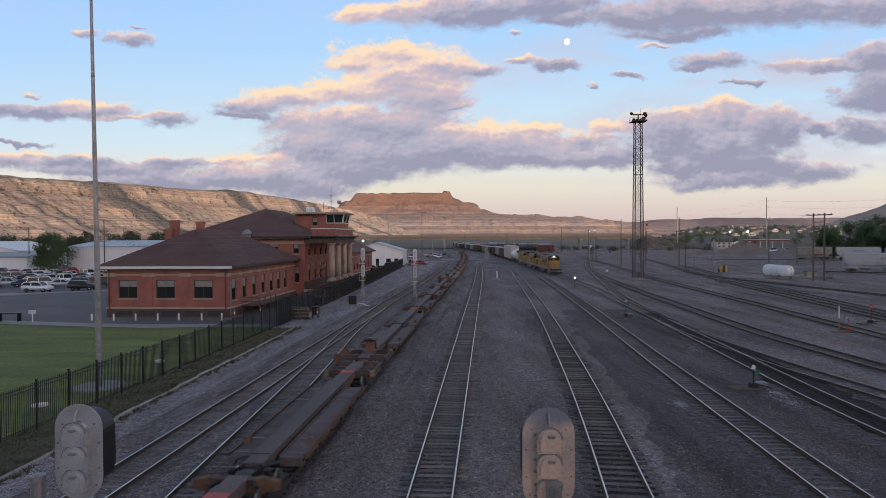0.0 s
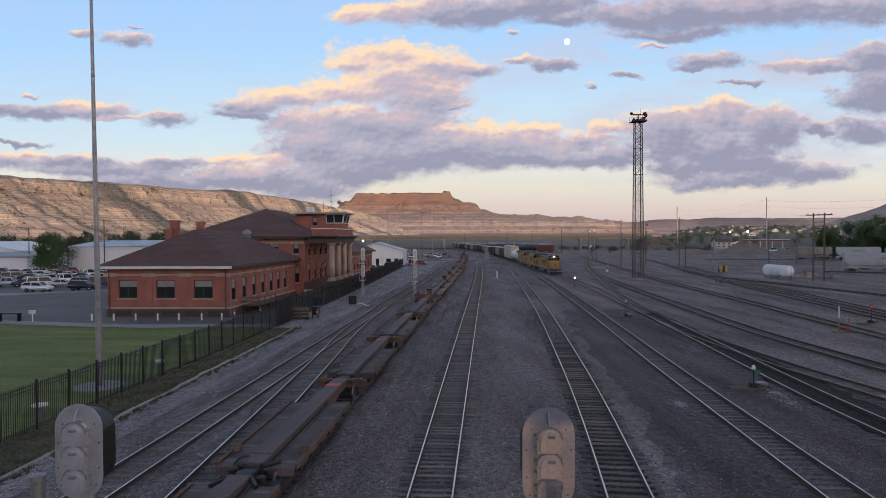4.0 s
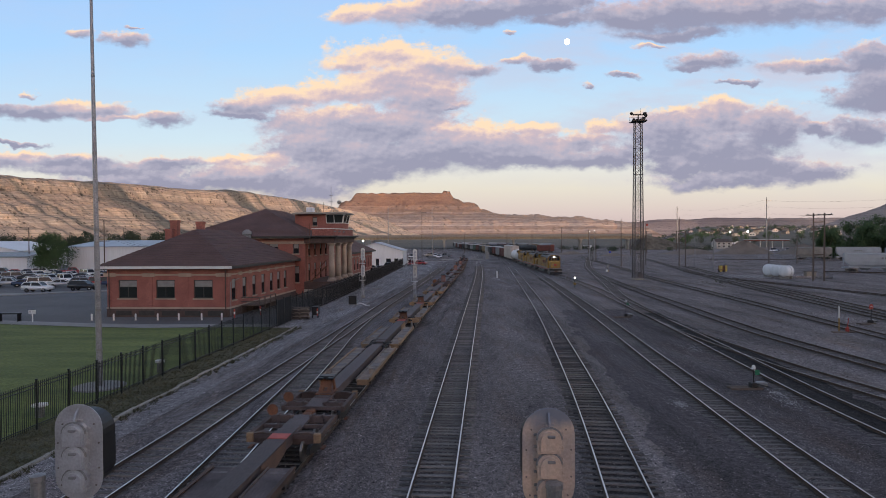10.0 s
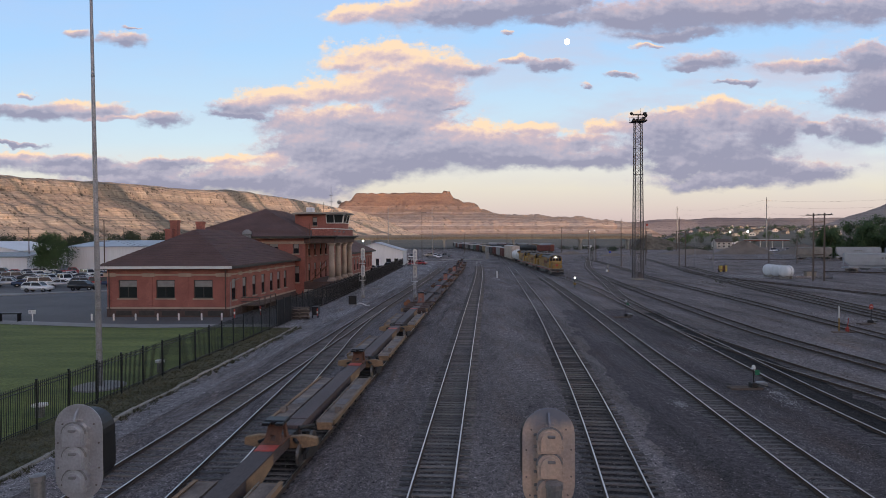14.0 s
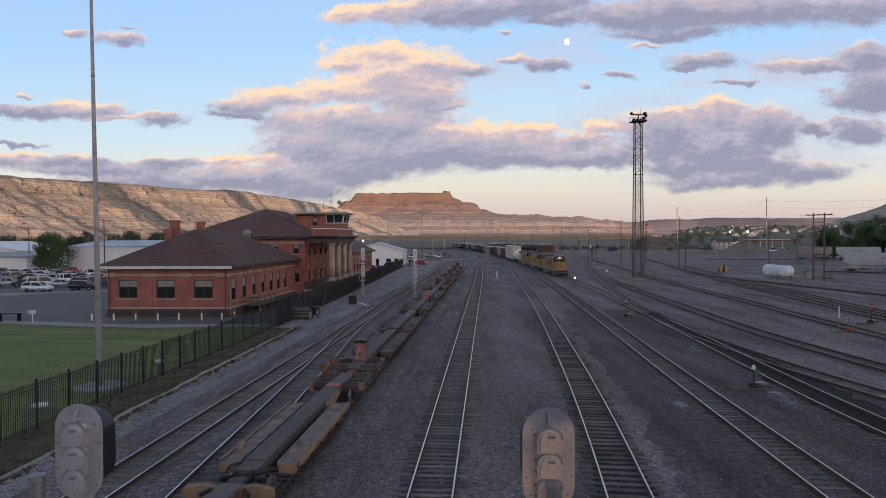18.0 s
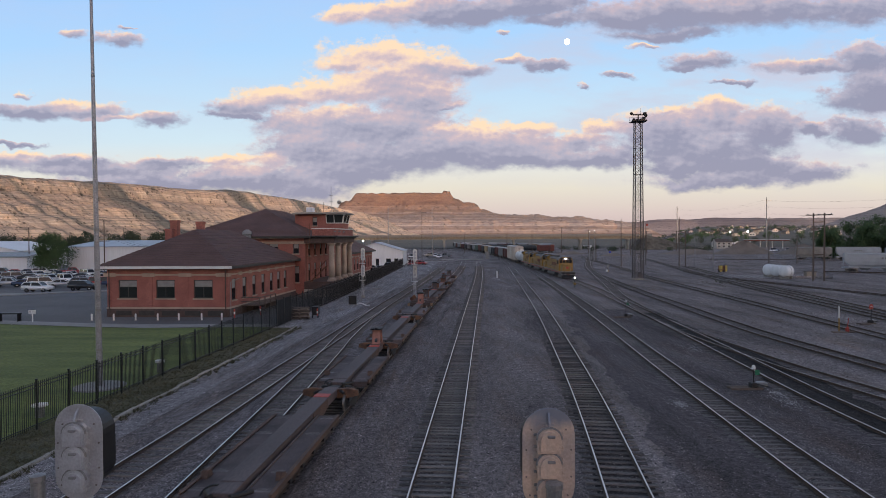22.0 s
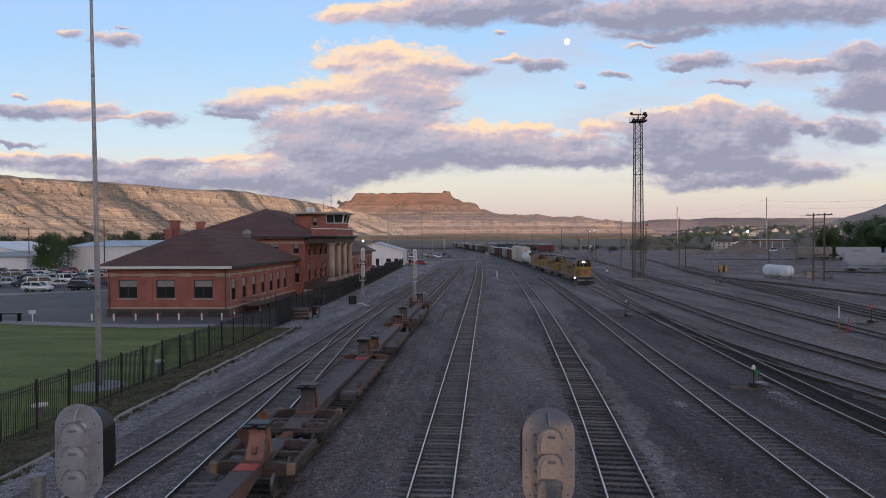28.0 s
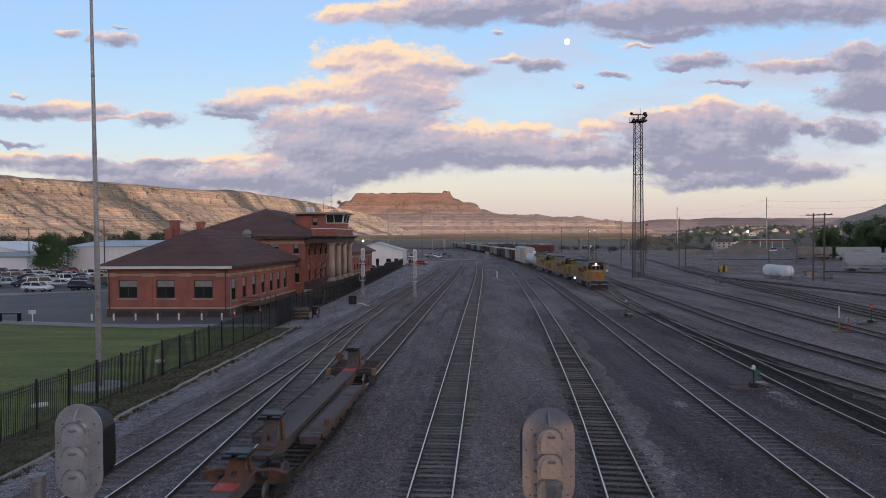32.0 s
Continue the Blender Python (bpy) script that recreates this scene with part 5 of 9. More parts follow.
def portico():
    # stylobate, columns, entablature, parapet and the glazed cab above
    part("porch_base", boxed(1.5, 6.3, 24.6, 39.8, 0, 2.35, bevel=0.04), M["brickdark"], station, "sooty brick porch base")
    for y in (25.6, 29.8, 34.0, 38.2):
        c = new("column")
        c.parent = station
        sh = lathe(bmesh.new(), [(0.46, 2.95), (0.45, 4.4), (0.40, 7.65), (0.38, 7.7)], 20, (5.5, y, 0))
        part("shaft", sh, M["stone"], c, smooth=True)
        b = boxed(4.92, 6.08, y - 0.58, y + 0.58, 2.35, 2.62, bevel=0.03)
        lathe(b, [(0.56, 2.62), (0.6, 2.72), (0.52, 2.84), (0.5, 2.95)], 20, (5.5, y, 0))
        part("base", b, M["stone"], c)
        cp = boxed(4.95, 6.05, y - 0.55, y + 0.55, 8.0, 8.18, bevel=0.02)
        lathe(cp, [(0.4, 7.68), (0.46, 7.78), (0.55, 7.95), (0.55, 8.0)], 20, (5.5, y, 0))
        part("capital", cp, M["stone"], c)
    ent = boxed(1.5, 6.15, 24.8, 39.2, 8.2, 8.85)
    part("architrave", ent, M["brickdark"], station)
    cor = bmesh.new()
    box(cor, 1.5, 6.75, 24.2, 39.8, 9.05, 9.32, bevel=0.04)
    box(cor, 1.5, 6.4, 24.55, 39.45, 8.85, 9.05)
    part("cornice", cor, M["frame"], station, "dark weathered cornice")
    par = bmesh.new()
    box(par, 2.7, 5.9, 24.9, 25.2, 9.32, 10.3)
    box(par, 5.6, 5.9, 25.2, 39.0, 9.32, 10.3)
    part("parapet", par, M["brick"], station)
    cap = bmesh.new()
    box(cap, 2.6, 6.0, 24.8, 25.3, 10.3, 10.45)
    box(cap, 5.5, 6.0, 25.3, 39.1, 10.3, 10.45)
    part("coping", cap, M["white"], station, "pale stone coping")
    # the upper room, with its glazed bay leaning out over the tracks
    holes = [(0.5, 1.3, 11.0, 12.4)]
    part("cab_wall", wall_grid(bmesh.new(), "x", 33.0, 0.25, -2.4, 2.75, 9.3, 12.85, holes), M["brick"], station)
    window(station, "x", 33.0, -1, 0.5, 1.3, 11.0, 12.4, 1, 0.5)
    part("cab_wall", boxed(2.75, 5.55, 33.05, 33.3, 9.3, 11.35), M["brick"], station)
    part("cab_wall", boxed(5.3, 5.55, 33.3, 37.2, 9.3, 11.35), M["brick"], station)
    bk = boxed(-2.4, -2.15, 33.25, 37.2, 9.3, 12.85)
    box(bk, -2.15, 5.3, 36.95, 37.2, 9.3, 12.85)
    part("cab_wall", bk, M["brick"], station)
    bay = new("bay_window")
    bay.parent = station
    lean = 0.32
    lo_ = [(2.85, 33.02), (4.15, 33.02), (5.45, 33.02), (5.55, 33.12), (5.55, 35.1), (5.55, 37.1)]
    hi_ = [(2.85, 33.02 - lean), (4.15, 33.02 - lean), (5.45 + lean, 33.02 - lean), (5.55 + lean, 33.12 - lean), (5.55 + lean, 35.1), (5.55 + lean, 37.1)]
    for k in (0, 1, 3, 4):
        g_ = bmesh.new()
        v = [g_.verts.new((*p_, z_)) for p_, z_ in ((lo_[k], 11.45), (lo_[k + 1], 11.45), (hi_[k + 1], 12.72), (hi_[k], 12.72))]
        g_.faces.new(v)
        bmesh.ops.solidify(g_, geom=g_.faces, thickness=0.02)
        part("pane", g_, M["cabglass"], bay)
    tr = bmesh.new()
    for k in range(6):
        tube(tr, (*lo_[k], 11.4), (*hi_[k], 12.76), 0.075, seg=4)
    for k in (0, 1, 2, 3, 4):
        tube(tr, (*lo_[k], 11.4), (*lo_[k + 1], 11.4), 0.09, seg=4)
        tube(tr, (*hi_[k], 12.76), (*hi_[k + 1], 12.76), 0.075, seg=4)
    part("window_trim", tr, M["white"], bay, "white trim round the bay")
    rf = boxed(-2.7, 6.4, 32.0, 38.0, 12.85, 13.08, bevel=0.05)
    box(rf, -2.3, 6.0, 32.4, 37.6, 13.08, 13.2)
    part("cab_roof", rf, M["concrete"], station)
    for x, y in ((6.2, 25.0), (6.2, 28.0), (6.2, 31.0)):
        part("wall_lamp", lathe(bmesh.new(), [(0.05, 0.18), (0.16, 0.1), (0.2, 0.0), (0.02, -0.02)], 10, (x, y, 9.85)), M["galv"], station)
    # rusty fire escape beside the porch
    fe = bmesh.new()
    for k in (0.0, 0.55):
        tube(fe, (2.0 + k, 24.1, 2.4), (2.0 + k, 24.1, 11.2), 0.035, seg=5)
    for k in range(24):
        tube(fe, (2.0, 24.1, 2.6 + k * 0.36), (2.55, 24.1, 2.6 + k * 0.36), 0.02, seg=4)
    part("fire_ladder", fe, M["rust"], station, "rusty red fire ladder")
    sp_ = bmesh.new()
    for k in range(10):
        box(sp_, 2.7 + k * 0.25, 2.95 + k * 0.25, 23.5, 24.3, 2.4 + k * 0.24, 2.45 + k * 0.24)
    for yy in (23.5, 24.3):
        tube(sp_, (2.7, yy, 2.4), (5.2, yy, 4.8), 0.05, seg=4)
        tube(sp_, (2.7, yy, 3.3), (5.2, yy, 5.7), 0.03, seg=4)
    part("outside_stair", sp_, M["rust"], station, "rusty red outside stair")
    part("porch_footing", boxed(1.5, 6.45, 24.45, 40.0, 0, 1.2, bevel=0.04), M["concrete"], station, "pale stone footing")


portico()
for x, y, w, z1 in ((-10.7, 9.0, 0.45, 11.3), (-11.0, 8.2, 0.42, 10.2), (-8.9, 12.4, 0.43, 11.2)):
    bm = boxed(x - w, x + w, y - w, y + w, 7.0, z1, bevel=0.02)
    box(bm, x - w - 0.06, x + w + 0.06, y - w - 0.06, y + w + 0.06, z1 - 0.25, z1)
    part("chimney", bm, M["brick"], station, "sooty red brick chimney")
vent = lathe(bmesh.new(), [(0.6, 6.0), (0.6, 7.9), (0.75, 8.0), (0.65, 8.4), (0.2, 8.7)], 16, (-6.9, 23.6, 1.6))
part("roof_ventilator", vent, M["blind"], station, "round grey metal roof ventilator")


# ---- light tower ----
M["tanwall"] = mat("tan_stucco", (0.34, 0.29, 0.23), (0.26, 0.22, 0.18), 0.2, 6.0, 0.9)
def light_tower():
    th = thing("light_tower", Matrix.Translation((40.5, 132.6, 0)), "tall grey steel lattice floodlight tower in the yard", "light tower")
    Hh = 32.6

    def half(z):
        return 0.92 - 0.25 * z / Hh
    for sx, sy in ((-1, -1), (1, -1), (1, 1), (-1, 1)):
        part("leg", tubed((sx * half(0), sy * half(0), 0), (sx * half(Hh), sy * half(Hh), Hh), 0.1, 0.075, 6), M["tower"], th)
    n = 24
    for i in range(n):
        z0, z1 = Hh * i / n, Hh * (i + 1) / n
        a0, a1 = half(z0), half(z1)
        bm = bmesh.new()
        for face in range(4):
            c0 = [(-a0, -a0), (a0, -a0), (a0, a0), (-a0, a0)]
            c1 = [(-a1, -a1), (a1, -a1), (a1, a1), (-a1, a1)]
            p, q = c0[face], c0[(face + 1) % 4]
            r, s = c1[face], c1[(face + 1) % 4]
            tube(bm, (*p, z0), (*s, z1), 0.036, seg=4)
            tube(bm, (*q, z0), (*r, z1), 0.036, seg=4)
            tube(bm, (*p, z0), (*q, z0), 0.03 if i % 4 else 0.07, seg=4)
        part("bracing", bm, M["tower"], th)
    lad = bmesh.new()
    for x in (-0.2, 0.2):
        tube(lad, (x, -half(0) * 0.9, 0.5), (x, -half(Hh) * 0.9, Hh), 0.022, seg=4)
    for i in range(80):
        z = 0.6 + i * 0.4
        tube(lad, (-0.2, -half(z) * 0.9, z), (0.2, -half(z) * 0.9, z), 0.014, seg=4)
    part("ladder", lad, M["tower"], th)
    plat = boxed(-1.5, 1.5, -1.3, 1.3, Hh, Hh + 0.12)
    box(plat, -1.5, 1.5, -1.35, -1.3, Hh + 0.12, Hh + 0.3)
    part("platform", plat, M["steel"], th)
    rl = bmesh.new()
    for x in (-1.45, -0.5, 0.5, 1.45):
        for y in (-1.25, 1.25):
            tube(rl, (x, y, Hh + 0.1), (x, y, Hh + 1.15), 0.03, seg=4)
    for z in (0.65, 1.15):
        for y in (-1.25, 1.25):
            tube(rl, (-1.45, y, Hh + z), (1.45, y, Hh + z), 0.03, seg=4)
    part("railing", rl, M["steel"], th)
    part("lamp_beam", boxed(-1.6, 1.6, -0.1, 0.1, Hh + 1.5, Hh + 1.68), M["steel"], th)
    part("mast", tubed((0.1, 0, Hh), (0.1, 0, Hh + 1.6), 0.07), M["steel"], th)
    part("aerial", tubed((0.6, 0.3, Hh + 1.6), (0.6, 0.3, Hh + 2.9), 0.025, seg=5), M["steel"], th)
    for x, y, z, tilt in ((-1.35, -0.2, 1.75, -0.5), (-0.9, -0.25, 0.45, -0.4), (-0.2, -0.3, 0.4, -0.3), (0.5, -0.3, 0.45, 0.3), (1.1, -0.25, 0.8, 0.5), (1.3, -0.2, 1.75, 0.6), (1.5, -0.2, 1.35, 0.7)):
        bm = lathe(bmesh.new(), [(0.12, -0.35), (0.2, -0.25), (0.32, 0.2), (0.34, 0.24), (0.05, 0.25)], 12)
        part("floodlight", bm, M["steel"], th, m=Matrix.Translation((x, y, Hh + z)) @ Matrix.Rotation(radians(110), 4, "X") @ Matrix.Rotation(tilt, 4, "Y"))
    part("foot", boxed(-1.15, 1.15, -1.15, 1.15, -0.05, 0.2, bevel=0.05), M["tanwall"], th)
    box_bm = boxed(-0.35, 0.35, -1.35, -1.1, 0.5, 1.6)
    part("switch_box", box_bm, M["tower"], th)


light_tower()


# ---- near signals ----
def oval(w, h, n=14):
    """Outline of an upright plate with round ends: half width w, half height h."""
    pts = []
    for i in range(n + 1):
        t = math.pi * i / n
        pts.append((math.cos(t) * w, h - w + math.sin(t) * w))
    for i in range(n + 1):
        t = math.pi + math.pi * i / n
        pts.append((math.cos(t) * w, -(h - w) + math.sin(t) * w))
    return pts


def near_signal(x, y, top, w, tint, doors=3):
    half = w / 2
    h = 0.615
    th = thing("railway_signal", Matrix.Translation((x, y, top - h)), "back of a three-lamp railway signal with an oval aluminium backboard", "signal", "signals by the footbridge")
    bb = prism(bmesh.new(), oval(half, h), 0.0, 0.012)
    bmesh.ops.bevel(bb, geom=[e for e in bb.edges if abs(e.verts[0].co.y - e.verts[1].co.y) < 1e-5], offset=0.004, segments=1, affect="EDGES")
    part("backboard", bb, tint, th)
    hood = prism(bmesh.new(), oval(half * 0.94, h * 0.8), 0.013, 0.37)
    bmesh.ops.bevel(hood, geom=[e for e in hood.edges if abs(e.verts[0].co.y - e.verts[1].co.y) < 1e-5], offset=0.012, segments=2, affect="EDGES")
    part("hood", hood, M["black"], th, "black front casing")
    for i in range(doors):
        zc = 0.245 - i * 0.295
        d = new("lamp_case")
        d.parent = th
        d.matrix_basis = Matrix.Translation((0.0, 0, zc)) @ Matrix.Diagonal((1.06, 1.0, 1.06, 1))
        body = bmesh.new()
        out = [(-0.135, -0.13), (0.12, -0.13)] + [(math.cos(t) * 0.1325 - 0.006, 0.02 + math.sin(t) * 0.125) for t in [math.pi * k / 10 for k in range(11)]]
        prism(body, out, -0.15, 0.0)
        bmesh.ops.bevel(body, geom=[e for e in body.edges if e.verts[0].co.y < -0.14 and e.verts[1].co.y < -0.14], offset=0.03, segments=2, affect="EDGES")
        part("case", body, tint, d)
        rim = bmesh.new()
        prev = None
        for k in range(11):
            t = math.pi * k / 10
            p = Vector((math.cos(t) * 0.14 - 0.006, -0.1, 0.02 + math.sin(t) * 0.132))
            if prev is not None:
                tube(rim, prev, p, 0.013, seg=5)
            prev = p
        part("rim", rim, M["galv"], d)
        part("vent_cover", boxed(-0.035, 0.05, -0.18, -0.15, 0.055, 0.085, bevel=0.006), M["galv"], d)
        for z in (-0.09, 0.06):
            hg = tube(bmesh.new(), (0.145, -0.05, z - 0.03), (0.145, -0.05, z + 0.03), 0.012, seg=6)
            box(hg, 0.12, 0.165, -0.06, -0.03, z - 0.01, z + 0.01)
            part("hinge", hg, tint, d)
        for z in (-0.08, 0.05):
            part("latch", boxed(-0.17, -0.13, -0.06, -0.02, z, z + 0.022, bevel=0.005), M["galv"], d)
    bolts = bmesh.new()
    for bx_, bz in ((-0.26, -0.2), (-0.26, 0.12), (0.26, -0.2), (0.26, 0.12), (0.2, 0.36), (-0.2, 0.36), (0.22, -0.42), (-0.22, -0.42)):
        lathe(bolts, [(0.011, -0.012), (0.011, 0.0)], 6, (bx_ * w / 0.61, 0, bz), axis="y")
    part("bolt", bolts, M["pad"], th)
    brk = prism(bmesh.new(), [(0.0, 0.42), (-0.1, 0.42), (-0.06, 0.5), (0.0, 0.56)], -0.012, 0.012, axis="x")
    box(brk, -0.06, 0.06, -0.05, 0, 0.405, 0.425)
    part("lifting_eye", brk, tint, th)
    part("mast", tubed((-0.02, 0.2, -(top - h)), (-0.02, 0.2, -0.3), 0.08, seg=12), M["silver"], th)
    part("mast_base", boxed(-0.25, 0.21, -0.03, 0.43, -(top - h), -(top - h) + 0.3, bevel=0.03), M["concrete"], th)
    return th


left_sig = near_signal(-4.66, 8.1, 6.805, 0.61, M["silver"])
part("junction_pipe", lathe(bmesh.new(), [(0.08, -0.75), (0.08, -0.3), (0.09, -0.29), (0.09, -0.22), (0.03, -0.2)], 12, (-0.4, -0.2, 0.0)), M["galv"], left_sig)
def two_tone_board(m, colour, z0, z1):
    """The crown of a plate: another tone above a ragged line."""
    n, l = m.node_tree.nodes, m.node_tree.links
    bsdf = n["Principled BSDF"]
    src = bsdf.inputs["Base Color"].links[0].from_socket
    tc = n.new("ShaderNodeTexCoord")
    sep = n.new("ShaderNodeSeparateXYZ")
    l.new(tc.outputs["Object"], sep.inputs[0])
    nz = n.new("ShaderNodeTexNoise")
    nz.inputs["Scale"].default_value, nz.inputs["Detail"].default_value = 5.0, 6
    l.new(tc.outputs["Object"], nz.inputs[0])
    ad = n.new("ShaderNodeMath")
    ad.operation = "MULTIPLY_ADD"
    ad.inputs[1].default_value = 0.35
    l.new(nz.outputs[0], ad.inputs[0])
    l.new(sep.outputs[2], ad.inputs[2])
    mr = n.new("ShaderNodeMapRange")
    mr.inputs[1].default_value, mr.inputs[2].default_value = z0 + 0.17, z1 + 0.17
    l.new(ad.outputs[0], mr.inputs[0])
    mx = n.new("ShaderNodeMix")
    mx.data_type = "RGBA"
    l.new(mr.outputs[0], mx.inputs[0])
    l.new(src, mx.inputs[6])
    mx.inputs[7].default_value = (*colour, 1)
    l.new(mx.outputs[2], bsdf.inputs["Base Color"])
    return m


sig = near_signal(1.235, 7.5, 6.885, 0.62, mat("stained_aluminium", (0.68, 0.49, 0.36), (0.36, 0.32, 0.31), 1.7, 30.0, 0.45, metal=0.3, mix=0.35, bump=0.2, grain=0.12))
two_tone_board(sig.children[0].data.materials[0], (0.2, 0.215, 0.26), 0.36, 0.52)
tagged(sig, "back of an oval railway signal, aluminium stained brown with age")
part("junction_pipe", lathe(bmesh.new(), [(0.09, -0.3), (0.09, 0.05), (0.1, 0.06), (0.1, 0.12), (0.03, 0.14)], 12, (0.03, -0.2, -0.32)), M["galv"], sig)


# ---- road bridge ----
def overpass():
    th = thing("road_overpass", Matrix.Translation((0, 455, 0)) @ Matrix.Rotation(radians(-2.0), 4, "Z"), "long low concrete road bridge across the yard", "bridge")
    part("deck", boxed(-260, 146, -5, 5, 9.2, 10.0), M["concrete"], th)
    part("girder", boxed(-260, 146, -4.2, -3.6, 7.6, 9.2), M["girder"], th, "tan steel girder")
    part("parapet", boxed(-260, 146, -5.1, -4.8, 10.0, 11.0), M["concrete"], th)
    part("parapet", boxed(-260, 146, 4.8, 5.1, 10.0, 11.0), M["concrete"], th)
    for x in (-200, -150, -100, -50, 1, 50, 97, 130):
        bm = boxed(x - 0.6, x + 0.6, -3.4, 3.4, -0.1, 6.9, bevel=0.1)
        box(bm, x - 1.3, x + 1.3, -4.4, 4.4, 6.9, 7.6, bevel=0.08)
        part("pier", bm, M["concrete"], th)


def embankment():
    """Where the bridge lands, its road runs down a bank of earth."""
    bm = bmesh.new()
    v = []
    for x, h in ((142, 10.0), (152, 7.6), (163, 4.2), (176, 1.3), (188, 0.0)):
        v.append([bm.verts.new((x - 6 if h == 10.0 and k in (0, 3) else x, y, z)) for k, (y, z) in enumerate(((-6 - h * 1.5, 0.0), (-6, h + 0.02), (6, h + 0.02), (6 + h * 1.5, 0.0)))])
    for a_, b_ in zip(v, v[1:]):
        for k in range(3):
            bm.faces.new((a_[k], b_[k], b_[k + 1], a_[k + 1]))
    bm.faces.new(v[0])
    bmesh.ops.recalc_face_normals(bm, faces=bm.faces)
    solid("embankment", bm, M["valley"], "bare earth bank carrying the road down from the bridge", "embankment", m=Matrix.Translation((0, 455, 0)) @ Matrix.Rotation(radians(-2.0), 4, "Z"), kind="structure")


embankment()
M["girder"] = mat("tan_bridge_paint", (0.33, 0.26, 0.18), (0.24, 0.19, 0.13), 0.05, 2.0, 0.8, bump=0.1)
overpass()


# ---- trains ----
def wheelset(parent, y, gauge=0.7525, r=0.42, z=0.2):
    bm = bmesh.new()
    for sx in (-1, 1):
        lathe(bm, [(r * 0.3, sx * gauge - 0.06), (r * 0.92, sx * gauge - 0.055), (r, sx * gauge - 0.05), (r, sx * gauge + 0.05), (r * 0.9, sx * gauge + 0.06), (r * 0.3, sx * gauge + 0.06)], 18, (0, y, z + r), axis="x", mi=0)
    lathe(bm, [(0.085, -gauge), (0.085, gauge)], 8, (0, y, z + r), axis="x", mi=1)
    return part("wheelset", bm, [M["wheel"], M["steel"]], parent)


def truck(parent, y, r=0.42, base=1.75, material="steel"):
    t = new("truck")
    t.parent = parent
    t.matrix_basis = Matrix.Translation((0, y, 0))
    for k in (-base / 2, base / 2):
        wheelset(t, k, r=r)
    for sx in (-1, 1):
        o = [(-base / 2 - 0.28, 0.55), (-base / 2 - 0.25, 0.75), (-0.45, 0.86), (0.45, 0.86), (base / 2 + 0.25, 0.75), (base / 2 + 0.28, 0.55), (base / 2 - 0.25, 0.5), (0.35, 0.36), (-0.35, 0.36), (-base / 2 + 0.25, 0.5)]
        bm = prism(bmesh.new(), [(a_, b_) for a_, b_ in o], sx * 1.0 - 0.07, sx * 1.0 + 0.07, axis="x")
        part("side_frame", bm, M[material], t)
    part("bolster", boxed(-1.05, 1.05, -0.22, 0.22, 0.6, 0.88, bevel=0.03), M[material], t)
    return t


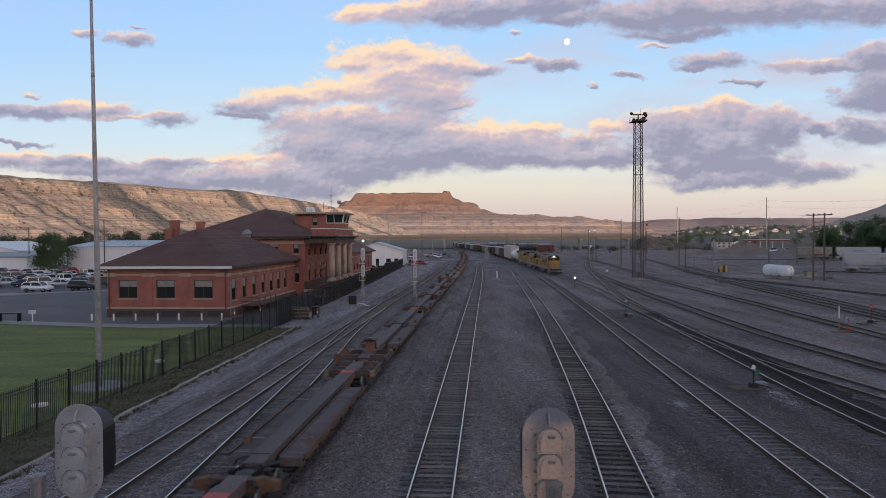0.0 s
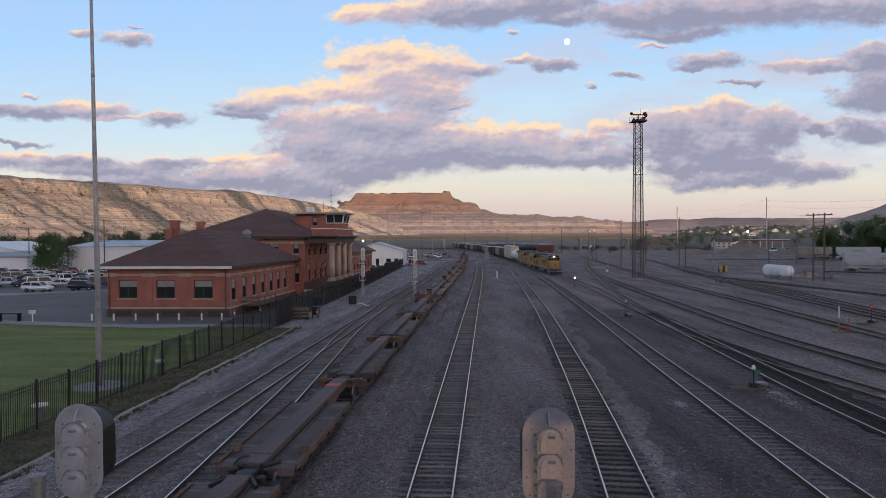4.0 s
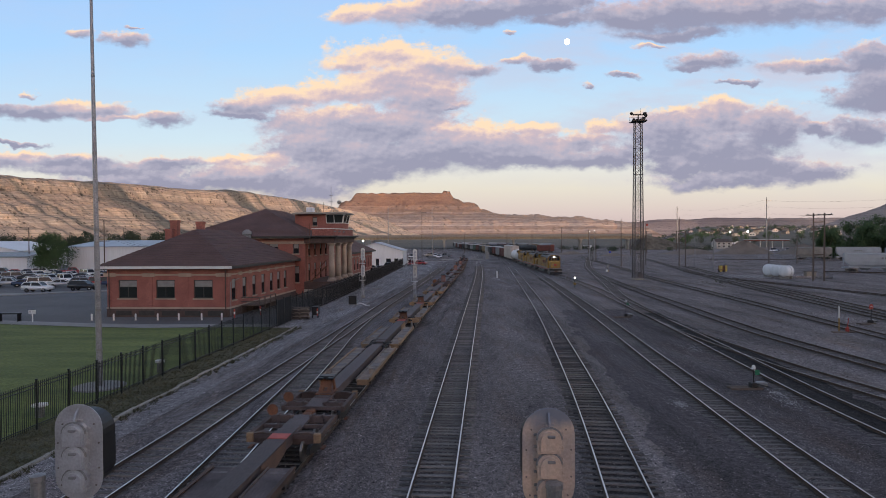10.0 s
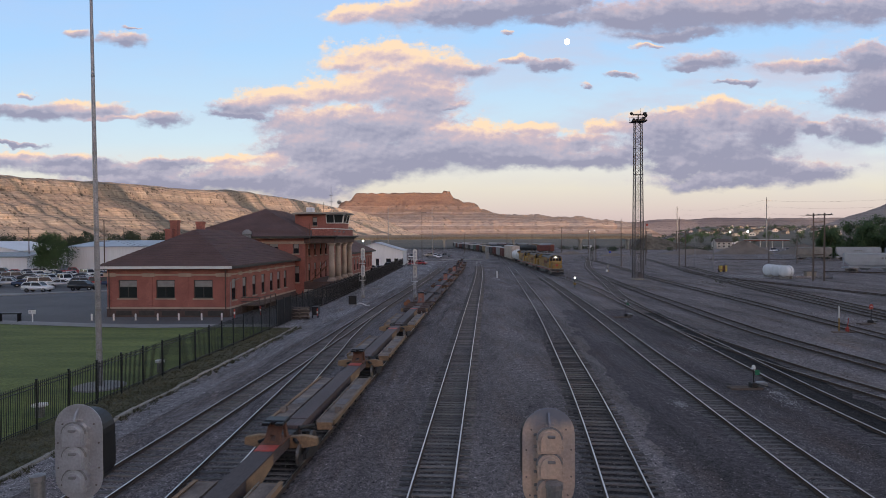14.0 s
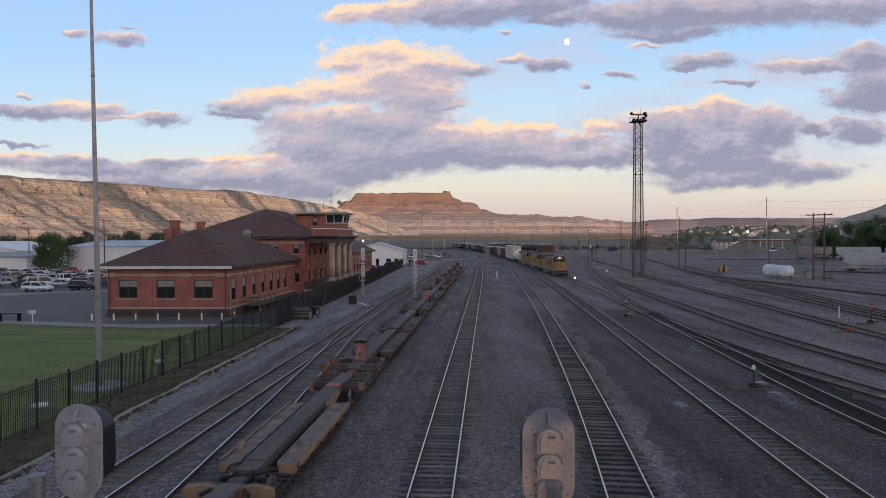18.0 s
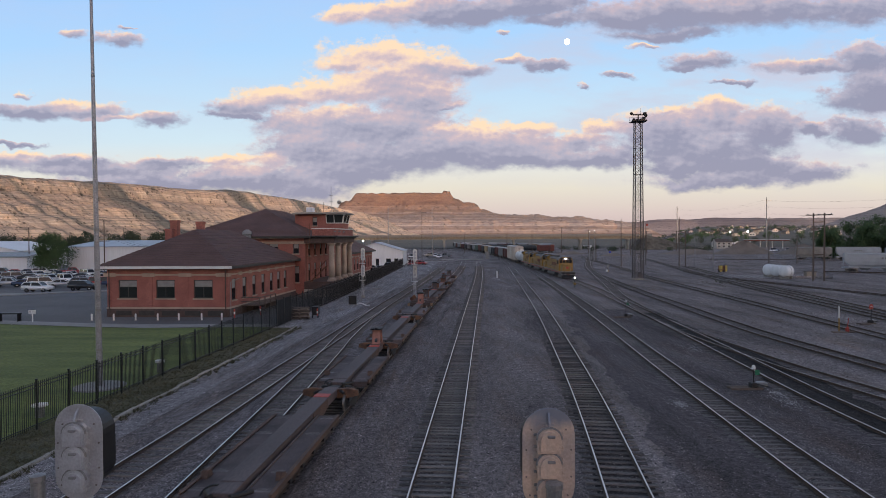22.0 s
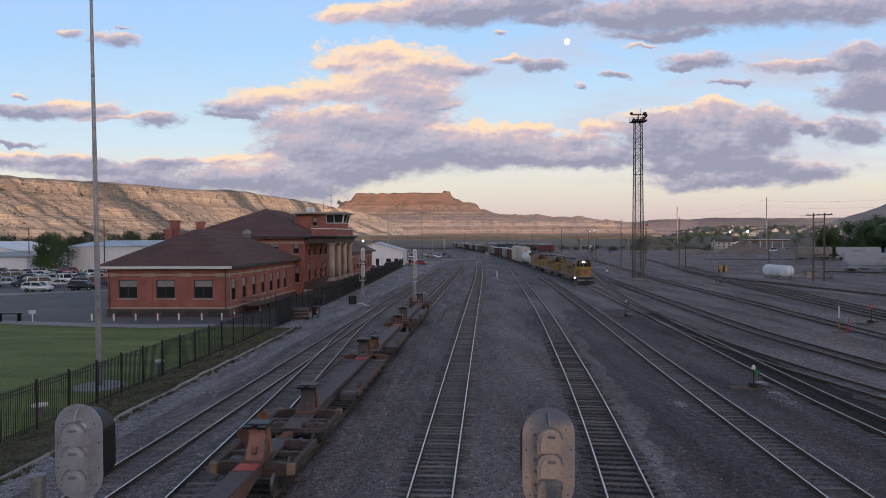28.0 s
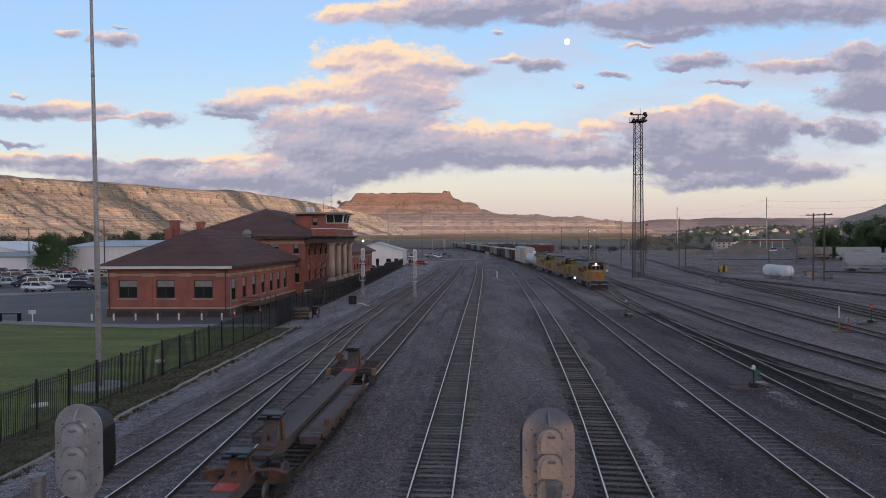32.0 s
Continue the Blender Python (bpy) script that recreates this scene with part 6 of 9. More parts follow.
def spine_unit(length, tan=False, front="artic", rear="artic", hitch_front=None, hitch_rear=None, full=False):
    """One platform of an articulated spine car. It lies along y; -y leads."""
    th = thing("spine_car", Matrix.Identity(4), "empty ochre spine car platform with sun-bleached side trays" if tan else "empty dark brown spine car platform with rusty side trays", "freight car", "spine car train")
    h = length / 2
    tray = M["tantray"] if tan else M["tray"]
    sill = M["ochre"] if tan else M["sillrust"]
    beam = bmesh.new()
    g0 = 1.9 if front == "coupler" else 0.55
    g1 = 1.9 if rear == "coupler" else 0.55
    inner = 0.72 if tan else 0.56
    box(beam, -0.36, 0.36, -h + g0, h - g1, 0.72, 1.14, bevel=0.025)
    box(beam, -0.375, 0.375, -h + g0 + 0.9, h - g1 - 0.9, 1.14, 1.165)
    part("spine_beam", beam, M["deck"], th)
    # a plain joint brings the trays close together; elsewhere the beam runs out as a bare neck towards the joint
    p0 = -h + ({"plain": 0.75, "artic": 1.75, "coupler": 6.6}[front] if front != "artic" or not hitch_front else 3.4)
    p1 = h - ({"plain": 0.95, "artic": 5.0, "coupler": 6.3}[rear] if not full else 1.3)
    for sx in (-1, 1):
        t = new("side_tray")
        t.parent = th
        fl = bmesh.new()
        a0, a1 = sorted((sx * inner, sx * 1.37))
        box(fl, a0, a1, p0, p1, 0.86, 0.93)
        part("tray_floor", fl, tray, t)
        sl = bmesh.new()
        b0, b1 = sorted((sx * 1.37, sx * 1.44))
        box(sl, b0, b1, p0 + 0.1, p1, 0.78, 0.98, bevel=0.012)
        b0, b1 = sorted((sx * 1.33, sx * 1.46))
        box(sl, b0, b1, p0 + 0.1, p1, 0.98, 1.005)
        part("side_sill", sl, sill, t, "rust-streaked side sill")
        part("end_plate", boxed(a0, a1, p0 - 0.06, p0, 0.62, 0.93, bevel=0.015), sill if tan else tray, t)
        part("end_plate", boxed(a0, a1, p1, p1 + 0.06, 0.7, 0.92), sill if tan else tray, t)
        inn = bmesh.new()
        c0, c1 = sorted((sx * (inner - 0.06), sx * (inner - 0.01)))
        box(inn, c0, c1, p0, p1, 0.8, 0.99)
        part("inner_lip", inn, tray, t)
        for k in range(6):
            y = p0 + 0.8 + (p1 - p0 - 1.6) * k / 5
            d0, d1 = sorted((sx * 0.36, sx * 1.37))
            part("cross_bearer", boxed(d0, d1, y - 0.08, y + 0.08, 0.55, 0.778), M["steel"], t)
        e0, e1 = sorted((sx * 1.12, sx * 1.36))
        gm = M["sillrust"] if not tan else M["tantray"]
        y = p0 + 1.6
        part("container_guide", prism(bmesh.new(), [(y - 0.22, 0.93), (y + 0.22, 0.93), (y + 0.12, 1.14), (y - 0.1, 1.18)], e0, e1, axis="x"), gm, t)
        for k, y in enumerate((p0 + 0.5, p0 + 2.1, p1 - 2.6, p1 - 0.45)):
            w_ = 0.34 - 0.05 * (k % 2)
            sc_ = boxed(sx * 1.02 - w_, sx * 1.02 + w_, y - 0.05, y + 0.06, 0.932, 0.938)
            box(sc_, sx * 1.02 - w_ * 0.7, sx * 1.02 + w_ * 0.5, y + 0.16, y + 0.2, 0.932, 0.938)
            part("wear_strip", sc_, M["pad"] if not tan else M["tantray"], t, "pale scraped wear strip")
        if tan:
            for y in (p0 + (p1 - p0) * 0.4, p0 + (p1 - p0) * 0.75):
                part("wear_pad", boxed(sx * 1.1 - 0.3, sx * 1.1 + 0.3, y - 0.5, y + 0.5, 0.932, 0.945), M["pad"], t, "grimy worn steel pad")
    # ends: curved outrigger arms and the joint
    for sgn, kind, hitch in ((-1, front, hitch_front), (1, rear, hitch_rear)):
        y = sgn * (h - (2.95 if kind == "coupler" else 0.75))
        for sx in (-1, 1):
            o = [(sx * 0.34, 0.68), (sx * 0.34, 1.1), (sx * 0.9, 1.16), (sx * 1.4, 1.06), (sx * 1.42, 0.8), (sx * 0.95, 0.7)]
            if (sgn > 0 and kind == "artic") or kind == "coupler":
                part("outrigger", prism(bmesh.new(), o, y - 0.12, y + 0.12), M["grime"] if kind == "coupler" else M["ochre"] if tan else M["outrig"], th, "rusty orange outrigger arm")
        if kind != "coupler":
            jn = lathe(bmesh.new(), [(0.3, 0.66), (0.3, 1.06), (0.12, 1.08)], 12, (0, sgn * (h - 0.12), 0.0 if sgn > 0 else -0.15))
            box(jn, -0.28, 0.28, min(sgn * (h - 0.6), sgn * (h - 0.1)), max(sgn * (h - 0.6), sgn * (h - 0.1)), 0.8, 1.0, bevel=0.02)
            part("joint", jn, M["steel"], th)
            if sgn < 0:
                hs = bmesh.new()
                prev = None
                for k in range(9):
                    a_ = math.pi * k / 8
                    pnt = Vector((-0.5 + 0.2 * math.cos(a_), -h + 1.0 + 0.3 * math.cos(a_), 0.98 + 0.2 * math.sin(a_)))
                    if prev is not None:
                        tube(hs, prev, pnt, 0.035, seg=6)
                    prev = pnt
                part("air_hose", hs, M["black"], th, "black looped air hose")
            for sx in (-1, 1):
                ars = bmesh.new()
                tube(ars, (sx * 0.3, sgn * (h - 0.5), 1.04), (sx * 0.75, sgn * (h - 1.15), 0.98), 0.09, 0.07, 8)
                lathe(ars, [(0.14, 0.82), (0.16, 1.0), (0.05, 1.05)], 10, (sx * 0.62, sgn * (h - 0.35), 0))
                part("side_bearing", ars, M["steel"], th)
        else:
            ya, yb = sorted((sgn * (h - 0.3), sgn * (h - 3.1)))
            pl = boxed(-0.42, 0.42, ya, yb, 1.0, 1.09, bevel=0.01)
            for k in (ya, (ya + yb) / 2 - 0.05, yb - 0.12):
                box(pl, -1.42, 1.42, k, k + 0.12, 0.92, 1.07)
            part("end_platform", pl, M["deck"], th, "open brown end platform")
            for sx in (-1, 1):
                part("end_sill", boxed(sx * 1.36 - 0.09, sx * 1.36 + 0.09, ya, yb, 0.86, 1.1, bevel=0.015), M["grime"], th)
                part("foot_step", boxed(sx * 1.45 - 0.07, sx * 1.45 + 0.07, ya + 0.2, ya + 0.6, 0.45, 0.5), M["rust"], th)
                part("end_post", boxed(sx * 1.33 - 0.13, sx * 1.33 + 0.13, (ya if sgn > 0 else yb) - 0.1, (ya if sgn > 0 else yb) + 0.1, 0.78, 1.14, bevel=0.02), M["ochre"], th, "pale ochre corner casting")
            for sx in (-1, 1):
                bb = bmesh.new()
                box(bb, min(sx * 0.35, sx * 1.3), max(sx * 0.35, sx * 1.3), sgn * (h - 0.75) - 0.1, sgn * (h - 0.75) + 0.1, 0.85, 1.2, bevel=0.03)
                for k in (0.55, 0.95):
                    box(bb, sx * k - 0.04, sx * k + 0.04, sgn * (h - 0.75) - 0.14, sgn * (h - 0.75) + 0.14, 0.7, 1.24)
                part("end_beam", bb, M["deck"], th)
            cp = boxed(-0.12, 0.12, min(sgn * (h - 0.9), sgn * (h + 0.25)), max(sgn * (h - 0.9), sgn * (h + 0.25)), 0.78, 1.0, bevel=0.03)
            box(cp, -0.22, 0.22, sgn * (h + 0.1) - 0.16, sgn * (h + 0.1) + 0.16, 0.74, 1.04, bevel=0.05)
            part("coupler", cp, M["rust"], th)
            hb = bmesh.new()
            tube(hb, (-1.25, sgn * (h - 0.8), 0.95), (-1.25, sgn * (h - 0.8), 1.55), 0.03, seg=6)
            lathe(hb, [(0.22, -0.05), (0.25, 0.0), (0.22, 0.05)], 14, (-1.25, sgn * (h - 0.75), 1.4), axis="y")
            part("hand_brake", hb, M["rust"], th, "rusty hand brake wheel")
        if sgn > 0 and kind != "plain":
            plate = h - (3.6 if kind == "coupler" else 2.4)
            if not full:
                nk = bmesh.new()
                for sx in (-1, 1):
                    prism(nk, [(plate - 0.4, 0.74), (plate - 0.4, 1.1), (p1 - 0.3, 1.1), (p1 - 0.3, 0.5), (plate - 1.6, 0.5)], sx * 0.33 - 0.05, sx * 0.33 + 0.05, axis="x")
                part("neck_web", nk, sill, th, "rust-streaked web of the beam's neck")
            part("warning_plate", boxed(-0.36, 0.36, plate - 0.3, plate + 0.3, 1.166, 1.19), M["red"], th, "faded red plate")
        if hitch:
            tall = {"tall": 1.02, "low": 0.62, "dark": 0.95}[hitch]
            hy = sgn * (h - (2.6 if kind == "coupler" else 1.5)) + (0.1 if sgn > 0 else 0.3)
            hc = M["salmon"] if hitch == "tall" else M["rust"] if hitch == "low" else M["deck"]
            hi_ = new("trailer_hitch")
            hi_.parent = th
            z0 = 1.16
            # the plate leans away from the leading end, with a slot near its foot
            st = bmesh.new()
            def lean(x, k, d):
                return (x, hy - 0.5 + 0.52 * k + d, z0 + tall * k)
            for x0, x1, k0, k1 in ((-0.3, -0.1, 0.0, 0.42), (0.1, 0.3, 0.0, 0.42), (-0.1, 0.1, 0.0, 0.16), (-0.28, 0.28, 0.42, 1.0)):
                v = [st.verts.new(lean(x, k, d)) for d in (0.0, 0.09) for x, k in ((x0, k0), (x1, k0), (x1, k1), (x0, k1))]
                for q in ((0, 1, 2, 3), (7, 6, 5, 4), (0, 3, 7, 4), (1, 5, 6, 2), (3, 2, 6, 7), (0, 4, 5, 1)):
                    st.faces.new([v[i] for i in q])
            bmesh.ops.recalc_face_normals(st, faces=st.faces)
            part("strut", st, hc, hi_, "slanted salmon-painted strut" if hitch == "tall" else "slanted grimy strut")
            for sx in (-1, 1):
                part("brace", prism(bmesh.new(), [(hy + 0.02, z0 + tall), (hy + 0.2, z0 + tall), (hy + 0.5, z0), (hy + 0.26, z0)], sx * 0.29 - 0.05, sx * 0.29 + 0.05, axis="x"), hc if hitch == "tall" else M["rust"], hi_)
            hd = boxed(-0.4, 0.4, hy - 0.2, hy + 0.42, z0 + tall, z0 + tall + 0.16, bevel=0.04)
            box(hd, -0.4, -0.1, hy - 0.42, hy - 0.2, z0 + tall + 0.02, z0 + tall + 0.12, bevel=0.02)
            box(hd, 0.1, 0.4, hy - 0.42, hy - 0.2, z0 + tall + 0.02, z0 + tall + 0.12, bevel=0.02)
            part("head_plate", hd, M["black"], hi_, "dark forked head block")
            part("foot_plate", boxed(-0.42, 0.42, hy - 0.7, hy + 0.55, z0 - 0.02, z0 + 0.03, bevel=0.01), M["rust"], hi_)
    for ob in th.children:
        ob.matrix_basis = Matrix.Translation((0, 0, 0.2)) @ ob.matrix_basis
    if rear == "coupler":
        truck(th, h - 2.1)
    else:
        truck(th, h)
    if front == "coupler":
        truck(th, -h + 2.1)
    return th


# joints of the spine car train, as distances ahead of the camera along its track when the clip starts
JOINTS = [6.3, 21.4, 40.4, 57.0, 71.2, 85.8, 101.3, 118.1, 136.0, 150.8, 166.0, 181.1, 197.6, 214.2, 228.8, 242.8, 259.0, 273.5, 290.9, 306.4, 325.2]
PLAIN = {57.0, 136.0, 214.2}
COUPLED = {40.4, 118.1, 197.6, 273.5, 325.2}
HITCH = {40.4: (None, "low"), 118.1: (None, "low"), 150.8: ("low", None), 166.0: ("low", None), 197.6: (None, "tall"), 242.8: ("tall", None), 273.5: ("tall", "dark"), 290.9: ("dark", "low"), 306.4: ("low", "dark"), 325.2: ("dark", None)}
spine_train = []
for j0, j1 in zip(JOINTS, JOINTS[1:]):
    ha = HITCH.get(j0) or (None, None)
    hb = HITCH.get(j1) or (None, None)
    gap0 = 0.35 if j0 in COUPLED else 0.0
    gap1 = 0.35 if j1 in COUPLED else 0.0
    u = spine_unit(j1 - j0 - gap0 - gap1, 118.1 <= j0 < 197.6, "coupler" if j0 in COUPLED else "plain" if j0 in PLAIN else "artic", "coupler" if j1 in COUPLED else "plain" if j1 in PLAIN else "artic", ha[1], hb[0], j1 == 290.9)
    spine_train.append((u, (j0 + gap0 + j1 - gap1) / 2))


def loco(lit=True):
    th = thing("locomotive", Matrix.Identity(4), "leading yellow and grey diesel locomotive with lit headlights" if lit else "grimy yellow and grey trailing diesel locomotive", "locomotive", "yellow locomotives")
    L = 11.0
    part("underframe", boxed(-1.55, 1.55, -L + 0.4, L - 0.4, 1.25, 1.6, bevel=0.03), M["grey"], th)
    st = bmesh.new()
    for sx in (-1, 1):
        box(st, min(sx * 1.551, sx * 1.57), max(sx * 1.551, sx * 1.57), -L + 1, L - 1, 1.36, 1.48)
    part("sill_stripe", st, M["red"], th, "thin red sill stripe")
    part("fuel_tank", boxed(-1.4, 1.4, -2.6, 2.6, 0.5, 1.25, bevel=0.15), M["grey"], th)
    # long hood
    hood = prism(bmesh.new(), [(-0.95, 1.6), (0.95, 1.6), (0.95, 4.1), (0.7, 4.35), (-0.7, 4.35), (-0.95, 4.1)], -5.6, 6.2)
    part("long_hood", hood, M["yellow"], th)
    rad = prism(bmesh.new(), [(-0.95, 1.6), (0.95, 1.6), (0.95, 3.4), (1.5, 4.0), (1.5, 4.4), (0.8, 4.62), (-0.8, 4.62), (-1.5, 4.4), (-1.5, 4.0), (-0.95, 3.4)], 6.2, 10.0)
    part("radiator_hood", rad, M["yellow"], th)
    part("radiator_top", prism(bmesh.new(), [(-1.51, 4.2), (-1.51, 4.41), (-0.8, 4.64), (0.8, 4.64), (1.51, 4.41), (1.51, 4.2)], 6.2, 9.99), M["steel"], th, "sooty radiator top")
    rg = bmesh.new()
    for sx in (-1, 1):
        for k in range(5):
            box(rg, min(sx * 1.5, sx * 1.53), max(sx * 1.5, sx * 1.53), 6.5 + k * 0.68, 7.05 + k * 0.68, 4.03, 4.37)
        for k in range(3):
            box(rg, min(sx * 0.95, sx * 0.97), max(sx * 0.95, sx * 0.97), -5.2 + k * 1.0, -4.4 + k * 1.0, 2.9, 3.8)
        for k in range(9):
            box(rg, min(sx * 0.95, sx * 0.96), max(sx * 0.95, sx * 0.96), -2.0 + k * 0.9, -1.96 + k * 0.9, 1.7, 3.9)
    part("grille", rg, M["steel"], th)
    rf = bmesh.new()
    box(rf, -0.72, 0.72, -5.4, 6.1, 4.35, 4.47, bevel=0.03)
    for y in (-3.5, -1.0, 1.5, 4.0):
        lathe(rf, [(0.55, 4.46), (0.55, 4.6), (0.3, 4.65)], 14, (0, y, 0))
    box(rf, -0.35, 0.35, -0.2, 0.9, 4.46, 4.75, bevel=0.05)
    part("roof_gear", rf, M["steel"], th, "sooty roof with fans and exhaust")
    # cab and nose
    cabm = prism(bmesh.new(), [(-1.5, 1.6), (1.5, 1.6), (1.5, 3.9), (1.2, 4.45), (0.6, 4.65), (-0.6, 4.65), (-1.2, 4.45), (-1.5, 3.9)], -8.4, -5.6)
    part("cab", cabm, M["yellow"], th)
    cr = prism(bmesh.new(), [(1.52, 3.92), (1.22, 4.47), (0.6, 4.68), (-0.6, 4.68), (-1.22, 4.47), (-1.52, 3.92), (-1.2, 4.4), (-0.6, 4.6), (0.6, 4.6), (1.2, 4.4)], -8.5, -5.55)
    part("cab_roof", cr, M["hoodgrey"], th)
    part("brow", boxed(-1.15, 1.15, -8.435, -8.4, 3.96, 4.5), M["steel"], th, "dark brow above the windscreen")
    hc_ = bmesh.new()
    prism(hc_, [(-0.965, 3.95), (-0.965, 4.11), (-0.71, 4.365), (0.71, 4.365), (0.965, 4.11), (0.965, 3.95)], -5.6, 6.19)
    part("hood_roof", hc_, M["hoodgrey"], th, "sooty grey hood roof")
    ws = bmesh.new()
    for x0, x1 in ((-1.3, -0.72), (-0.62, -0.1), (0.1, 0.62), (0.72, 1.3)):
        box(ws, x0, x1, -8.43, -8.4, 3.35, 3.95)
    part("windscreen", ws, M["glass"], th)
    sw = bmesh.new()
    for sx in (-1, 1):
        for y0, y1 in ((-8.1, -7.3), (-7.1, -6.2)):
            box(sw, min(sx * 1.5, sx * 1.52), max(sx * 1.5, sx * 1.52), y0, y1, 3.1, 3.85)
    part("side_window", sw, M["glass"], th)
    nose = bmesh.new()
    o = [(-1.2, 1.6), (1.2, 1.6), (1.2, 2.9), (0.95, 3.25), (-0.95, 3.25), (-1.2, 2.9)]
    r0 = [nose.verts.new((x, -8.4, z)) for x, z in o]
    r1 = [nose.verts.new((x * 0.82, -10.0, 1.6 + (z - 1.6) * 0.9)) for x, z in o]
    nose.faces.new(r1)
    for i in range(6):
        j = (i + 1) % 6
        nose.faces.new((r0[i], r0[j], r1[j], r1[i]))
    bmesh.ops.recalc_face_normals(nose, faces=nose.faces)
    part("nose", nose, M["yellow"], th)
    em = prism(bmesh.new(), [(-0.32, 2.62), (0.32, 2.62), (0.28, 2.3), (0, 2.1), (-0.28, 2.3)], -10.02, -10.0)
    part("nose_badge", em, M["red"], th, "plain red shield shape")
    for nm, x, z, y in (("headlight", -0.16, 4.25, -8.46), ("headlight", 0.16, 4.25, -8.46)):
        part(nm, lathe(bmesh.new(), [(0.075, -0.05), (0.075, 0.05)], 12, (x * 0.7, y, z), axis="y"), M["headlight"] if lit else M["glass"], th)
    for x in (-0.75, 0.75):
        part("ditch_light", lathe(bmesh.new(), [(0.1, -0.05), (0.1, 0.05)], 12, (x, -10.72, 1.75), axis="y"), M["chrome"], th)
    part("number_board", boxed(-0.6, 0.6, -8.45, -8.42, 4.02, 4.12), M["white"], th)
    part("front_platform", boxed(-1.5, 1.5, -10.8, -8.4, 1.5, 1.62), M["grey"], th)
    pilot = prism(bmesh.new(), [(-1.45, 0.45), (1.45, 0.45), (1.5, 1.5), (-1.5, 1.5)], -10.85, -10.7)
    prism(pilot, [(-11.25, 0.35), (-10.75, 0.35), (-10.75, 1.0)], -1.4, 1.4, axis="x")
    part("pilot", pilot, M["steel"], th, "dark pilot and plough")
    part("coupler", boxed(-0.15, 0.15, -11.5, -10.7, 0.85, 1.15, bevel=0.04), M["rust"], th)
    part("coupler", boxed(-0.15, 0.15, 10.5, 11.3, 0.85, 1.15, bevel=0.04), M["rust"], th)
    hr = bmesh.new()
    for sx in (-1, 1):
        for k in range(9):
            y = -5.2 + k * 1.9
            tube(hr, (sx * 1.48, y, 1.6), (sx * 1.48, y, 2.65), 0.02, seg=5)
        tube(hr, (sx * 1.48, -5.2, 2.65), (sx * 1.48, 10.0, 2.65), 0.02, seg=5)
    part("handrail", hr, M["grey"], th)
    for sx in (-1, 1):
        fr = bmesh.new()
        tube(fr, (sx * 1.45, -10.88, 0.5), (sx * 1.45, -10.88, 2.6), 0.035, seg=5)
        tube(fr, (sx * 1.45, -10.88, 2.6), (sx * 0.5, -10.88, 2.6), 0.03, seg=5)
        tube(fr, (sx * 0.5, -10.88, 1.3), (sx * 0.5, -10.88, 2.6), 0.03, seg=5)
        tube(fr, (sx * 1.45, -10.88, 1.1), (sx * 0.5, -10.88, 1.1), 0.03, seg=5)
        part("front_handrail", fr, M["galv"], th, "pale front handrail")
    part("uncoupling_lever", tubed((-1.4, -10.9, 0.95), (1.4, -10.9, 0.95), 0.025, seg=5), M["white"], th)
    sg = bmesh.new()
    for sx in (-1, 1):
        for k in range(3):
            box(sg, min(sx * 1.1, sx * 1.5), max(sx * 1.1, sx * 1.5), -10.6, -10.1, 0.5 + k * 0.36, 0.55 + k * 0.36)
    part("step", sg, M["grey"], th)
    pl = bmesh.new()
    for sx in (-1, 1):
        for k, (y0, y1) in enumerate(((-3.4, -2.2), (-1.9, -1.3), (-1.0, -0.4), (-0.1, 0.5), (0.8, 1.4), (1.7, 2.3))):
            box(pl, min(sx * 0.975, sx * 0.985), max(sx * 0.975, sx * 0.985), y0, y1, 2.55, 3.2)
    part("hood_lettering", pl, M["boxred"], th, "red lettering bars on the hood")
    for y in (-6.9, 6.9):
        t = truck(th, y, r=0.52, base=3.7, material="grey")
        wheelset(t, 0, r=0.52)
    return th


def tank_car(m, label, material, length=15.0, r=1.5):
    th = thing("tank_car", m, label, "tank car", "freight cars")
    h = length / 2
    t = lathe(bmesh.new(), [(0.1, -h), (r * 0.7, -h + 0.15), (r * 0.95, -h + 0.45), (r, -h + 0.8), (r, h - 0.8), (r * 0.95, h - 0.45), (r * 0.7, h - 0.15), (0.1, h)], 22, (0, 0, 1.25 + r), axis="y")
    part("tank", t, material, th, smooth=True)
    part("dome", lathe(bmesh.new(), [(0.6, 0), (0.6, 0.4), (0.5, 0.5)], 14, (0, 0, 1.2 + 2 * r)), material, th)
    part("sill", boxed(-0.5, 0.5, -h - 0.6, h + 0.6, 1.0, 1.35), M["steel"], th)
    rl = bmesh.new()
    for sx in (-1, 1):
        for y in (-1.2, 1.2):
            tube(rl, (sx * 0.9, y, 1.2 + 2 * r - 0.3), (sx * 0.9, y, 2.1 + 2 * r), 0.03, seg=5)
        tube(rl, (sx * 0.9, -1.2, 2.1 + 2 * r), (sx * 0.9, 1.2, 2.1 + 2 * r), 0.03, seg=5)
    part("railing", rl, M["steel"], th)
    for y in (-h + 1.5, h - 1.5):
        truck(th, y)
    return th


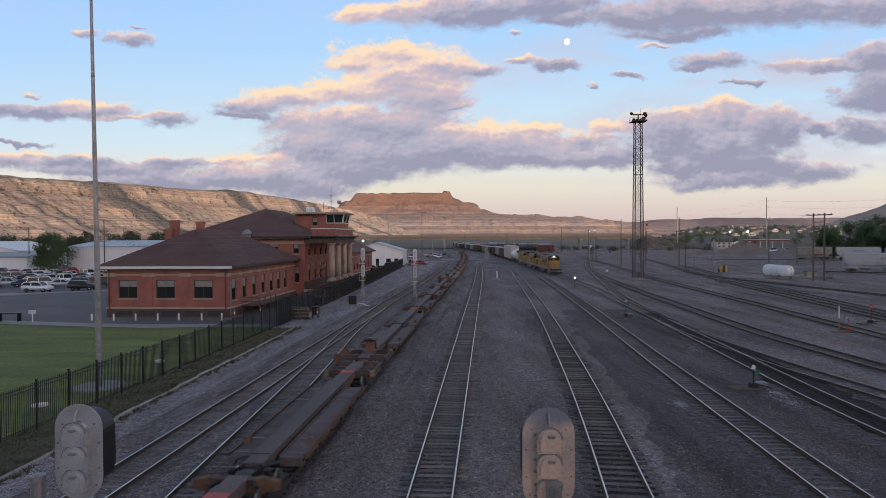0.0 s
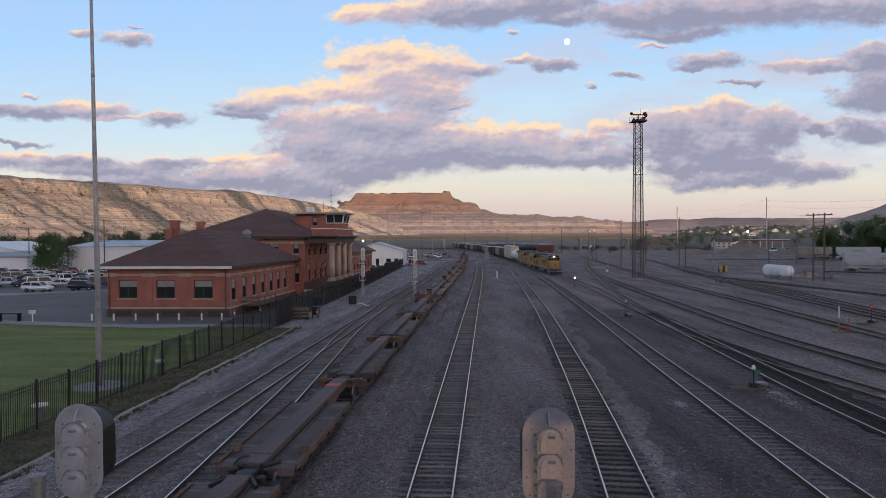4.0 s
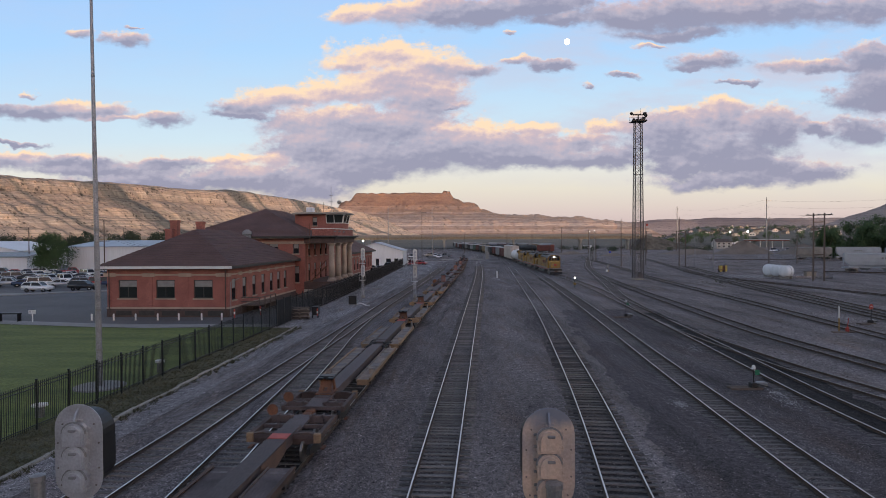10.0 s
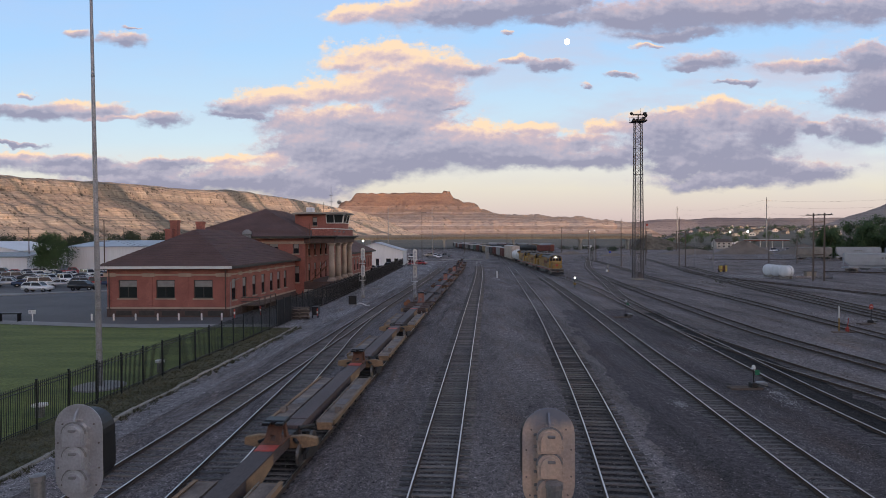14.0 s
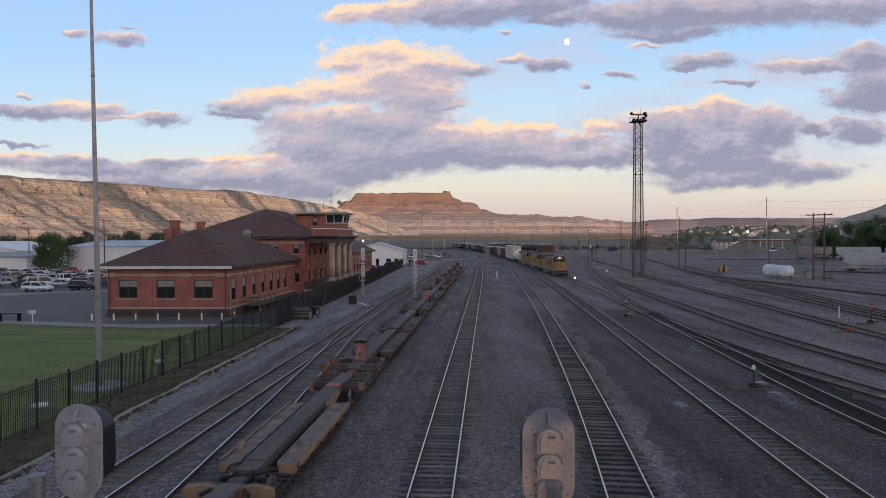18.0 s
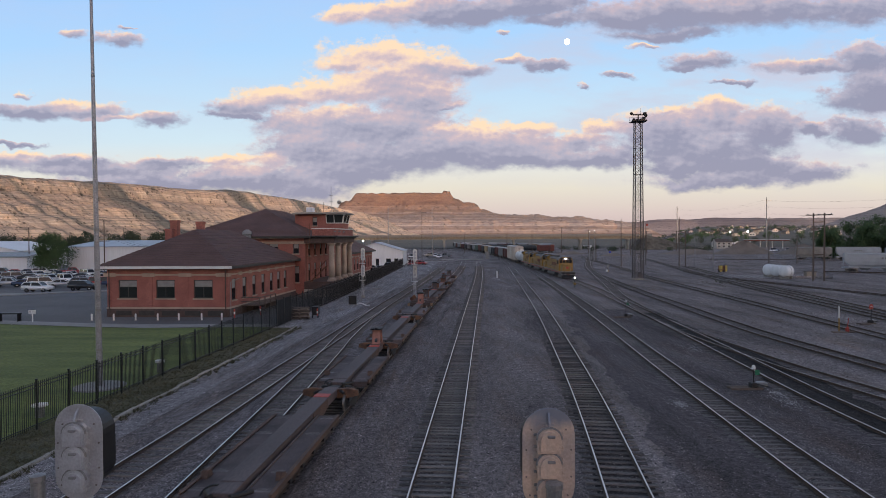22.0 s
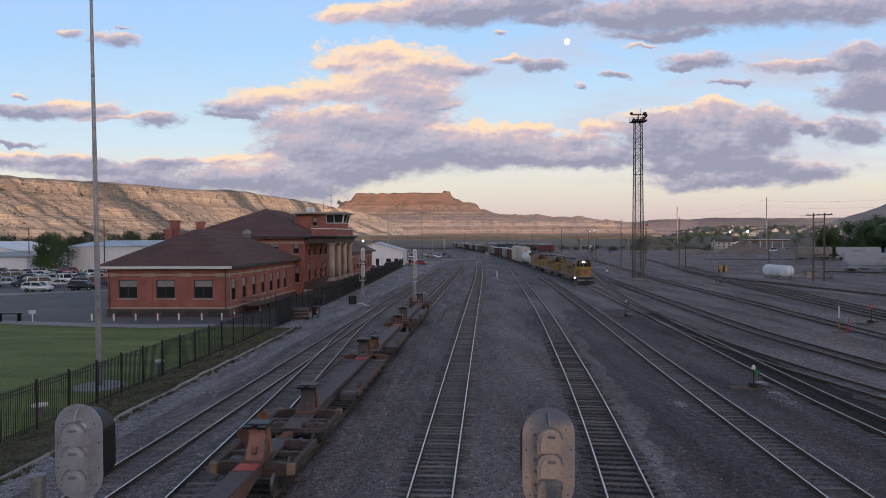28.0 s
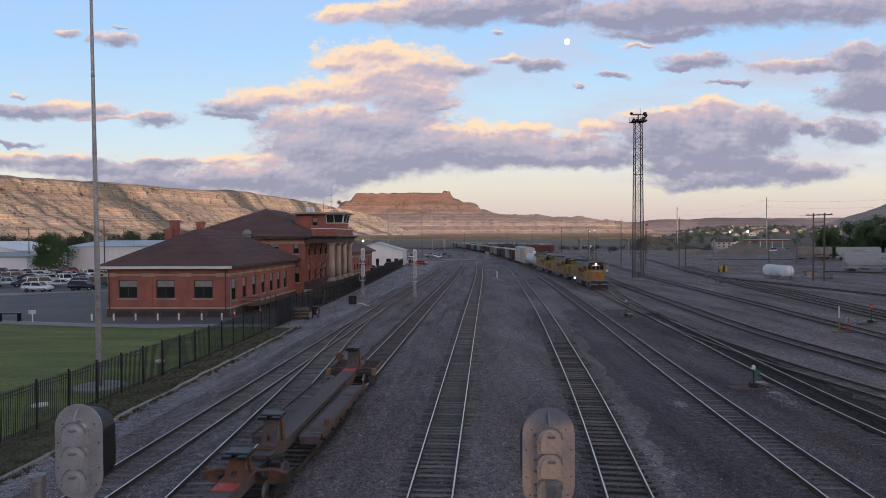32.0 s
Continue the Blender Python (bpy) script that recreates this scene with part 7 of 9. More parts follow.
def box_car(m, label, material, length=16.5, height=4.6, roof=None, ribs=14, category="boxcar"):
    th = thing("box_car", m, label, category, "freight cars")
    h = length / 2
    body = prism(bmesh.new(), [(-1.5, 1.1), (1.5, 1.1), (1.5, height - 0.25), (0.4, height), (-0.4, height), (-1.5, height - 0.25)], -h, h)
    part("body", body, material, th)
    rb = bmesh.new()
    for sx in (-1, 1):
        for k in range(ribs + 1):
            y = -h + 0.06 + (length - 0.12) * k / ribs
            box(rb, min(sx * 1.5, sx * 1.56), max(sx * 1.5, sx * 1.56), y - 0.05, y + 0.05, 1.1, height - 0.3)
    for z in (1.7, 2.4, 3.1, 3.8):
        for e in (-h - 0.05, h):
            if z < height - 0.4:
                box(rb, -1.4, 1.4, e, e + 0.05, z, z + 0.18)
    part("rib", rb, material, th)
    dr = bmesh.new()
    for sx in (-1, 1):
        box(dr, min(sx * 1.5, sx * 1.6), max(sx * 1.5, sx * 1.6), -1.6, 1.6, 1.15, height - 0.45)
    part("door", dr, material, th)
    part("roof", prism(bmesh.new(), [(-1.52, height - 0.24), (-0.4, height + 0.012), (0.4, height + 0.012), (1.52, height - 0.24), (0.4, height + 0.05), (-0.4, height + 0.05)], -h - 0.03, h + 0.03), roof or M["galv"], th)
    part("sill", boxed(-0.5, 0.5, -h - 0.5, h + 0.5, 0.9, 1.1), M["steel"], th)
    ld = bmesh.new()
    for e in (-h - 0.08,):
        for x in (-1.35, -0.95):
            tube(ld, (x, e, 1.0), (x, e, height - 0.3), 0.02, seg=4)
        for k in range(9):
            tube(ld, (-1.35, e, 1.1 + k * 0.36), (-0.95, e, 1.1 + k * 0.36), 0.015, seg=4)
    part("ladder", ld, M["steel"], th)
    for y in (-h + 1.7, h - 1.7):
        truck(th, y)
    return th


M["tankwhite"] = mat("white_tank_paint", (0.66, 0.66, 0.68), (0.5, 0.49, 0.48), 0.4, 12.0, 0.5, grain=0.1)
M["rackwhite"] = mat("white_rack_panels", (0.58, 0.52, 0.46), (0.42, 0.36, 0.31), 0.3, 8.0, 0.7, grain=0.15)
M["boxbrown"] = mat("oxide_brown_paint", (0.15, 0.05, 0.042), (0.09, 0.034, 0.03), 0.4, 10.0, 0.8)
M["boxgrey"] = mat("grey_car_paint", (0.3, 0.3, 0.31), (0.2, 0.2, 0.2), 0.3, 10.0, 0.7)
M["boxdark"] = mat("dark_car_paint", (0.045, 0.045, 0.05), (0.03, 0.03, 0.032), 0.3, 10.0, 0.7)
M["boxgreen"] = mat("green_car_paint", (0.08, 0.13, 0.1), (0.05, 0.08, 0.065), 0.3, 10.0, 0.7)
M["boxtan"] = mat("tan_car_paint", (0.33, 0.25, 0.15), (0.22, 0.16, 0.1), 0.3, 10.0, 0.7)

# the freight train: vehicles with their middles, in metres behind the leading locomotive's nose
I4 = Matrix.Identity(4)
first = loco()
freight = [(first, 11.4)]
second = loco(False)
freight.append((second, 34.0))
freight.append((copy_thing(second, I4), 56.6))
freight.append((tank_car(I4, "clean white tank car behind the locomotives", M["tankwhite"], 14.5, 1.55), 78.0))
freight.append((box_car(I4, "tall pale car carrier with weathered panels", M["rackwhite"], 27.0, 5.9, M["galv"], 22, "car carrier"), 100.0))
d = 114.0
for nm, k, ln, ht in (("oxide brown boxcar", "boxbrown", 18, 4.7), ("grey boxcar", "boxgrey", 18, 4.7), ("oxide brown boxcar", "boxbrown", 16.5, 4.6), ("dark boxcar", "boxdark", 16.5, 4.3),
                      ("grey boxcar", "boxgrey", 16.5, 4.3), ("tan boxcar", "boxtan", 16.5, 4.6), ("dark boxcar", "boxdark", 16.5, 4.3), ("oxide brown boxcar", "boxbrown", 16.5, 4.6), ("green boxcar", "boxgreen", 16.5, 4.4),
                      ("grey boxcar", "boxgrey", 16.5, 4.4), ("dark boxcar", "boxdark", 16.5, 4.2), ("grey boxcar", "boxgrey", 16.5, 4.4), ("dark boxcar", "boxdark", 16.5, 4.2), ("oxide brown boxcar", "boxbrown", 16.5, 4.4)):
    freight.append((box_car(I4, nm + " in the freight train", M[k], ln, ht), d + ln / 2 + 0.8))
    d += ln + 1.3


# ---- things round the lawn ----
fp = thing("flagpole", Matrix.Translation((-20.7, 38.3, 0)), "tall tapered grey metal flagpole on a round concrete pad", "flagpole")
part("pole", tubed((0, 0, 0), (-0.25, 0, 31), 0.185, 0.05, 16), M["polegrey"], fp)
for z in (2.2, 4.6, 7.0, 9.4, 14.0, 18.6):
    part("collar", lathe(bmesh.new(), [(0.187 - z * 0.0044, z), (0.197 - z * 0.0044, z + 0.03), (0.197 - z * 0.0044, z + 0.12), (0.187 - z * 0.0044, z + 0.15)], 14, (-0.25 * z / 31, 0, 0)), M["galv"], fp)
part("base_pad", lathe(bmesh.new(), [(1.45, 0), (1.45, 0.1), (1.4, 0.12)], 28), M["path"], fp)


def garden_post(x, y, h, w, label):
    th = thing("utility_post", Matrix.Translation((x, y, 0)), label, "post")
    part("stem", boxed(-w * 0.35, w * 0.35, -w * 0.3, w * 0.3, 0, h * 0.75, bevel=0.01), M["galv"], th)
    part("cap", lathe(bmesh.new(), [(w * 0.5, h * 0.75), (w * 0.75, h * 0.8), (w * 0.75, h * 0.93), (w * 0.3, h)], 14), M["white"], th)


garden_post(-18.9, 42.4, 0.9, 0.42, "pale utility post with a round cap inside the fence")
garden_post(-20.2, 31.8, 0.75, 0.5, "short grey utility post with a flat cap inside the fence")

for x in (-38.4, -36.0, -33.6, -31.2, -28.9, -26.4, -24.2):
    th = thing("bollard", Matrix.Translation((x, 69.6, 0)), "short white painted bollard before the station wall", "bollard", "station bollards")
    part("post", lathe(bmesh.new(), [(0.09, 0), (0.09, 0.74), (0.05, 0.8)], 12), M["white"], th)
    part("collar", lathe(bmesh.new(), [(0.13, 0), (0.13, 0.06), (0.1, 0.08)], 12), M["concrete"], th)

tb = thing("park_bench", Matrix.Translation((-47.3, 69.5, 0)), "black metal bench at the edge of the lawn", "bench")
part("seat", boxed(-1.2, 1.2, -0.3, 0.3, 0.82, 0.95, bevel=0.02), M["black"], tb)
for x in (-1.05, 1.05):
    part("leg", boxed(x - 0.06, x + 0.06, -0.25, 0.25, 0, 0.82), M["black"], tb)
sg = thing("notice_sign", Matrix.Translation((-44.6, 69.2, 0)), "small double notice board on a white post", "sign")
part("post", tubed((0, 0, 0), (0, 0, 1.15), 0.07), M["white"], sg)
for x in (-0.2, 0.2):
    part("board", boxed(x - 0.17, x + 0.17, -0.1, -0.06, 0.85, 1.3), M["white"], sg)
    b = bmesh.new()
    for k in range(3):
        box(b, x - 0.12, x + 0.12, -0.105, -0.1, 0.95 + k * 0.1, 0.99 + k * 0.1)
    part("sign_bars", b, M["grey"], sg, "grey bars of unreadable writing")


def pallets():
    th = thing("pallet_stack", Matrix.Translation((-15.9, 70.3, 0)) @ Matrix.Rotation(0.35, 4, "Z"), "stack of pale wooden pallets leaning by the fence", "pallets")
    for k in range(7):
        bm = bmesh.new()
        z = k * 0.19
        for i in range(4):
            box(bm, -1.1, 1.1, -0.5 + i * 0.3, -0.32 + i * 0.3, z + 0.13, z + 0.155)
        for i in (-1.0, 0, 1.0):
            box(bm, i - 0.06, i + 0.06, -0.5, 0.6, z + 0.02, z + 0.13)
        part("pallet", bm, M["pallet"] if k % 2 else M["wood"], th, m=Matrix.Translation((0.06 * math.sin(k * 2.1), 0, 0)))
    ct = thing("cart", Matrix.Translation((-14.3, 71.5, 0)), "small dark trolley with a red and white reflector", "trolley")
    part("frame", boxed(-0.35, 0.35, -0.5, 0.5, 0.35, 1.3, bevel=0.03), M["black"], ct)
    part("reflector", boxed(0.2, 0.32, -0.52, -0.505, 0.3, 1.1), M["red"], ct)
    part("reflector", boxed(0.2, 0.32, -0.525, -0.52, 0.55, 0.8), M["white"], ct)
    for x in (-0.3, 0.3):
        part("wheel", lathe(bmesh.new(), [(0.17, -0.04), (0.17, 0.04)], 12, (x, -0.3, 0.17), axis="x"), M["tyre"], ct)


pallets()


def cabinet(x, y, w, d, h, material, label, z=0.0):
    th = thing("relay_cabinet", Matrix.Translation((x, y, z)), label, "cabinet")
    part("body", boxed(-w / 2, w / 2, -d / 2, d / 2, 0.08, h, bevel=0.03), material, th)
    part("door", boxed(-w * 0.42, w * 0.42, -d / 2 - 0.03, -d / 2, 0.2, h * 0.9, bevel=0.008), material, th)
    part("roof", boxed(-w * 0.55, w * 0.55, -d * 0.55, d * 0.55, h, h + 0.07), material, th)
    part("handle", boxed(w * 0.28, w * 0.34, -d / 2 - 0.07, -d / 2 - 0.03, h * 0.5, h * 0.6), M["steel"], th)
    part("foot", boxed(-w * 0.6, w * 0.6, -d * 0.6, d * 0.6, 0, 0.08), M["concrete"], th)
    return th


cabinet(-12.1, 85.2, 1.0, 0.8, 1.15, M["black"], "black equipment box beside the gravel road")
cabinet(-16.4, 83.5, 1.3, 0.8, 1.0, M["black"], "black bin at the foot of the fence")
cabinet(18.5, 268, 1.5, 1.2, 2.9, M["galv"], "pale grey relay cabinet at the grade crossing")
pipe = bmesh.new()
prev = None
for k in range(12):
    p = Vector((-11.4 + k * 0.16, 84.6 - k * 0.11, 0.16 + 0.12 * math.sin(k * 0.5)))
    if prev is not None:
        tube(pipe, prev, p, 0.09, seg=8)
    prev = p
solid("drain_hose", pipe, M["white"], "short white corrugated hose lying on the gravel", "hose")


# ---- signals and switch stands among the tracks ----
def mast_signal(x, y, h):
    th = thing("mast_signal", Matrix.Translation((x, y, 0)), "silver two-head mast signal with ladder, seen from behind", "signal", "mast signals")
    part("mast", tubed((0, 0, 0), (0, 0, h - 0.3), 0.075, 0.065, 10), M["silver"], th)
    part("base", boxed(-0.3, 0.3, -0.3, 0.3, 0, 0.45, bevel=0.05), M["concrete"], th)
    for z, hh, w in ((h - 1.0, 0.95, 0.31), (h - 3.5, 0.9, 0.3)):
        hd = new("signal_head")
        hd.parent = th
        hd.matrix_basis = Matrix.Translation((0, 0.16, z))
        part("backboard", prism(bmesh.new(), oval(w, hh), -0.02, 0.0), M["white"], hd)
        part("hood", prism(bmesh.new(), oval(w * 0.6, hh * 0.85), 0.0, 0.3), M["black"], hd)
        for k in (-0.5, 0.0, 0.5):
            part("lamp_case", lathe(bmesh.new(), [(0.06, -0.2), (0.16, -0.17), (0.17, -0.02)], 12, (0, 0, k * hh * 0.95), axis="y"), M["silver"], hd)
    ld = bmesh.new()
    for sx in (-0.2, 0.2):
        tube(ld, (sx, -0.32, 0.2), (sx, -0.32, h - 0.6), 0.022, seg=5)
    for k in range(int((h - 0.8) / 0.32)):
        tube(ld, (-0.2, -0.32, 0.4 + k * 0.32), (0.2, -0.32, 0.4 + k * 0.32), 0.014, seg=4)
    part("ladder", ld, M["silver"], th)
    for z in (h - 2.4, h - 4.9):
        cg = bmesh.new()
        box(cg, -0.45, 0.45, -0.75, -0.1, z, z + 0.04)
        for sx in (-0.45, 0.45):
            tube(cg, (sx, -0.75, z), (sx, -0.75, z + 0.9), 0.02, seg=5)
        tube(cg, (-0.45, -0.75, z + 0.9), (0.45, -0.75, z + 0.9), 0.02, seg=5)
        part("work_platform", cg, M["silver"], th)


mast_signal(-12.0, 95.4, 7.5)
mast_signal(-4.2, 95.0, 7.3)


def switch_stand(x, y, h, target, material, label, turn=0.0):
    th = thing("switch_stand", Matrix.Translation((x, y, 0)) @ Matrix.Rotation(turn, 4, "Z"), label, "switch stand", "switch stands")
    part("timber", boxed(-1.3, 0.5, -0.14, 0.14, -0.02, 0.12), M["wood"], th)
    part("timber", boxed(-1.3, 0.5, 0.3, 0.56, -0.02, 0.12), M["wood"], th)
    st = boxed(-0.18, 0.18, -0.16, 0.3, 0.12, 0.42, bevel=0.05)
    part("stand", st, M["steel"], th)
    part("spindle", tubed((0, 0, 0.4), (0, 0, h), 0.035), M["steel"], th)
    part("lever", tubed((0.1, -0.1, 0.35), (0.75, -0.25, 0.22), 0.03), M["steel"], th)
    part("gear_box", boxed(0.32, 0.86, 0.05, 0.5, 0.12, 0.4, bevel=0.05), M["galv"], th)
    if target == "square":
        part("target", boxed(0.08, 0.34, -0.02, 0.02, h - 0.34, h - 0.05, bevel=0.01), material, th, "green target plate")
        part("lamp", lathe(bmesh.new(), [(0.09, h), (0.11, h + 0.05), (0.09, h + 0.2), (0.03, h + 0.24)], 10), M["white"], th)
    else:
        part("target", lathe(bmesh.new(), [(0.28, -0.015), (0.28, 0.015)], 20, (0, 0, h), axis="y"), material, th, "round red target")
        part("target_spot", boxed(-0.13, 0.13, -0.024, -0.016, h - 0.04, h + 0.04), M["white"], th)


switch_stand(17.95, 36.85, 1.2, "square", M["green"], "low switch stand with a green target between the tracks")
switch_stand(20.1, 70.2, 1.7, "square", M["green"], "switch stand with a green target beside the yard lead")
switch_stand(42.9, 63.9, 1.75, "disc", M["red"], "switch stand with a round red target", 0.3)
mp = thing("marker_post", Matrix.Translation((36.7, 59.1, 0)), "white and yellow banded marker post in the yard", "post")
part("post", tubed((0, 0, 0), (0, 0, 1.25), 0.06), M["yellow"], mp)
part("upper_band", tubed((0, 0, 1.25), (0, 0, 2.35), 0.062), M["white"], mp)
ss = thing("derail_stand", Matrix.Translation((37.1, 58.5, 0)), "small rusty red derail stand", "derail")
part("stand", boxed(-0.12, 0.12, -0.12, 0.12, 0, 0.5, bevel=0.03), M["red"], ss)
part("lever", tubed((0, 0, 0.45), (0.1, 0, 1.3), 0.035), M["red"], ss)
part("timber", boxed(-1.4, 0.6, -0.15, 0.15, -0.02, 0.1), M["wood"], ss)

lit = thing("switch_lamp", Matrix.Translation((22.9, 111.0, 0)), "low yard signal with a lit white lamp", "signal")
part("mast", tubed((0, 0, 0), (0, 0, 1.7), 0.06), M["steel"], lit)
part("housing", boxed(-0.25, 0.25, 0.0, 0.3, 1.5, 2.1, bevel=0.04), M["steel"], lit)
part("lens", lathe(bmesh.new(), [(0.08, -0.03), (0.08, 0.02)], 12, (0, 0, 1.85), axis="y"), M["lamp"], lit)
part("lower_housing", boxed(-0.2, 0.2, -0.05, 0.2, 0.55, 0.95, bevel=0.04), M["yellow"], lit)
dw = thing("dwarf_signal", Matrix.Translation((40.0, 155.0, 0)), "low yard signal with pale and yellow housings", "signal")
part("mast", tubed((0, 0, 0), (0, 0, 1.6), 0.06), M["steel"], dw)
part("housing", boxed(-0.3, 0.3, 0.0, 0.35, 1.4, 2.1, bevel=0.05), M["galv"], dw)
part("lower_housing", boxed(-0.45, 0.1, -0.1, 0.2, 0.4, 0.95, bevel=0.05), M["white"], dw)
part("band", boxed(0.12, 0.3, -0.1, 0.2, 0.5, 0.9, bevel=0.02), M["yellow"], dw)
bf = thing("marker_sign", Matrix.Translation((82.6, 316.0, 0)), "blue marker board on a short post in the far yard", "sign")
part("post", tubed((0, 0, 0), (0, 0, 1.6), 0.06), M["steel"], bf)
part("board", boxed(-0.45, 0.45, -0.1, -0.05, 1.0, 1.7), M["blue"], bf)
part("base_box", boxed(-0.9, 0.2, -0.2, 0.2, 0.1, 0.6, bevel=0.05), M["yellow"], bf)
wp = thing("mile_post", Matrix.Translation((11.9, 140.6, 0)), "short white marker post between main tracks", "post")
part("post", boxed(-0.16, 0.16, -0.1, 0.1, 0, 1.45, bevel=0.03), M["white"], wp)

# grade crossing boards
gc = tagged(new("grade_crossing"), "pale timber and concrete grade crossing over the main tracks", "crossing", kind="structure")
for path_, s_y in ((P1, 255), (P2, 257), (P3, 258)):
    s = float(np.interp(s_y, path_.p[:, 1], path_.s))
    for k, (a0, a1) in enumerate(((-2.4, -0.85), (-0.62, 0.62), (0.85, 2.4))):
        part("crossing_panel", boxed(a0, a1, -3.4, 3.4, 0.05, 0.2), M["concrete"], gc, m=path_.stand(s))
part("approach", boxed(-34, -1, 252, 259, 0.012, 0.1), M["asphalt"], gc)

M["chalk"] = mat("chalky_grit", (0.46, 0.445, 0.45), (0.3, 0.285, 0.29), 3.0, 20.0, 0.95)
# chalky spills and litter
for x, y, w in ((19.9, 50.4, 1.1), (18.5, 34.2, 0.9), (18.9, 36.0, 0.5), (12.5, 33.8, 0.5), (-6.2, 24.0, 0.9), (-4.7, 39.0, 0.6)):
    bm = bmesh.new()
    rr = random.Random(int(x * 10))
    for k in range(170):
        px, py = x + rr.gauss(0, w * 0.45), y + rr.gauss(0, w * 1.0)
        s = rr.uniform(0.01, 0.045)
        top = bm.verts.new((px, py, 0.02 + s * 0.5))
        ring = [bm.verts.new((px + s * math.cos(t) * rr.uniform(0.6, 1.2), py + s * math.sin(t) * rr.uniform(0.6, 1.2), 0.0)) for t in [q * math.pi / 2.5 for q in range(5)]]
        for a_ in range(5):
            bm.faces.new((ring[a_], ring[(a_ + 1) % 5], top))
    solid("pale_grit", bm, M["chalk"], "pale spilled grit on the cinders", "grit", kind="stuff")
# stones lying loose over the yard
bm_v, bm_f = [], []
rr = random.Random(404)
for k in range(17000):
    y = 16 + 62 * rr.random() ** 1.6
    x = rr.uniform(-16, 0.55 * y + 12)
    s = rr.uniform(0.016, 0.045) * (1 + y / 90)
    b = len(bm_v)
    bm_v += [(x + s * math.cos(t) * rr.uniform(0.7, 1.2), y + s * math.sin(t) * rr.uniform(0.7, 1.2), 0.004) for t in (0, 1.57, 3.14, 4.71)] + [(x, y, s * rr.uniform(0.5, 0.9) + 0.01)]
    bm_f += [(b, b + 1, b + 4), (b + 1, b + 2, b + 4), (b + 2, b + 3, b + 4), (b + 3, b, b + 4)]
me = bpy.data.meshes.new("loose_stone")
me.from_pydata(bm_v, [], bm_f)
M["stones"] = mat("loose_stone", (0.17, 0.15, 0.147), (0.1, 0.09, 0.088), 1.5, 9.0, 0.95, grain=0.3, mix=0.3)
st_n, st_l = M["stones"].node_tree.nodes, M["stones"].node_tree.links
st_b = st_n["Principled BSDF"]
st_src = st_b.inputs["Base Color"].links[0].from_socket
st_g = st_n.new("ShaderNodeNewGeometry")
st_r = st_n.new("ShaderNodeMapRange")
st_r.inputs[3].default_value, st_r.inputs[4].default_value = 0.25, 2.1
st_l.new(st_g.outputs["Random Per Island"], st_r.inputs[0])
st_v = st_n.new("ShaderNodeVectorMath")
st_v.operation = "SCALE"
st_l.new(st_src, st_v.inputs[0])
st_l.new(st_r.outputs[0], st_v.inputs["Scale"])
st_l.new(st_v.outputs[0], st_b.inputs["Base Color"])
me.materials.append(M["stones"])
tagged(new("loose_stone", me), "loose stones scattered over the cinders", "stones", kind="stuff")


# ---- trees ----
def tree(x, y, h, w, material, label, seed, kind_name="tree", leaves=1500, trunk=0.22, z0=0.0, leaf=0.55, low=0.22):
    th = thing(kind_name, Matrix.Translation((x, y, z0)), label, "tree")
    rr = random.Random(seed)
    tr = bmesh.new()
    tube(tr, (0, 0, -0.2), (0.15, 0, h * 0.4), trunk, trunk * 0.7, 8)
    tips = []
    for k in range(9):
        a_ = k * 2.4 + rr.uniform(-0.4, 0.4)
        b = Vector((0.1, 0, h * rr.uniform(0.22, 0.4)))
        e = Vector((math.cos(a_) * w * rr.uniform(0.2, 0.42), math.sin(a_) * w * rr.uniform(0.2, 0.42), h * rr.uniform(0.5, 0.88)))
        tube(tr, b, e, trunk * 0.5, trunk * 0.12, 5)
        tips.append(e)
    part("trunk", tr, M["bark"], th)
    cl = []
    for k in range(34):
        a_, zz = rr.uniform(0, 6.28), rr.uniform(low, 0.95)
        rad = w * 0.5 * math.sqrt(max(0.05, 1 - ((zz - 0.5) / 0.52) ** 2)) * rr.uniform(0.35, 0.85)
        cl.append((Vector((math.cos(a_) * rad, math.sin(a_) * rad, h * zz)), w * rr.uniform(0.12, 0.22)))
    verts, faces = [], []
    for k in range(leaves):
        c, r = rr.choice(cl)
        d = Vector((rr.gauss(0, 1), rr.gauss(0, 1), rr.gauss(0, 0.8)))
        d = d.normalized() * r * rr.uniform(0.35, 1.08)
        p = c + d
        s = leaf * rr.uniform(0.5, 1.1)
        n1 = Vector((rr.gauss(0, 1), rr.gauss(0, 1), rr.gauss(0, 1))).normalized()
        n2 = n1.orthogonal().normalized()
        b = len(verts)
        verts += [(p + n1 * s * 0.5)[:], (p + n2 * s * 0.3)[:], (p - n1 * s * 0.5)[:], (p - n2 * s * 0.3)[:]]
        faces.append((b, b + 1, b + 2, b + 3))
    me = bpy.data.meshes.new("crown")
    me.from_pydata(verts, [], faces)
    me.materials.append(material)
    ob = new("crown", me)
    ob.parent = th
    return th


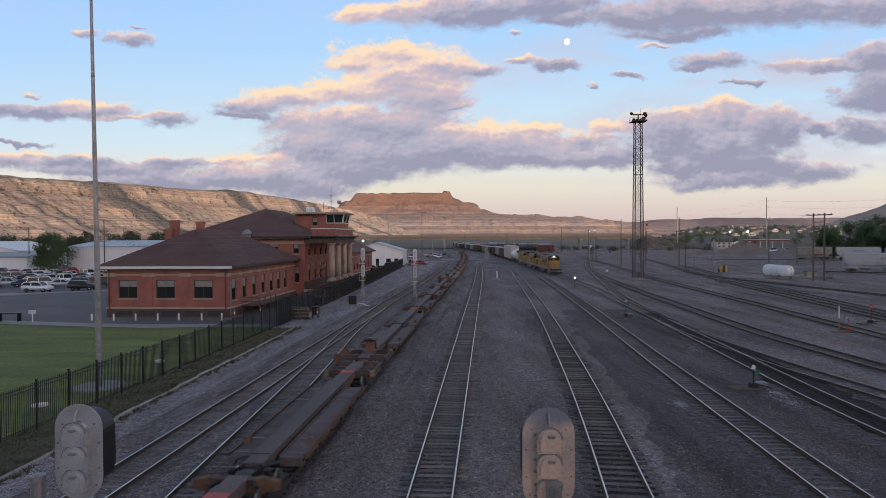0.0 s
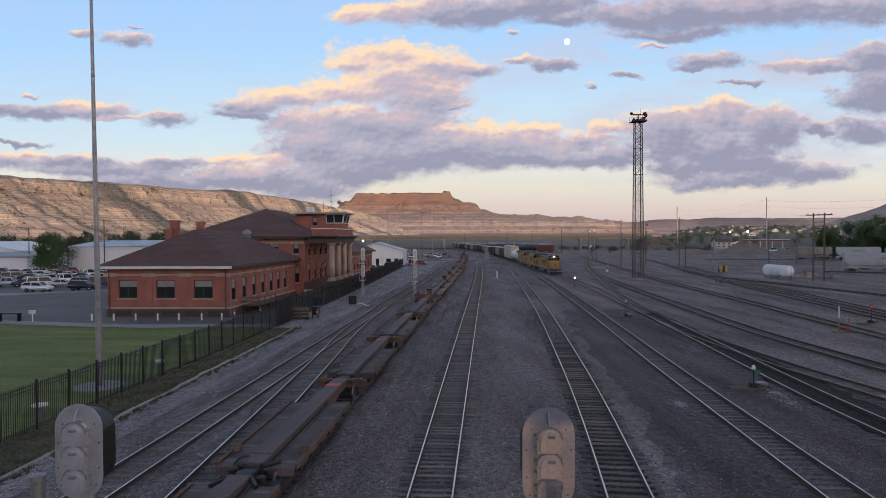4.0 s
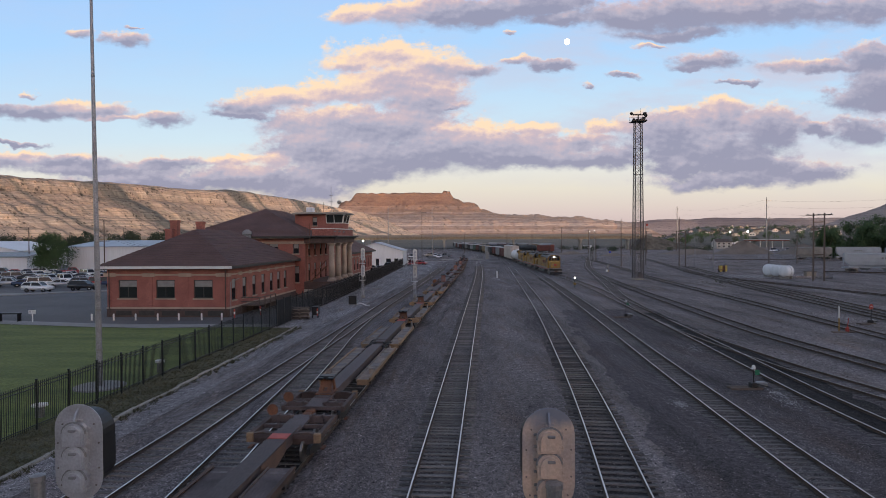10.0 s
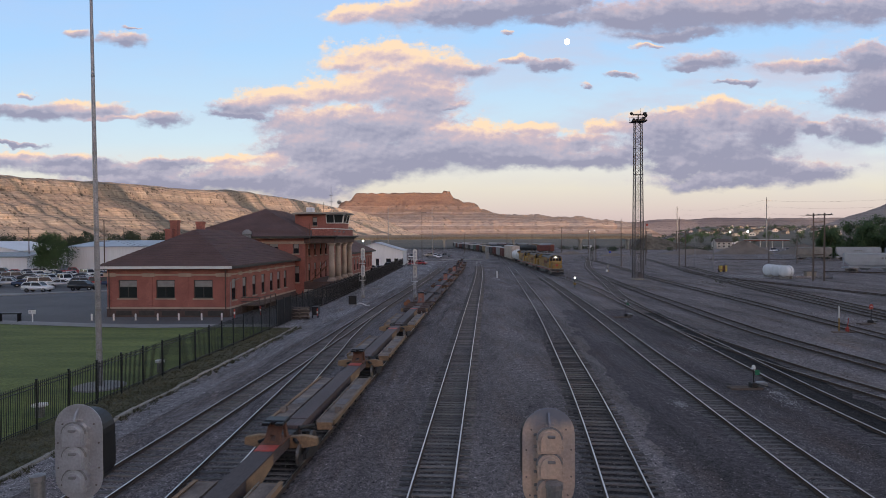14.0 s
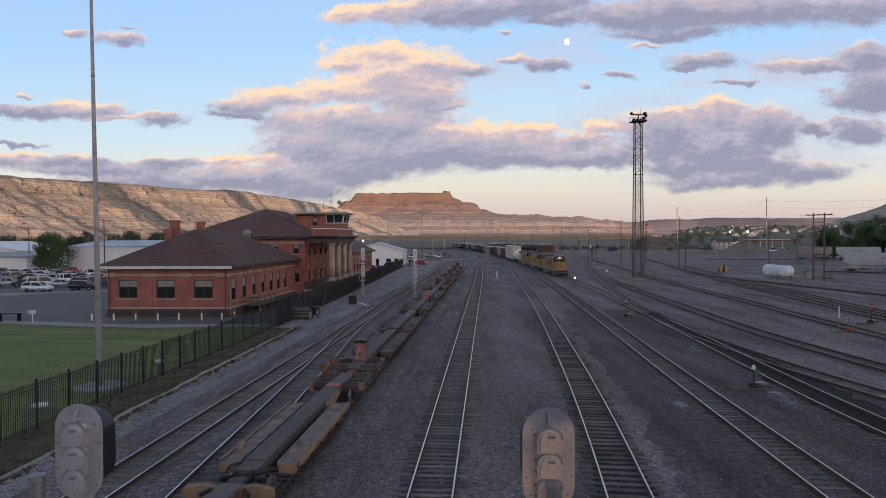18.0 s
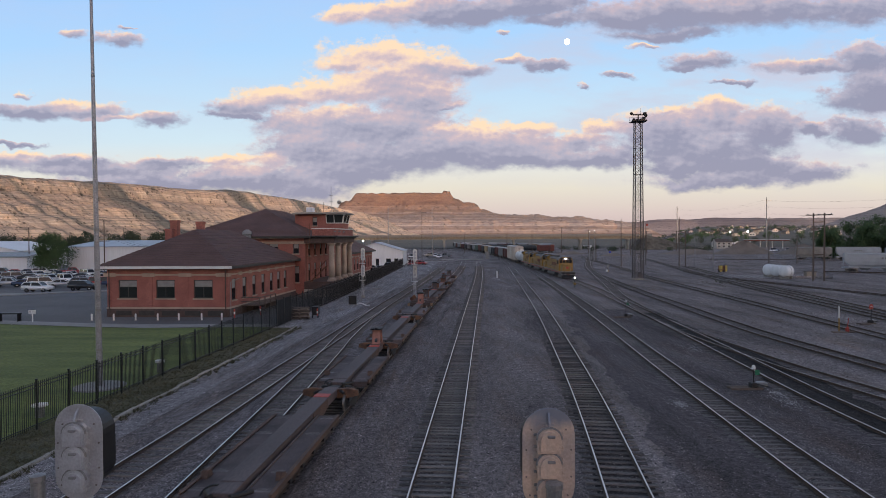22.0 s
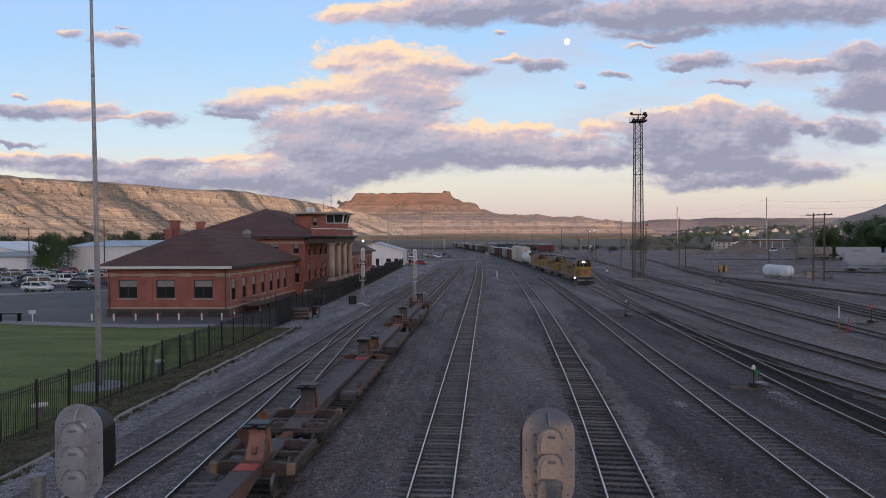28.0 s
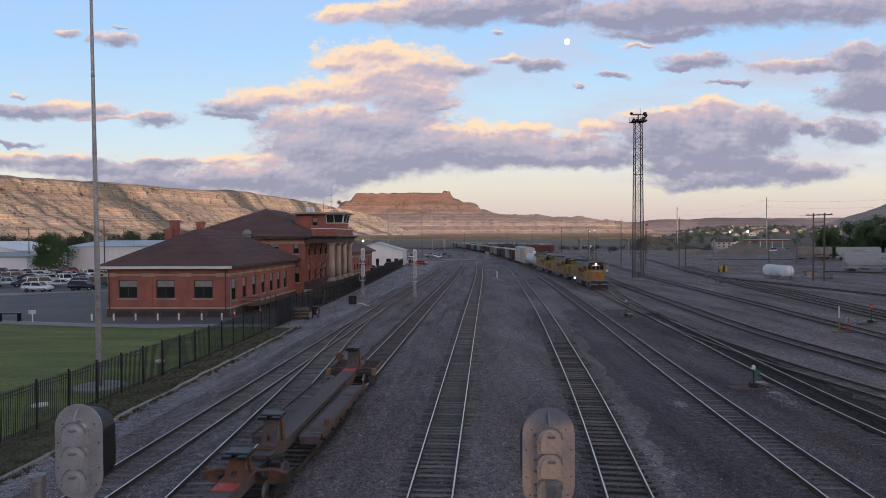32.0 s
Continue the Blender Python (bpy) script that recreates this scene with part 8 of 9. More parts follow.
tree(-101.0, 166, 10.0, 10.5, M["leafdark"], "round broadleaf tree beside the parking lot", 1, leaves=13000, leaf=0.4, low=0.12)
for i, (x, y, h, w) in enumerate(((151, 250, 9, 10), (156, 258, 11, 11), (164, 246, 12, 11), (172, 255, 13.5, 13), (181, 248, 14.5, 13), (190, 258, 15.5, 14), (201, 250, 14.5, 13), (172, 238, 10, 10), (182, 240, 11, 11), (192, 240, 11.5, 12), (205, 242, 13, 12), (170, 264, 14, 12), (180, 262, 15, 13), (198, 264, 15.5, 13), (212, 256, 15, 13), (176, 247, 12, 11))):
    tree(x, y, h * 1.1, w, M["leafdark"], "dense dark green broadleaf tree behind the hopper cars", 20 + i, leaves=6500, leaf=0.85, low=0.06)
rr = random.Random(77)
for i in range(18):
    x = -207 + i * 4.7 + rr.uniform(-3, 3)
    tree(x, 290 + rr.uniform(-14, 14), rr.uniform(9, 13), rr.uniform(8, 11), M["leafgrey"], "grey-green scrubby tree at the foot of the cliff", 50 + i, leaves=1600, leaf=0.8, low=0.08)


# ---- buildings round about ----
def shed(name, x0, x1, y0, y1, eave, ridge, wall, roof, label, axis="x", doors=(), rot=0.0):
    """A gabled metal building; the ridge runs along the axis."""
    cx, cy = (x0 + x1) / 2, (y0 + y1) / 2
    th = thing(name, Matrix.Translation((cx, cy, 0)) @ Matrix.Rotation(rot, 4, "Z"), label, "building")
    w, d = (x1 - x0) / 2, (y1 - y0) / 2
    if axis == "x":
        part("wall", prism(bmesh.new(), [(-d, 0), (d, 0), (d, eave), (0, ridge), (-d, eave)], -w, w, axis="x"), wall, th)
        o = 0.4
        for s in (-1, 1):
            part("roof", prism(bmesh.new(), [(s * (d + o), eave - 0.12), (0, ridge + 0.05), (0, ridge + 0.2), (s * (d + o), eave + 0.03)], -w - o, w + o, axis="x"), roof, th)
    else:
        part("wall", prism(bmesh.new(), [(-w, 0), (w, 0), (w, eave), (0, ridge), (-w, eave)], -d, d), wall, th)
        o = 0.4
        for s in (-1, 1):
            part("roof", prism(bmesh.new(), [(s * (w + o), eave - 0.12), (0, ridge + 0.05), (0, ridge + 0.2), (s * (w + o), eave + 0.03)], -d - o, d + o), roof, th)
    for a_, b_, z0, z1 in doors:
        part("window", boxed(a_, b_, -d - 0.05, -d - 0.005, z0, z1), M["glass"], th)
        fr = bmesh.new()
        for q in ((a_ - 0.12, a_, z0 - 0.12, z1 + 0.12), (b_, b_ + 0.12, z0 - 0.12, z1 + 0.12), (a_, b_, z0 - 0.12, z0), (a_, b_, z1, z1 + 0.12)):
            box(fr, q[0], q[1], -d - 0.08, -d - 0.005, q[2], q[3])
        part("window_frame", fr, M["white"], th)
    return th


M["bluemetal"] = mat("pale_blue_metal_roof", (0.4, 0.44, 0.5), (0.3, 0.33, 0.38), 0.1, 3.0, 0.5, grain=0.08, stretch=(3, 0.2, 1))
shed("warehouse", -101, -56, 172, 204, 7.0, 8.4, M["metalwhite"], M["bluemetal"], "long white metal warehouse with a pale blue roof", "x")
shed("warehouse", -160, -133, 200, 226, 5.5, 8.3, M["metalwhite"], M["metalwhite"], "white gabled metal building beyond the parking lot", "y", ((-6, -2, 0.1, 3.8),))
shed("storage_building", -148, -116, 178, 192, 4.2, 5.2, M["metalwhite"], M["galv"], "low white storage building behind the parked cars", "x", ((-9, -5, 0.1, 3.0), (2, 5, 0.1, 3.0)))
shed("workshop", -30.6, -12.9, 205, 226, 4.7, 7.3, M["metalwhite"], M["bluemetal"], "white metal workshop with a pale blue gabled roof", "y", ((0.2, 1.2, 0.05, 2.3), (3.5, 5.0, 1.0, 2.3), (6.1, 7.3, 1.0, 2.3)))


# ---- parked vehicles ----
def paint(name, c, rough=0.3):
    m = bpy.data.materials.new(name)
    m.use_nodes = True
    b = m.node_tree.nodes["Principled BSDF"]
    b.inputs["Base Color"].default_value = (*c, 1)
    b.inputs["Roughness"].default_value = rough
    b.inputs["Metallic"].default_value = 0.25
    b.inputs["Coat Weight"].default_value = 0.5
    return m


PAINT = {"white": paint("white_car_paint", (0.75, 0.75, 0.76)), "silver": paint("silver_car_paint", (0.45, 0.46, 0.48)), "black": paint("black_car_paint", (0.015, 0.016, 0.02)),
         "blue": paint("dark_blue_car_paint", (0.03, 0.05, 0.11)), "red": paint("dark_red_car_paint", (0.3, 0.03, 0.03)), "grey": paint("grey_car_paint", (0.15, 0.155, 0.165)), "tan": paint("tan_car_paint", (0.36, 0.3, 0.22))}
CAR_SHAPES = {
    "sedan": (4.6, [(-2.3, 0.3), (-2.28, 0.74), (-1.35, 0.95), (1.55, 1.03), (2.25, 1.0), (2.3, 0.4)], [(-1.3, 0.93), (-0.45, 1.44), (0.65, 1.46), (1.65, 1.02)]),
    "suv": (4.8, [(-2.4, 0.38), (-2.38, 0.95), (-1.3, 1.14), (2.3, 1.22), (2.4, 0.5)], [(-1.25, 1.12), (-0.5, 1.74), (1.85, 1.78), (2.32, 1.2)]),
    "pickup": (5.6, [(-2.8, 0.48), (-2.76, 0.98), (-1.45, 1.14), (0.9, 1.16), (2.75, 1.14), (2.8, 0.55)], [(-1.4, 1.12), (-0.8, 1.78), (0.55, 1.8), (0.85, 1.14)]),
    "van": (5.0, [(-2.5, 0.42), (-2.46, 0.95), (-1.9, 1.1), (2.4, 1.1), (2.5, 0.5)], [(-1.85, 1.08), (-1.1, 1.86), (2.2, 1.9), (2.4, 1.1)]),
}


def car(kind_, colour, x, y, turn, z=0.012, label=""):
    ln, body, cabin = CAR_SHAPES[kind_]
    words = {"sedan": "sedan", "suv": "sport utility car", "pickup": "pickup truck", "van": "passenger van"}[kind_]
    th = thing("parked_" + ("truck" if kind_ == "pickup" else "van" if kind_ == "van" else "car"), Matrix.Translation((x, y, z)) @ Matrix.Rotation(turn, 4, "Z"), label or ("parked %s %s on the asphalt lot" % (colour, words)), "car", "parked cars")
    pm = PAINT[colour]
    bm = prism(bmesh.new(), body, -0.9, 0.9, axis="y")
    bmesh.ops.bevel(bm, geom=list(bm.edges), offset=0.07, segments=2, affect="EDGES")
    part("body", bm, pm, th, smooth=True)
    rf = bmesh.new()
    lo = [(p, q) for p, q in cabin]
    a0, b0 = lo[1], lo[2]
    box(rf, a0[0] - 0.06, b0[0] + 0.06, -0.73, 0.73, a0[1] - 0.1, a0[1] + 0.03, bevel=0.04)
    part("roof", rf, pm, th)
    gl = bmesh.new()
    v = []
    for s, in_ in ((-1, 1), (1, 1)):
        for (p, q), w in zip(cabin, (0.84, 0.7, 0.7, 0.84)):
            v.append(gl.verts.new((p, s * w, q)))
    for q in ((0, 1, 2, 3), (7, 6, 5, 4), (0, 4, 5, 1), (1, 5, 6, 2), (2, 6, 7, 3)):
        gl.faces.new([v[i] for i in q])
    bmesh.ops.recalc_face_normals(gl, faces=gl.faces)
    part("glass", gl, M["carglass"], th)
    pil = bmesh.new()
    for s in (-1, 1):
        mid = (cabin[1][0] + cabin[2][0]) / 2
        for p0, p1 in ((cabin[0], cabin[1]), (cabin[3], cabin[2]), ((mid, cabin[0][1]), (mid, cabin[1][1]))):
            tube(pil, (p0[0], s * 0.845, p0[1]), (p1[0], s * 0.705, p1[1]), 0.065, seg=5)
    part("pillar", pil, pm, th)
    r = 0.36 if kind_ in ("pickup", "suv") else 0.32
    for wx in (-ln * 0.3, ln * 0.29):
        for s in (-1, 1):
            w = new("wheel")
            w.parent = th
            w.matrix_basis = Matrix.Translation((wx, s * 0.82, r))
            part("tyre", lathe(bmesh.new(), [(r * 0.55, -0.11), (r * 0.95, -0.11), (r, -0.06), (r, 0.06), (r * 0.95, 0.11), (r * 0.55, 0.11)], 16, axis="y"), M["tyre"], w)
            part("rim", lathe(bmesh.new(), [(r * 0.12, -0.125), (r * 0.58, -0.1), (r * 0.58, 0.1), (r * 0.12, 0.125)], 12, axis="y"), M["chrome"], w)
    hx = body[1][0]
    for s in (-1, 1):
        part("headlight", boxed(hx - 0.02, hx + 0.07, s * 0.62 - 0.16, s * 0.62 + 0.16, body[1][1] - 0.16, body[1][1] - 0.02, bevel=0.01), M["white"], th)
        tx = body[-1][0]
        part("tail_light", boxed(tx - 0.06, tx + 0.01, s * 0.68 - 0.12, s * 0.68 + 0.12, 0.66, 0.84, bevel=0.01), M["red"], th)
    part("bumper", boxed(hx - 0.06, hx + 0.08, -0.82, 0.82, 0.38, 0.52, bevel=0.02), M["chrome"] if kind_ == "pickup" else M["grey"], th)
    if kind_ == "pickup":
        part("cargo_bed", boxed(1.0, 2.7, -0.72, 0.72, 1.145, 1.172), M["black"], th)
    return th


rr = random.Random(9)
# first row, then the lot behind it
car("suv", "white", -69.0, 108.6, math.pi, label="white two-door sport utility truck parked at the lot's edge")
car("suv", "black", -62.9, 111.6, math.pi)
car("sedan", "silver", -54.5, 114.5, 2.6)
car("sedan", "black", -51.8, 104.0, 0.3)
LOT = ("red", "grey", "blue", "blue", "silver", "white", "white", "black", "blue", "white", "silver", "silver", "black", "white")
for row, (x0, x1, y) in enumerate(((-93, -56, 120.5), (-100, -58, 131), (-108, -62, 141), (-118, -66, 152), (-126, -72, 162))):
    x = x0
    while x < x1:
        k = rr.choice(("sedan", "sedan", "suv", "pickup", "sedan", "van"))
        c = rr.choice(LOT)
        if row == 0 and x == x0:
            k, c = "pickup", "red"
        car(k, c, x, y + rr.uniform(-0.8, 0.8), (math.pi * 0.78 if row % 2 else math.pi * 1.12) + rr.uniform(-0.1, 0.1))
        x += rr.uniform(3.1, 4.3)
for k, c, x, y in (("sedan", "black", -17.8, 160), ("suv", "grey", -18.8, 168), ("sedan", "blue", -16.6, 172), ("sedan", "silver", -20.0, 176), ("suv", "black", -16.0, 184), ("pickup", "black", -14.6, 192),
                   ("sedan", "red", -10.2, 205), ("sedan", "red", -7.5, 210), ("suv", "white", -9.5, 214), ("pickup", "white", -1.6, 275), ("suv", "white", -3.5, 290), ("pickup", "tan", -6.0, 300), ("pickup", "grey", 1.0, 292), ("van", "white", -14.0, 280)):
    car(k, c, x, y, rr.uniform(-0.4, 0.4) + rr.choice((0.2, 1.4, 2.9)))
for i in range(9):
    car(rr.choice(("sedan", "suv", "pickup")), rr.choice(("white", "silver", "grey", "blue")), 190 + i * 4.5 + rr.uniform(-1, 1), 372 + rr.uniform(-9, 9), rr.uniform(0, 3))


# ---- weeds ----
def tufts(name, label, count, place, tall, material, seed):
    """Many thin blades of grass and weed in small clumps."""
    rr_ = random.Random(seed)
    verts, faces = [], []
    for k in range(count):
        cx, cy = place(rr_)
        n_ = rr_.randint(4, 9)
        h_ = tall * rr_.uniform(0.4, 1.2)
        for q in range(n_):
            a_ = rr_.uniform(0, 6.28)
            x, y = cx + rr_.gauss(0, 0.06), cy + rr_.gauss(0, 0.06)
            w = 0.02 + 0.02 * rr_.random()
            b = len(verts)
            verts += [(x - w * math.cos(a_), y - w * math.sin(a_), 0.0), (x + w * math.cos(a_), y + w * math.sin(a_), 0.0), (x + rr_.gauss(0, 0.1), y + rr_.gauss(0, 0.1), h_ * rr_.uniform(0.6, 1.0))]
            faces.append((b, b + 1, b + 2))
    me_ = bpy.data.meshes.new(name)
    me_.from_pydata(verts, [], faces)
    me_.materials.append(material)
    return tagged(new(name, me_), label, "weeds", kind="stuff")


def on_verge(r_):
    y = 12 + 51 * r_.random() ** 1.4
    return fence_x(y) - 0.3 + (kerb_x(y) - fence_x(y) + 0.4) * r_.random(), y


M["straw"] = mat("dry_straw_weed", (0.15, 0.132, 0.085), (0.075, 0.08, 0.042), 0.7, 8.0, 0.9)
tufts("verge_weeds", "tufts of rough weed and dry grass along the fence", 5200, on_verge, 0.15, M["straw"], 71)
tufts("kerb_weeds", "green weeds growing along the broken kerb", 700, lambda r_: (lambda y: (kerb_x(y) + r_.gauss(0.1, 0.25), y))(12 + 52 * r_.random()), 0.2, M["weeds"], 72)
tufts("yard_weeds", "sparse green weeds between the far sidings", 110, lambda r_: (54 + r_.gauss(0, 2.4), 122 + r_.gauss(0, 4.0)), 0.22, M["weeds"], 73)


# ---- poles and wires ----
def pole(x, y, h, label, material="wood", arms=((0.4, 2.2),), r=0.16, lamp=False, top=None, name="utility_pole"):
    th = thing(name, Matrix.Translation((x, y, 0)), label, "pole", "poles of the yard")
    part("mast", tubed((0, 0, -0.1), (0, 0, h), r, r * 0.65, 10), M[material], th)
    for drop, w in arms:
        part("crossarm", boxed(-w / 2, w / 2, -0.07, 0.07, h - drop - 0.07, h - drop + 0.07), M[material], th)
        for k in (-0.46, -0.2, 0.2, 0.46):
            part("insulator", lathe(bmesh.new(), [(0.04, 0), (0.06, 0.05), (0.05, 0.16), (0.02, 0.18)], 8, (k * w, 0, h - drop + 0.07)), M["blind"], th)
    if lamp:
        part("lamp_arm", tubed((0, 0, h - 0.1), (1.6, -0.3, h + 0.25), 0.05), M["galv"], th)
        part("lamp_head", boxed(1.3, 2.1, -0.5, -0.15, h + 0.17, h + 0.33, bevel=0.05), M["galv"], th)
    if top:
        part("flag", boxed(0.05, 0.75, -0.04, 0.04, h - 0.9, h - 0.2, bevel=0.03), M[top], th)
    return th


hf = thing("h_frame_pole", Matrix.Translation((74.0, 125.7, 0)) @ Matrix.Rotation(-0.9, 4, "Z"), "weathered wooden H-frame power pole by the tanks", "pole")
for x in (-1.0, 1.0):
    part("mast", tubed((x, 0, -0.1), (x, 0, 13.4), 0.19, 0.13, 10), M["wood"], hf)
for z, w in ((13.0, 4.8), (11.6, 2.2), (5.2, 2.2)):
    part("crossarm", boxed(-w / 2, w / 2, -0.09, 0.09, z - 0.09, z + 0.09), M["wood"], hf)
for x in (-2.2, -1.1, 0, 1.1, 2.2):
    part("insulator", lathe(bmesh.new(), [(0.05, 0), (0.08, 0.06), (0.06, 0.2), (0.02, 0.24)], 8, (x, 0, 13.09)), M["blind"], hf)

pole(69.9, 189.0, 14.6, "weathered wooden pole among the sidings", arms=())
pole(53.0, 190.0, 14.2, "weathered wooden pole behind the light tower", arms=())
pole(71.7, 188.8, 10.5, "short weathered wooden pole", arms=())
pole(70.4, 178.4, 8.6, "pale painted steel lamp post", "galv", (), 0.11)
pole(69.2, 163.4, 8.2, "pale painted steel lamp post", "galv", (), 0.11, lamp=True)
pole(64.5, 203.0, 13.2, "wooden pole with a red wind flag", top="red", arms=())
pole(97.0, 190.0, 14.5, "weathered wooden power pole", arms=((0.5, 1.6),))
pole(112.0, 202.0, 10.5, "weathered wooden power pole", arms=())
pole(234.0, 462.0, 37.0, "tall pale steel transmission pole", "galv", ((2.5, 8.0), (7.0, 7.0), (12.0, 7.0)), 0.5)
pole(220.0, 600.0, 37.0, "tall pale steel transmission pole", "galv", ((2.5, 8.0), (7.0, 7.0), (12.0, 7.0)), 0.5)
pole(-78.5, 148.0, 13.5, "dark wooden power pole beside the warehouse", arms=((0.3, 3.4), (2.6, 2.4), (5.0, 2.4)))
pole(-118.0, 182.0, 12.5, "brown wooden power pole at the parking lot", arms=((0.5, 2.2),))
pole(-100.0, 240.0, 15.5, "wooden power pole behind the station", arms=((0.4, 3.2), (1.6, 2.6)))
pole(-58.0, 240.0, 15.0, "wooden power pole behind the station", arms=((0.4, 3.2), (1.8, 2.6)))
pole(-135.0, 270.0, 14.0, "wooden power pole near the cliff", arms=((0.4, 2.6),))
pole(-20.2, 236.0, 20.5, "tall steel lamp post by the workshop", "galv", (), 0.17, lamp=True, name="lamp_post")
pole(-8.6, 262.0, 20.0, "wooden pole with crossarms beyond the workshop", arms=((0.8, 4.0),))
pole(-4.5, 268.0, 21.5, "tall steel lamp post with double head", "galv", (), 0.17, lamp=True, name="lamp_post")
pole(57.5, 240.0, 11.0, "lit yard lamp post", "wood", (), 0.16)
for x, y, h in ((-34, 330, 13), (12, 360, 12), (46, 330, 12.5), (64, 345, 14.5), (82, 360, 13), (92, 330, 11), (110, 345, 12), (128, 350, 12), (150, 330, 11), (40, 400, 11), (88, 300, 9)):
    pole(x, y, h, "far wooden yard pole", arms=((0.4, 2.0),), r=0.18)


def wire(name, a_, b_, sag, r=0.025):
    bm = bmesh.new()
    a_, b_ = Vector(a_), Vector(b_)
    prev = None
    for k in range(19):
        t = k / 18
        p = a_.lerp(b_, t) - Vector((0, 0, sag * 4 * t * (1 - t)))
        if prev is not None:
            tube(bm, prev, p, r, seg=4, caps=False)
        prev = p
    return solid(name, bm, M["black"], "sagging overhead power wire", "wire", kind="stuff")


for dz in (34.5, 30.0, 25.0):
    for dx in (-3.5, 3.5):
        wire("power_wire", (234 + dx, 462, dz), (220 + dx, 600, dz), 4.0, 0.02)
        wire("power_wire", (234 + dx, 462, dz), (330 + dx, 330, dz + 4), 5.0, 0.02)
for k in (-1.4, 0.0, 1.4):
    wire("power_wire", (-78.5 + k, 148, 13.3), (-100 + k, 240, 15.2), 1.2)
    wire("power_wire", (-78.5 + k, 148, 10.9), (-60 + k, 132, 7.2), 0.8)
    wire("power_wire", (-100 + k, 240, 15.2), (-58 + k, 240, 14.7), 1.2)
    wire("power_wire", (74 + k * 1.4, 125.7, 13.2), (97 + k, 190, 14.1), 1.3)

# ---- fuel tanks and the odds and ends by them ----
for x, y, r in ((71.0, 132.0, 1.2), (70.9, 135.1, 1.2), (70.8, 138.2, 1.2)):
    th = thing("fuel_tank", Matrix.Translation((x, y, 0)) @ Matrix.Rotation(radians(-62), 4, "Z"), "short white steel fuel tank on concrete cradles", "tank", "white fuel tanks")
    part("shell", lathe(bmesh.new(), [(0.1, -1.25), (r * 0.55, -1.2), (r * 0.85, -1.08), (r, -0.85), (r, 0.85), (r * 0.85, 1.08), (r * 0.55, 1.2), (0.1, 1.25)], 26, (0, 0, 1.6), axis="y"), M["metalwhite"], th, smooth=True)
    for yy in (-0.65, 0.65):
        part("cradle", boxed(-1.0, 1.0, yy - 0.15, yy + 0.15, 0, 0.62), M["concrete"], th)
    part("band", lathe(bmesh.new(), [(r + 0.02, -0.05), (r + 0.02, 0.05)], 26, (0, 0, 1.6), axis="y"), M["galv"], th)
    for yy in (-0.5, 0.4):
        part("hatch", lathe(bmesh.new(), [(0.16, 1.6 + r), (0.16, 1.82 + r), (0.08, 1.86 + r)], 12, (0, yy, 0)), M["galv"], th)
pit = thing("containment_slab", Matrix.Translation((74.5, 136.5, 0)) @ Matrix.Rotation(radians(-8), 4, "Z"), "low concrete slab and kerb round the tanks", "slab")
part("slab", boxed(-13, 7, -3, 8, 0, 0.12, bevel=0.03), M["service"], pit)
part("edge", boxed(-5, 7, -3.0, -2.8, 0.12, 0.45), M["service"], pit)
blk = thing("concrete_block", Matrix.Translation((77.4, 134.6, 0.2)), "rough tan concrete block beside the tanks", "block")
part("block", boxed(-1.0, 1.0, -0.6, 0.6, 0, 1.1, bevel=0.06), M["tanwall"], blk)
part("lid", boxed(-1.1, 1.1, -0.7, 0.7, 1.1, 1.2), M["wood"], blk)
M["drum"] = mat("yellow_drum_paint", (0.55, 0.42, 0.1), (0.34, 0.25, 0.07), 1.5, 15.0, 0.6)
for i, (x, c) in enumerate(((70.6, "yellow"), (71.5, "rust"), (72.2, "yellow"))):
    th = thing("steel_drum", Matrix.Translation((x - 0.6, 161 + 0.4 * i, 0)), "steel drum standing by the lamp post", "drum", "drums")
    part("drum", lathe(bmesh.new(), [(0.42, 0), (0.44, 0.5), (0.42, 0.52), (0.42, 1.0), (0.44, 1.02), (0.42, 1.45), (0.38, 1.5)], 16), (M["drum"] if c == "yellow" else M[c]), th)
    part("lid", lathe(bmesh.new(), [(0.36, 1.5), (0.36, 1.54)], 16), M["steel"], th)
ht = thing("hand_truck", Matrix.Translation((68.8, 158.0, 0)), "rusty frame trolley near the tanks", "trolley")
part("frame", boxed(-0.7, 0.7, -0.4, 0.4, 0.5, 0.7), M["rust"], ht)
for x in (-0.6, 0.6):
    part("upright", tubed((x, 0, 0.5), (x, 0, 1.6), 0.06), M["rust"], ht)
    part("wheel", lathe(bmesh.new(), [(0.35, -0.06), (0.35, 0.06)], 14, (x, -0.2, 0.35), axis="x"), M["steel"], ht)


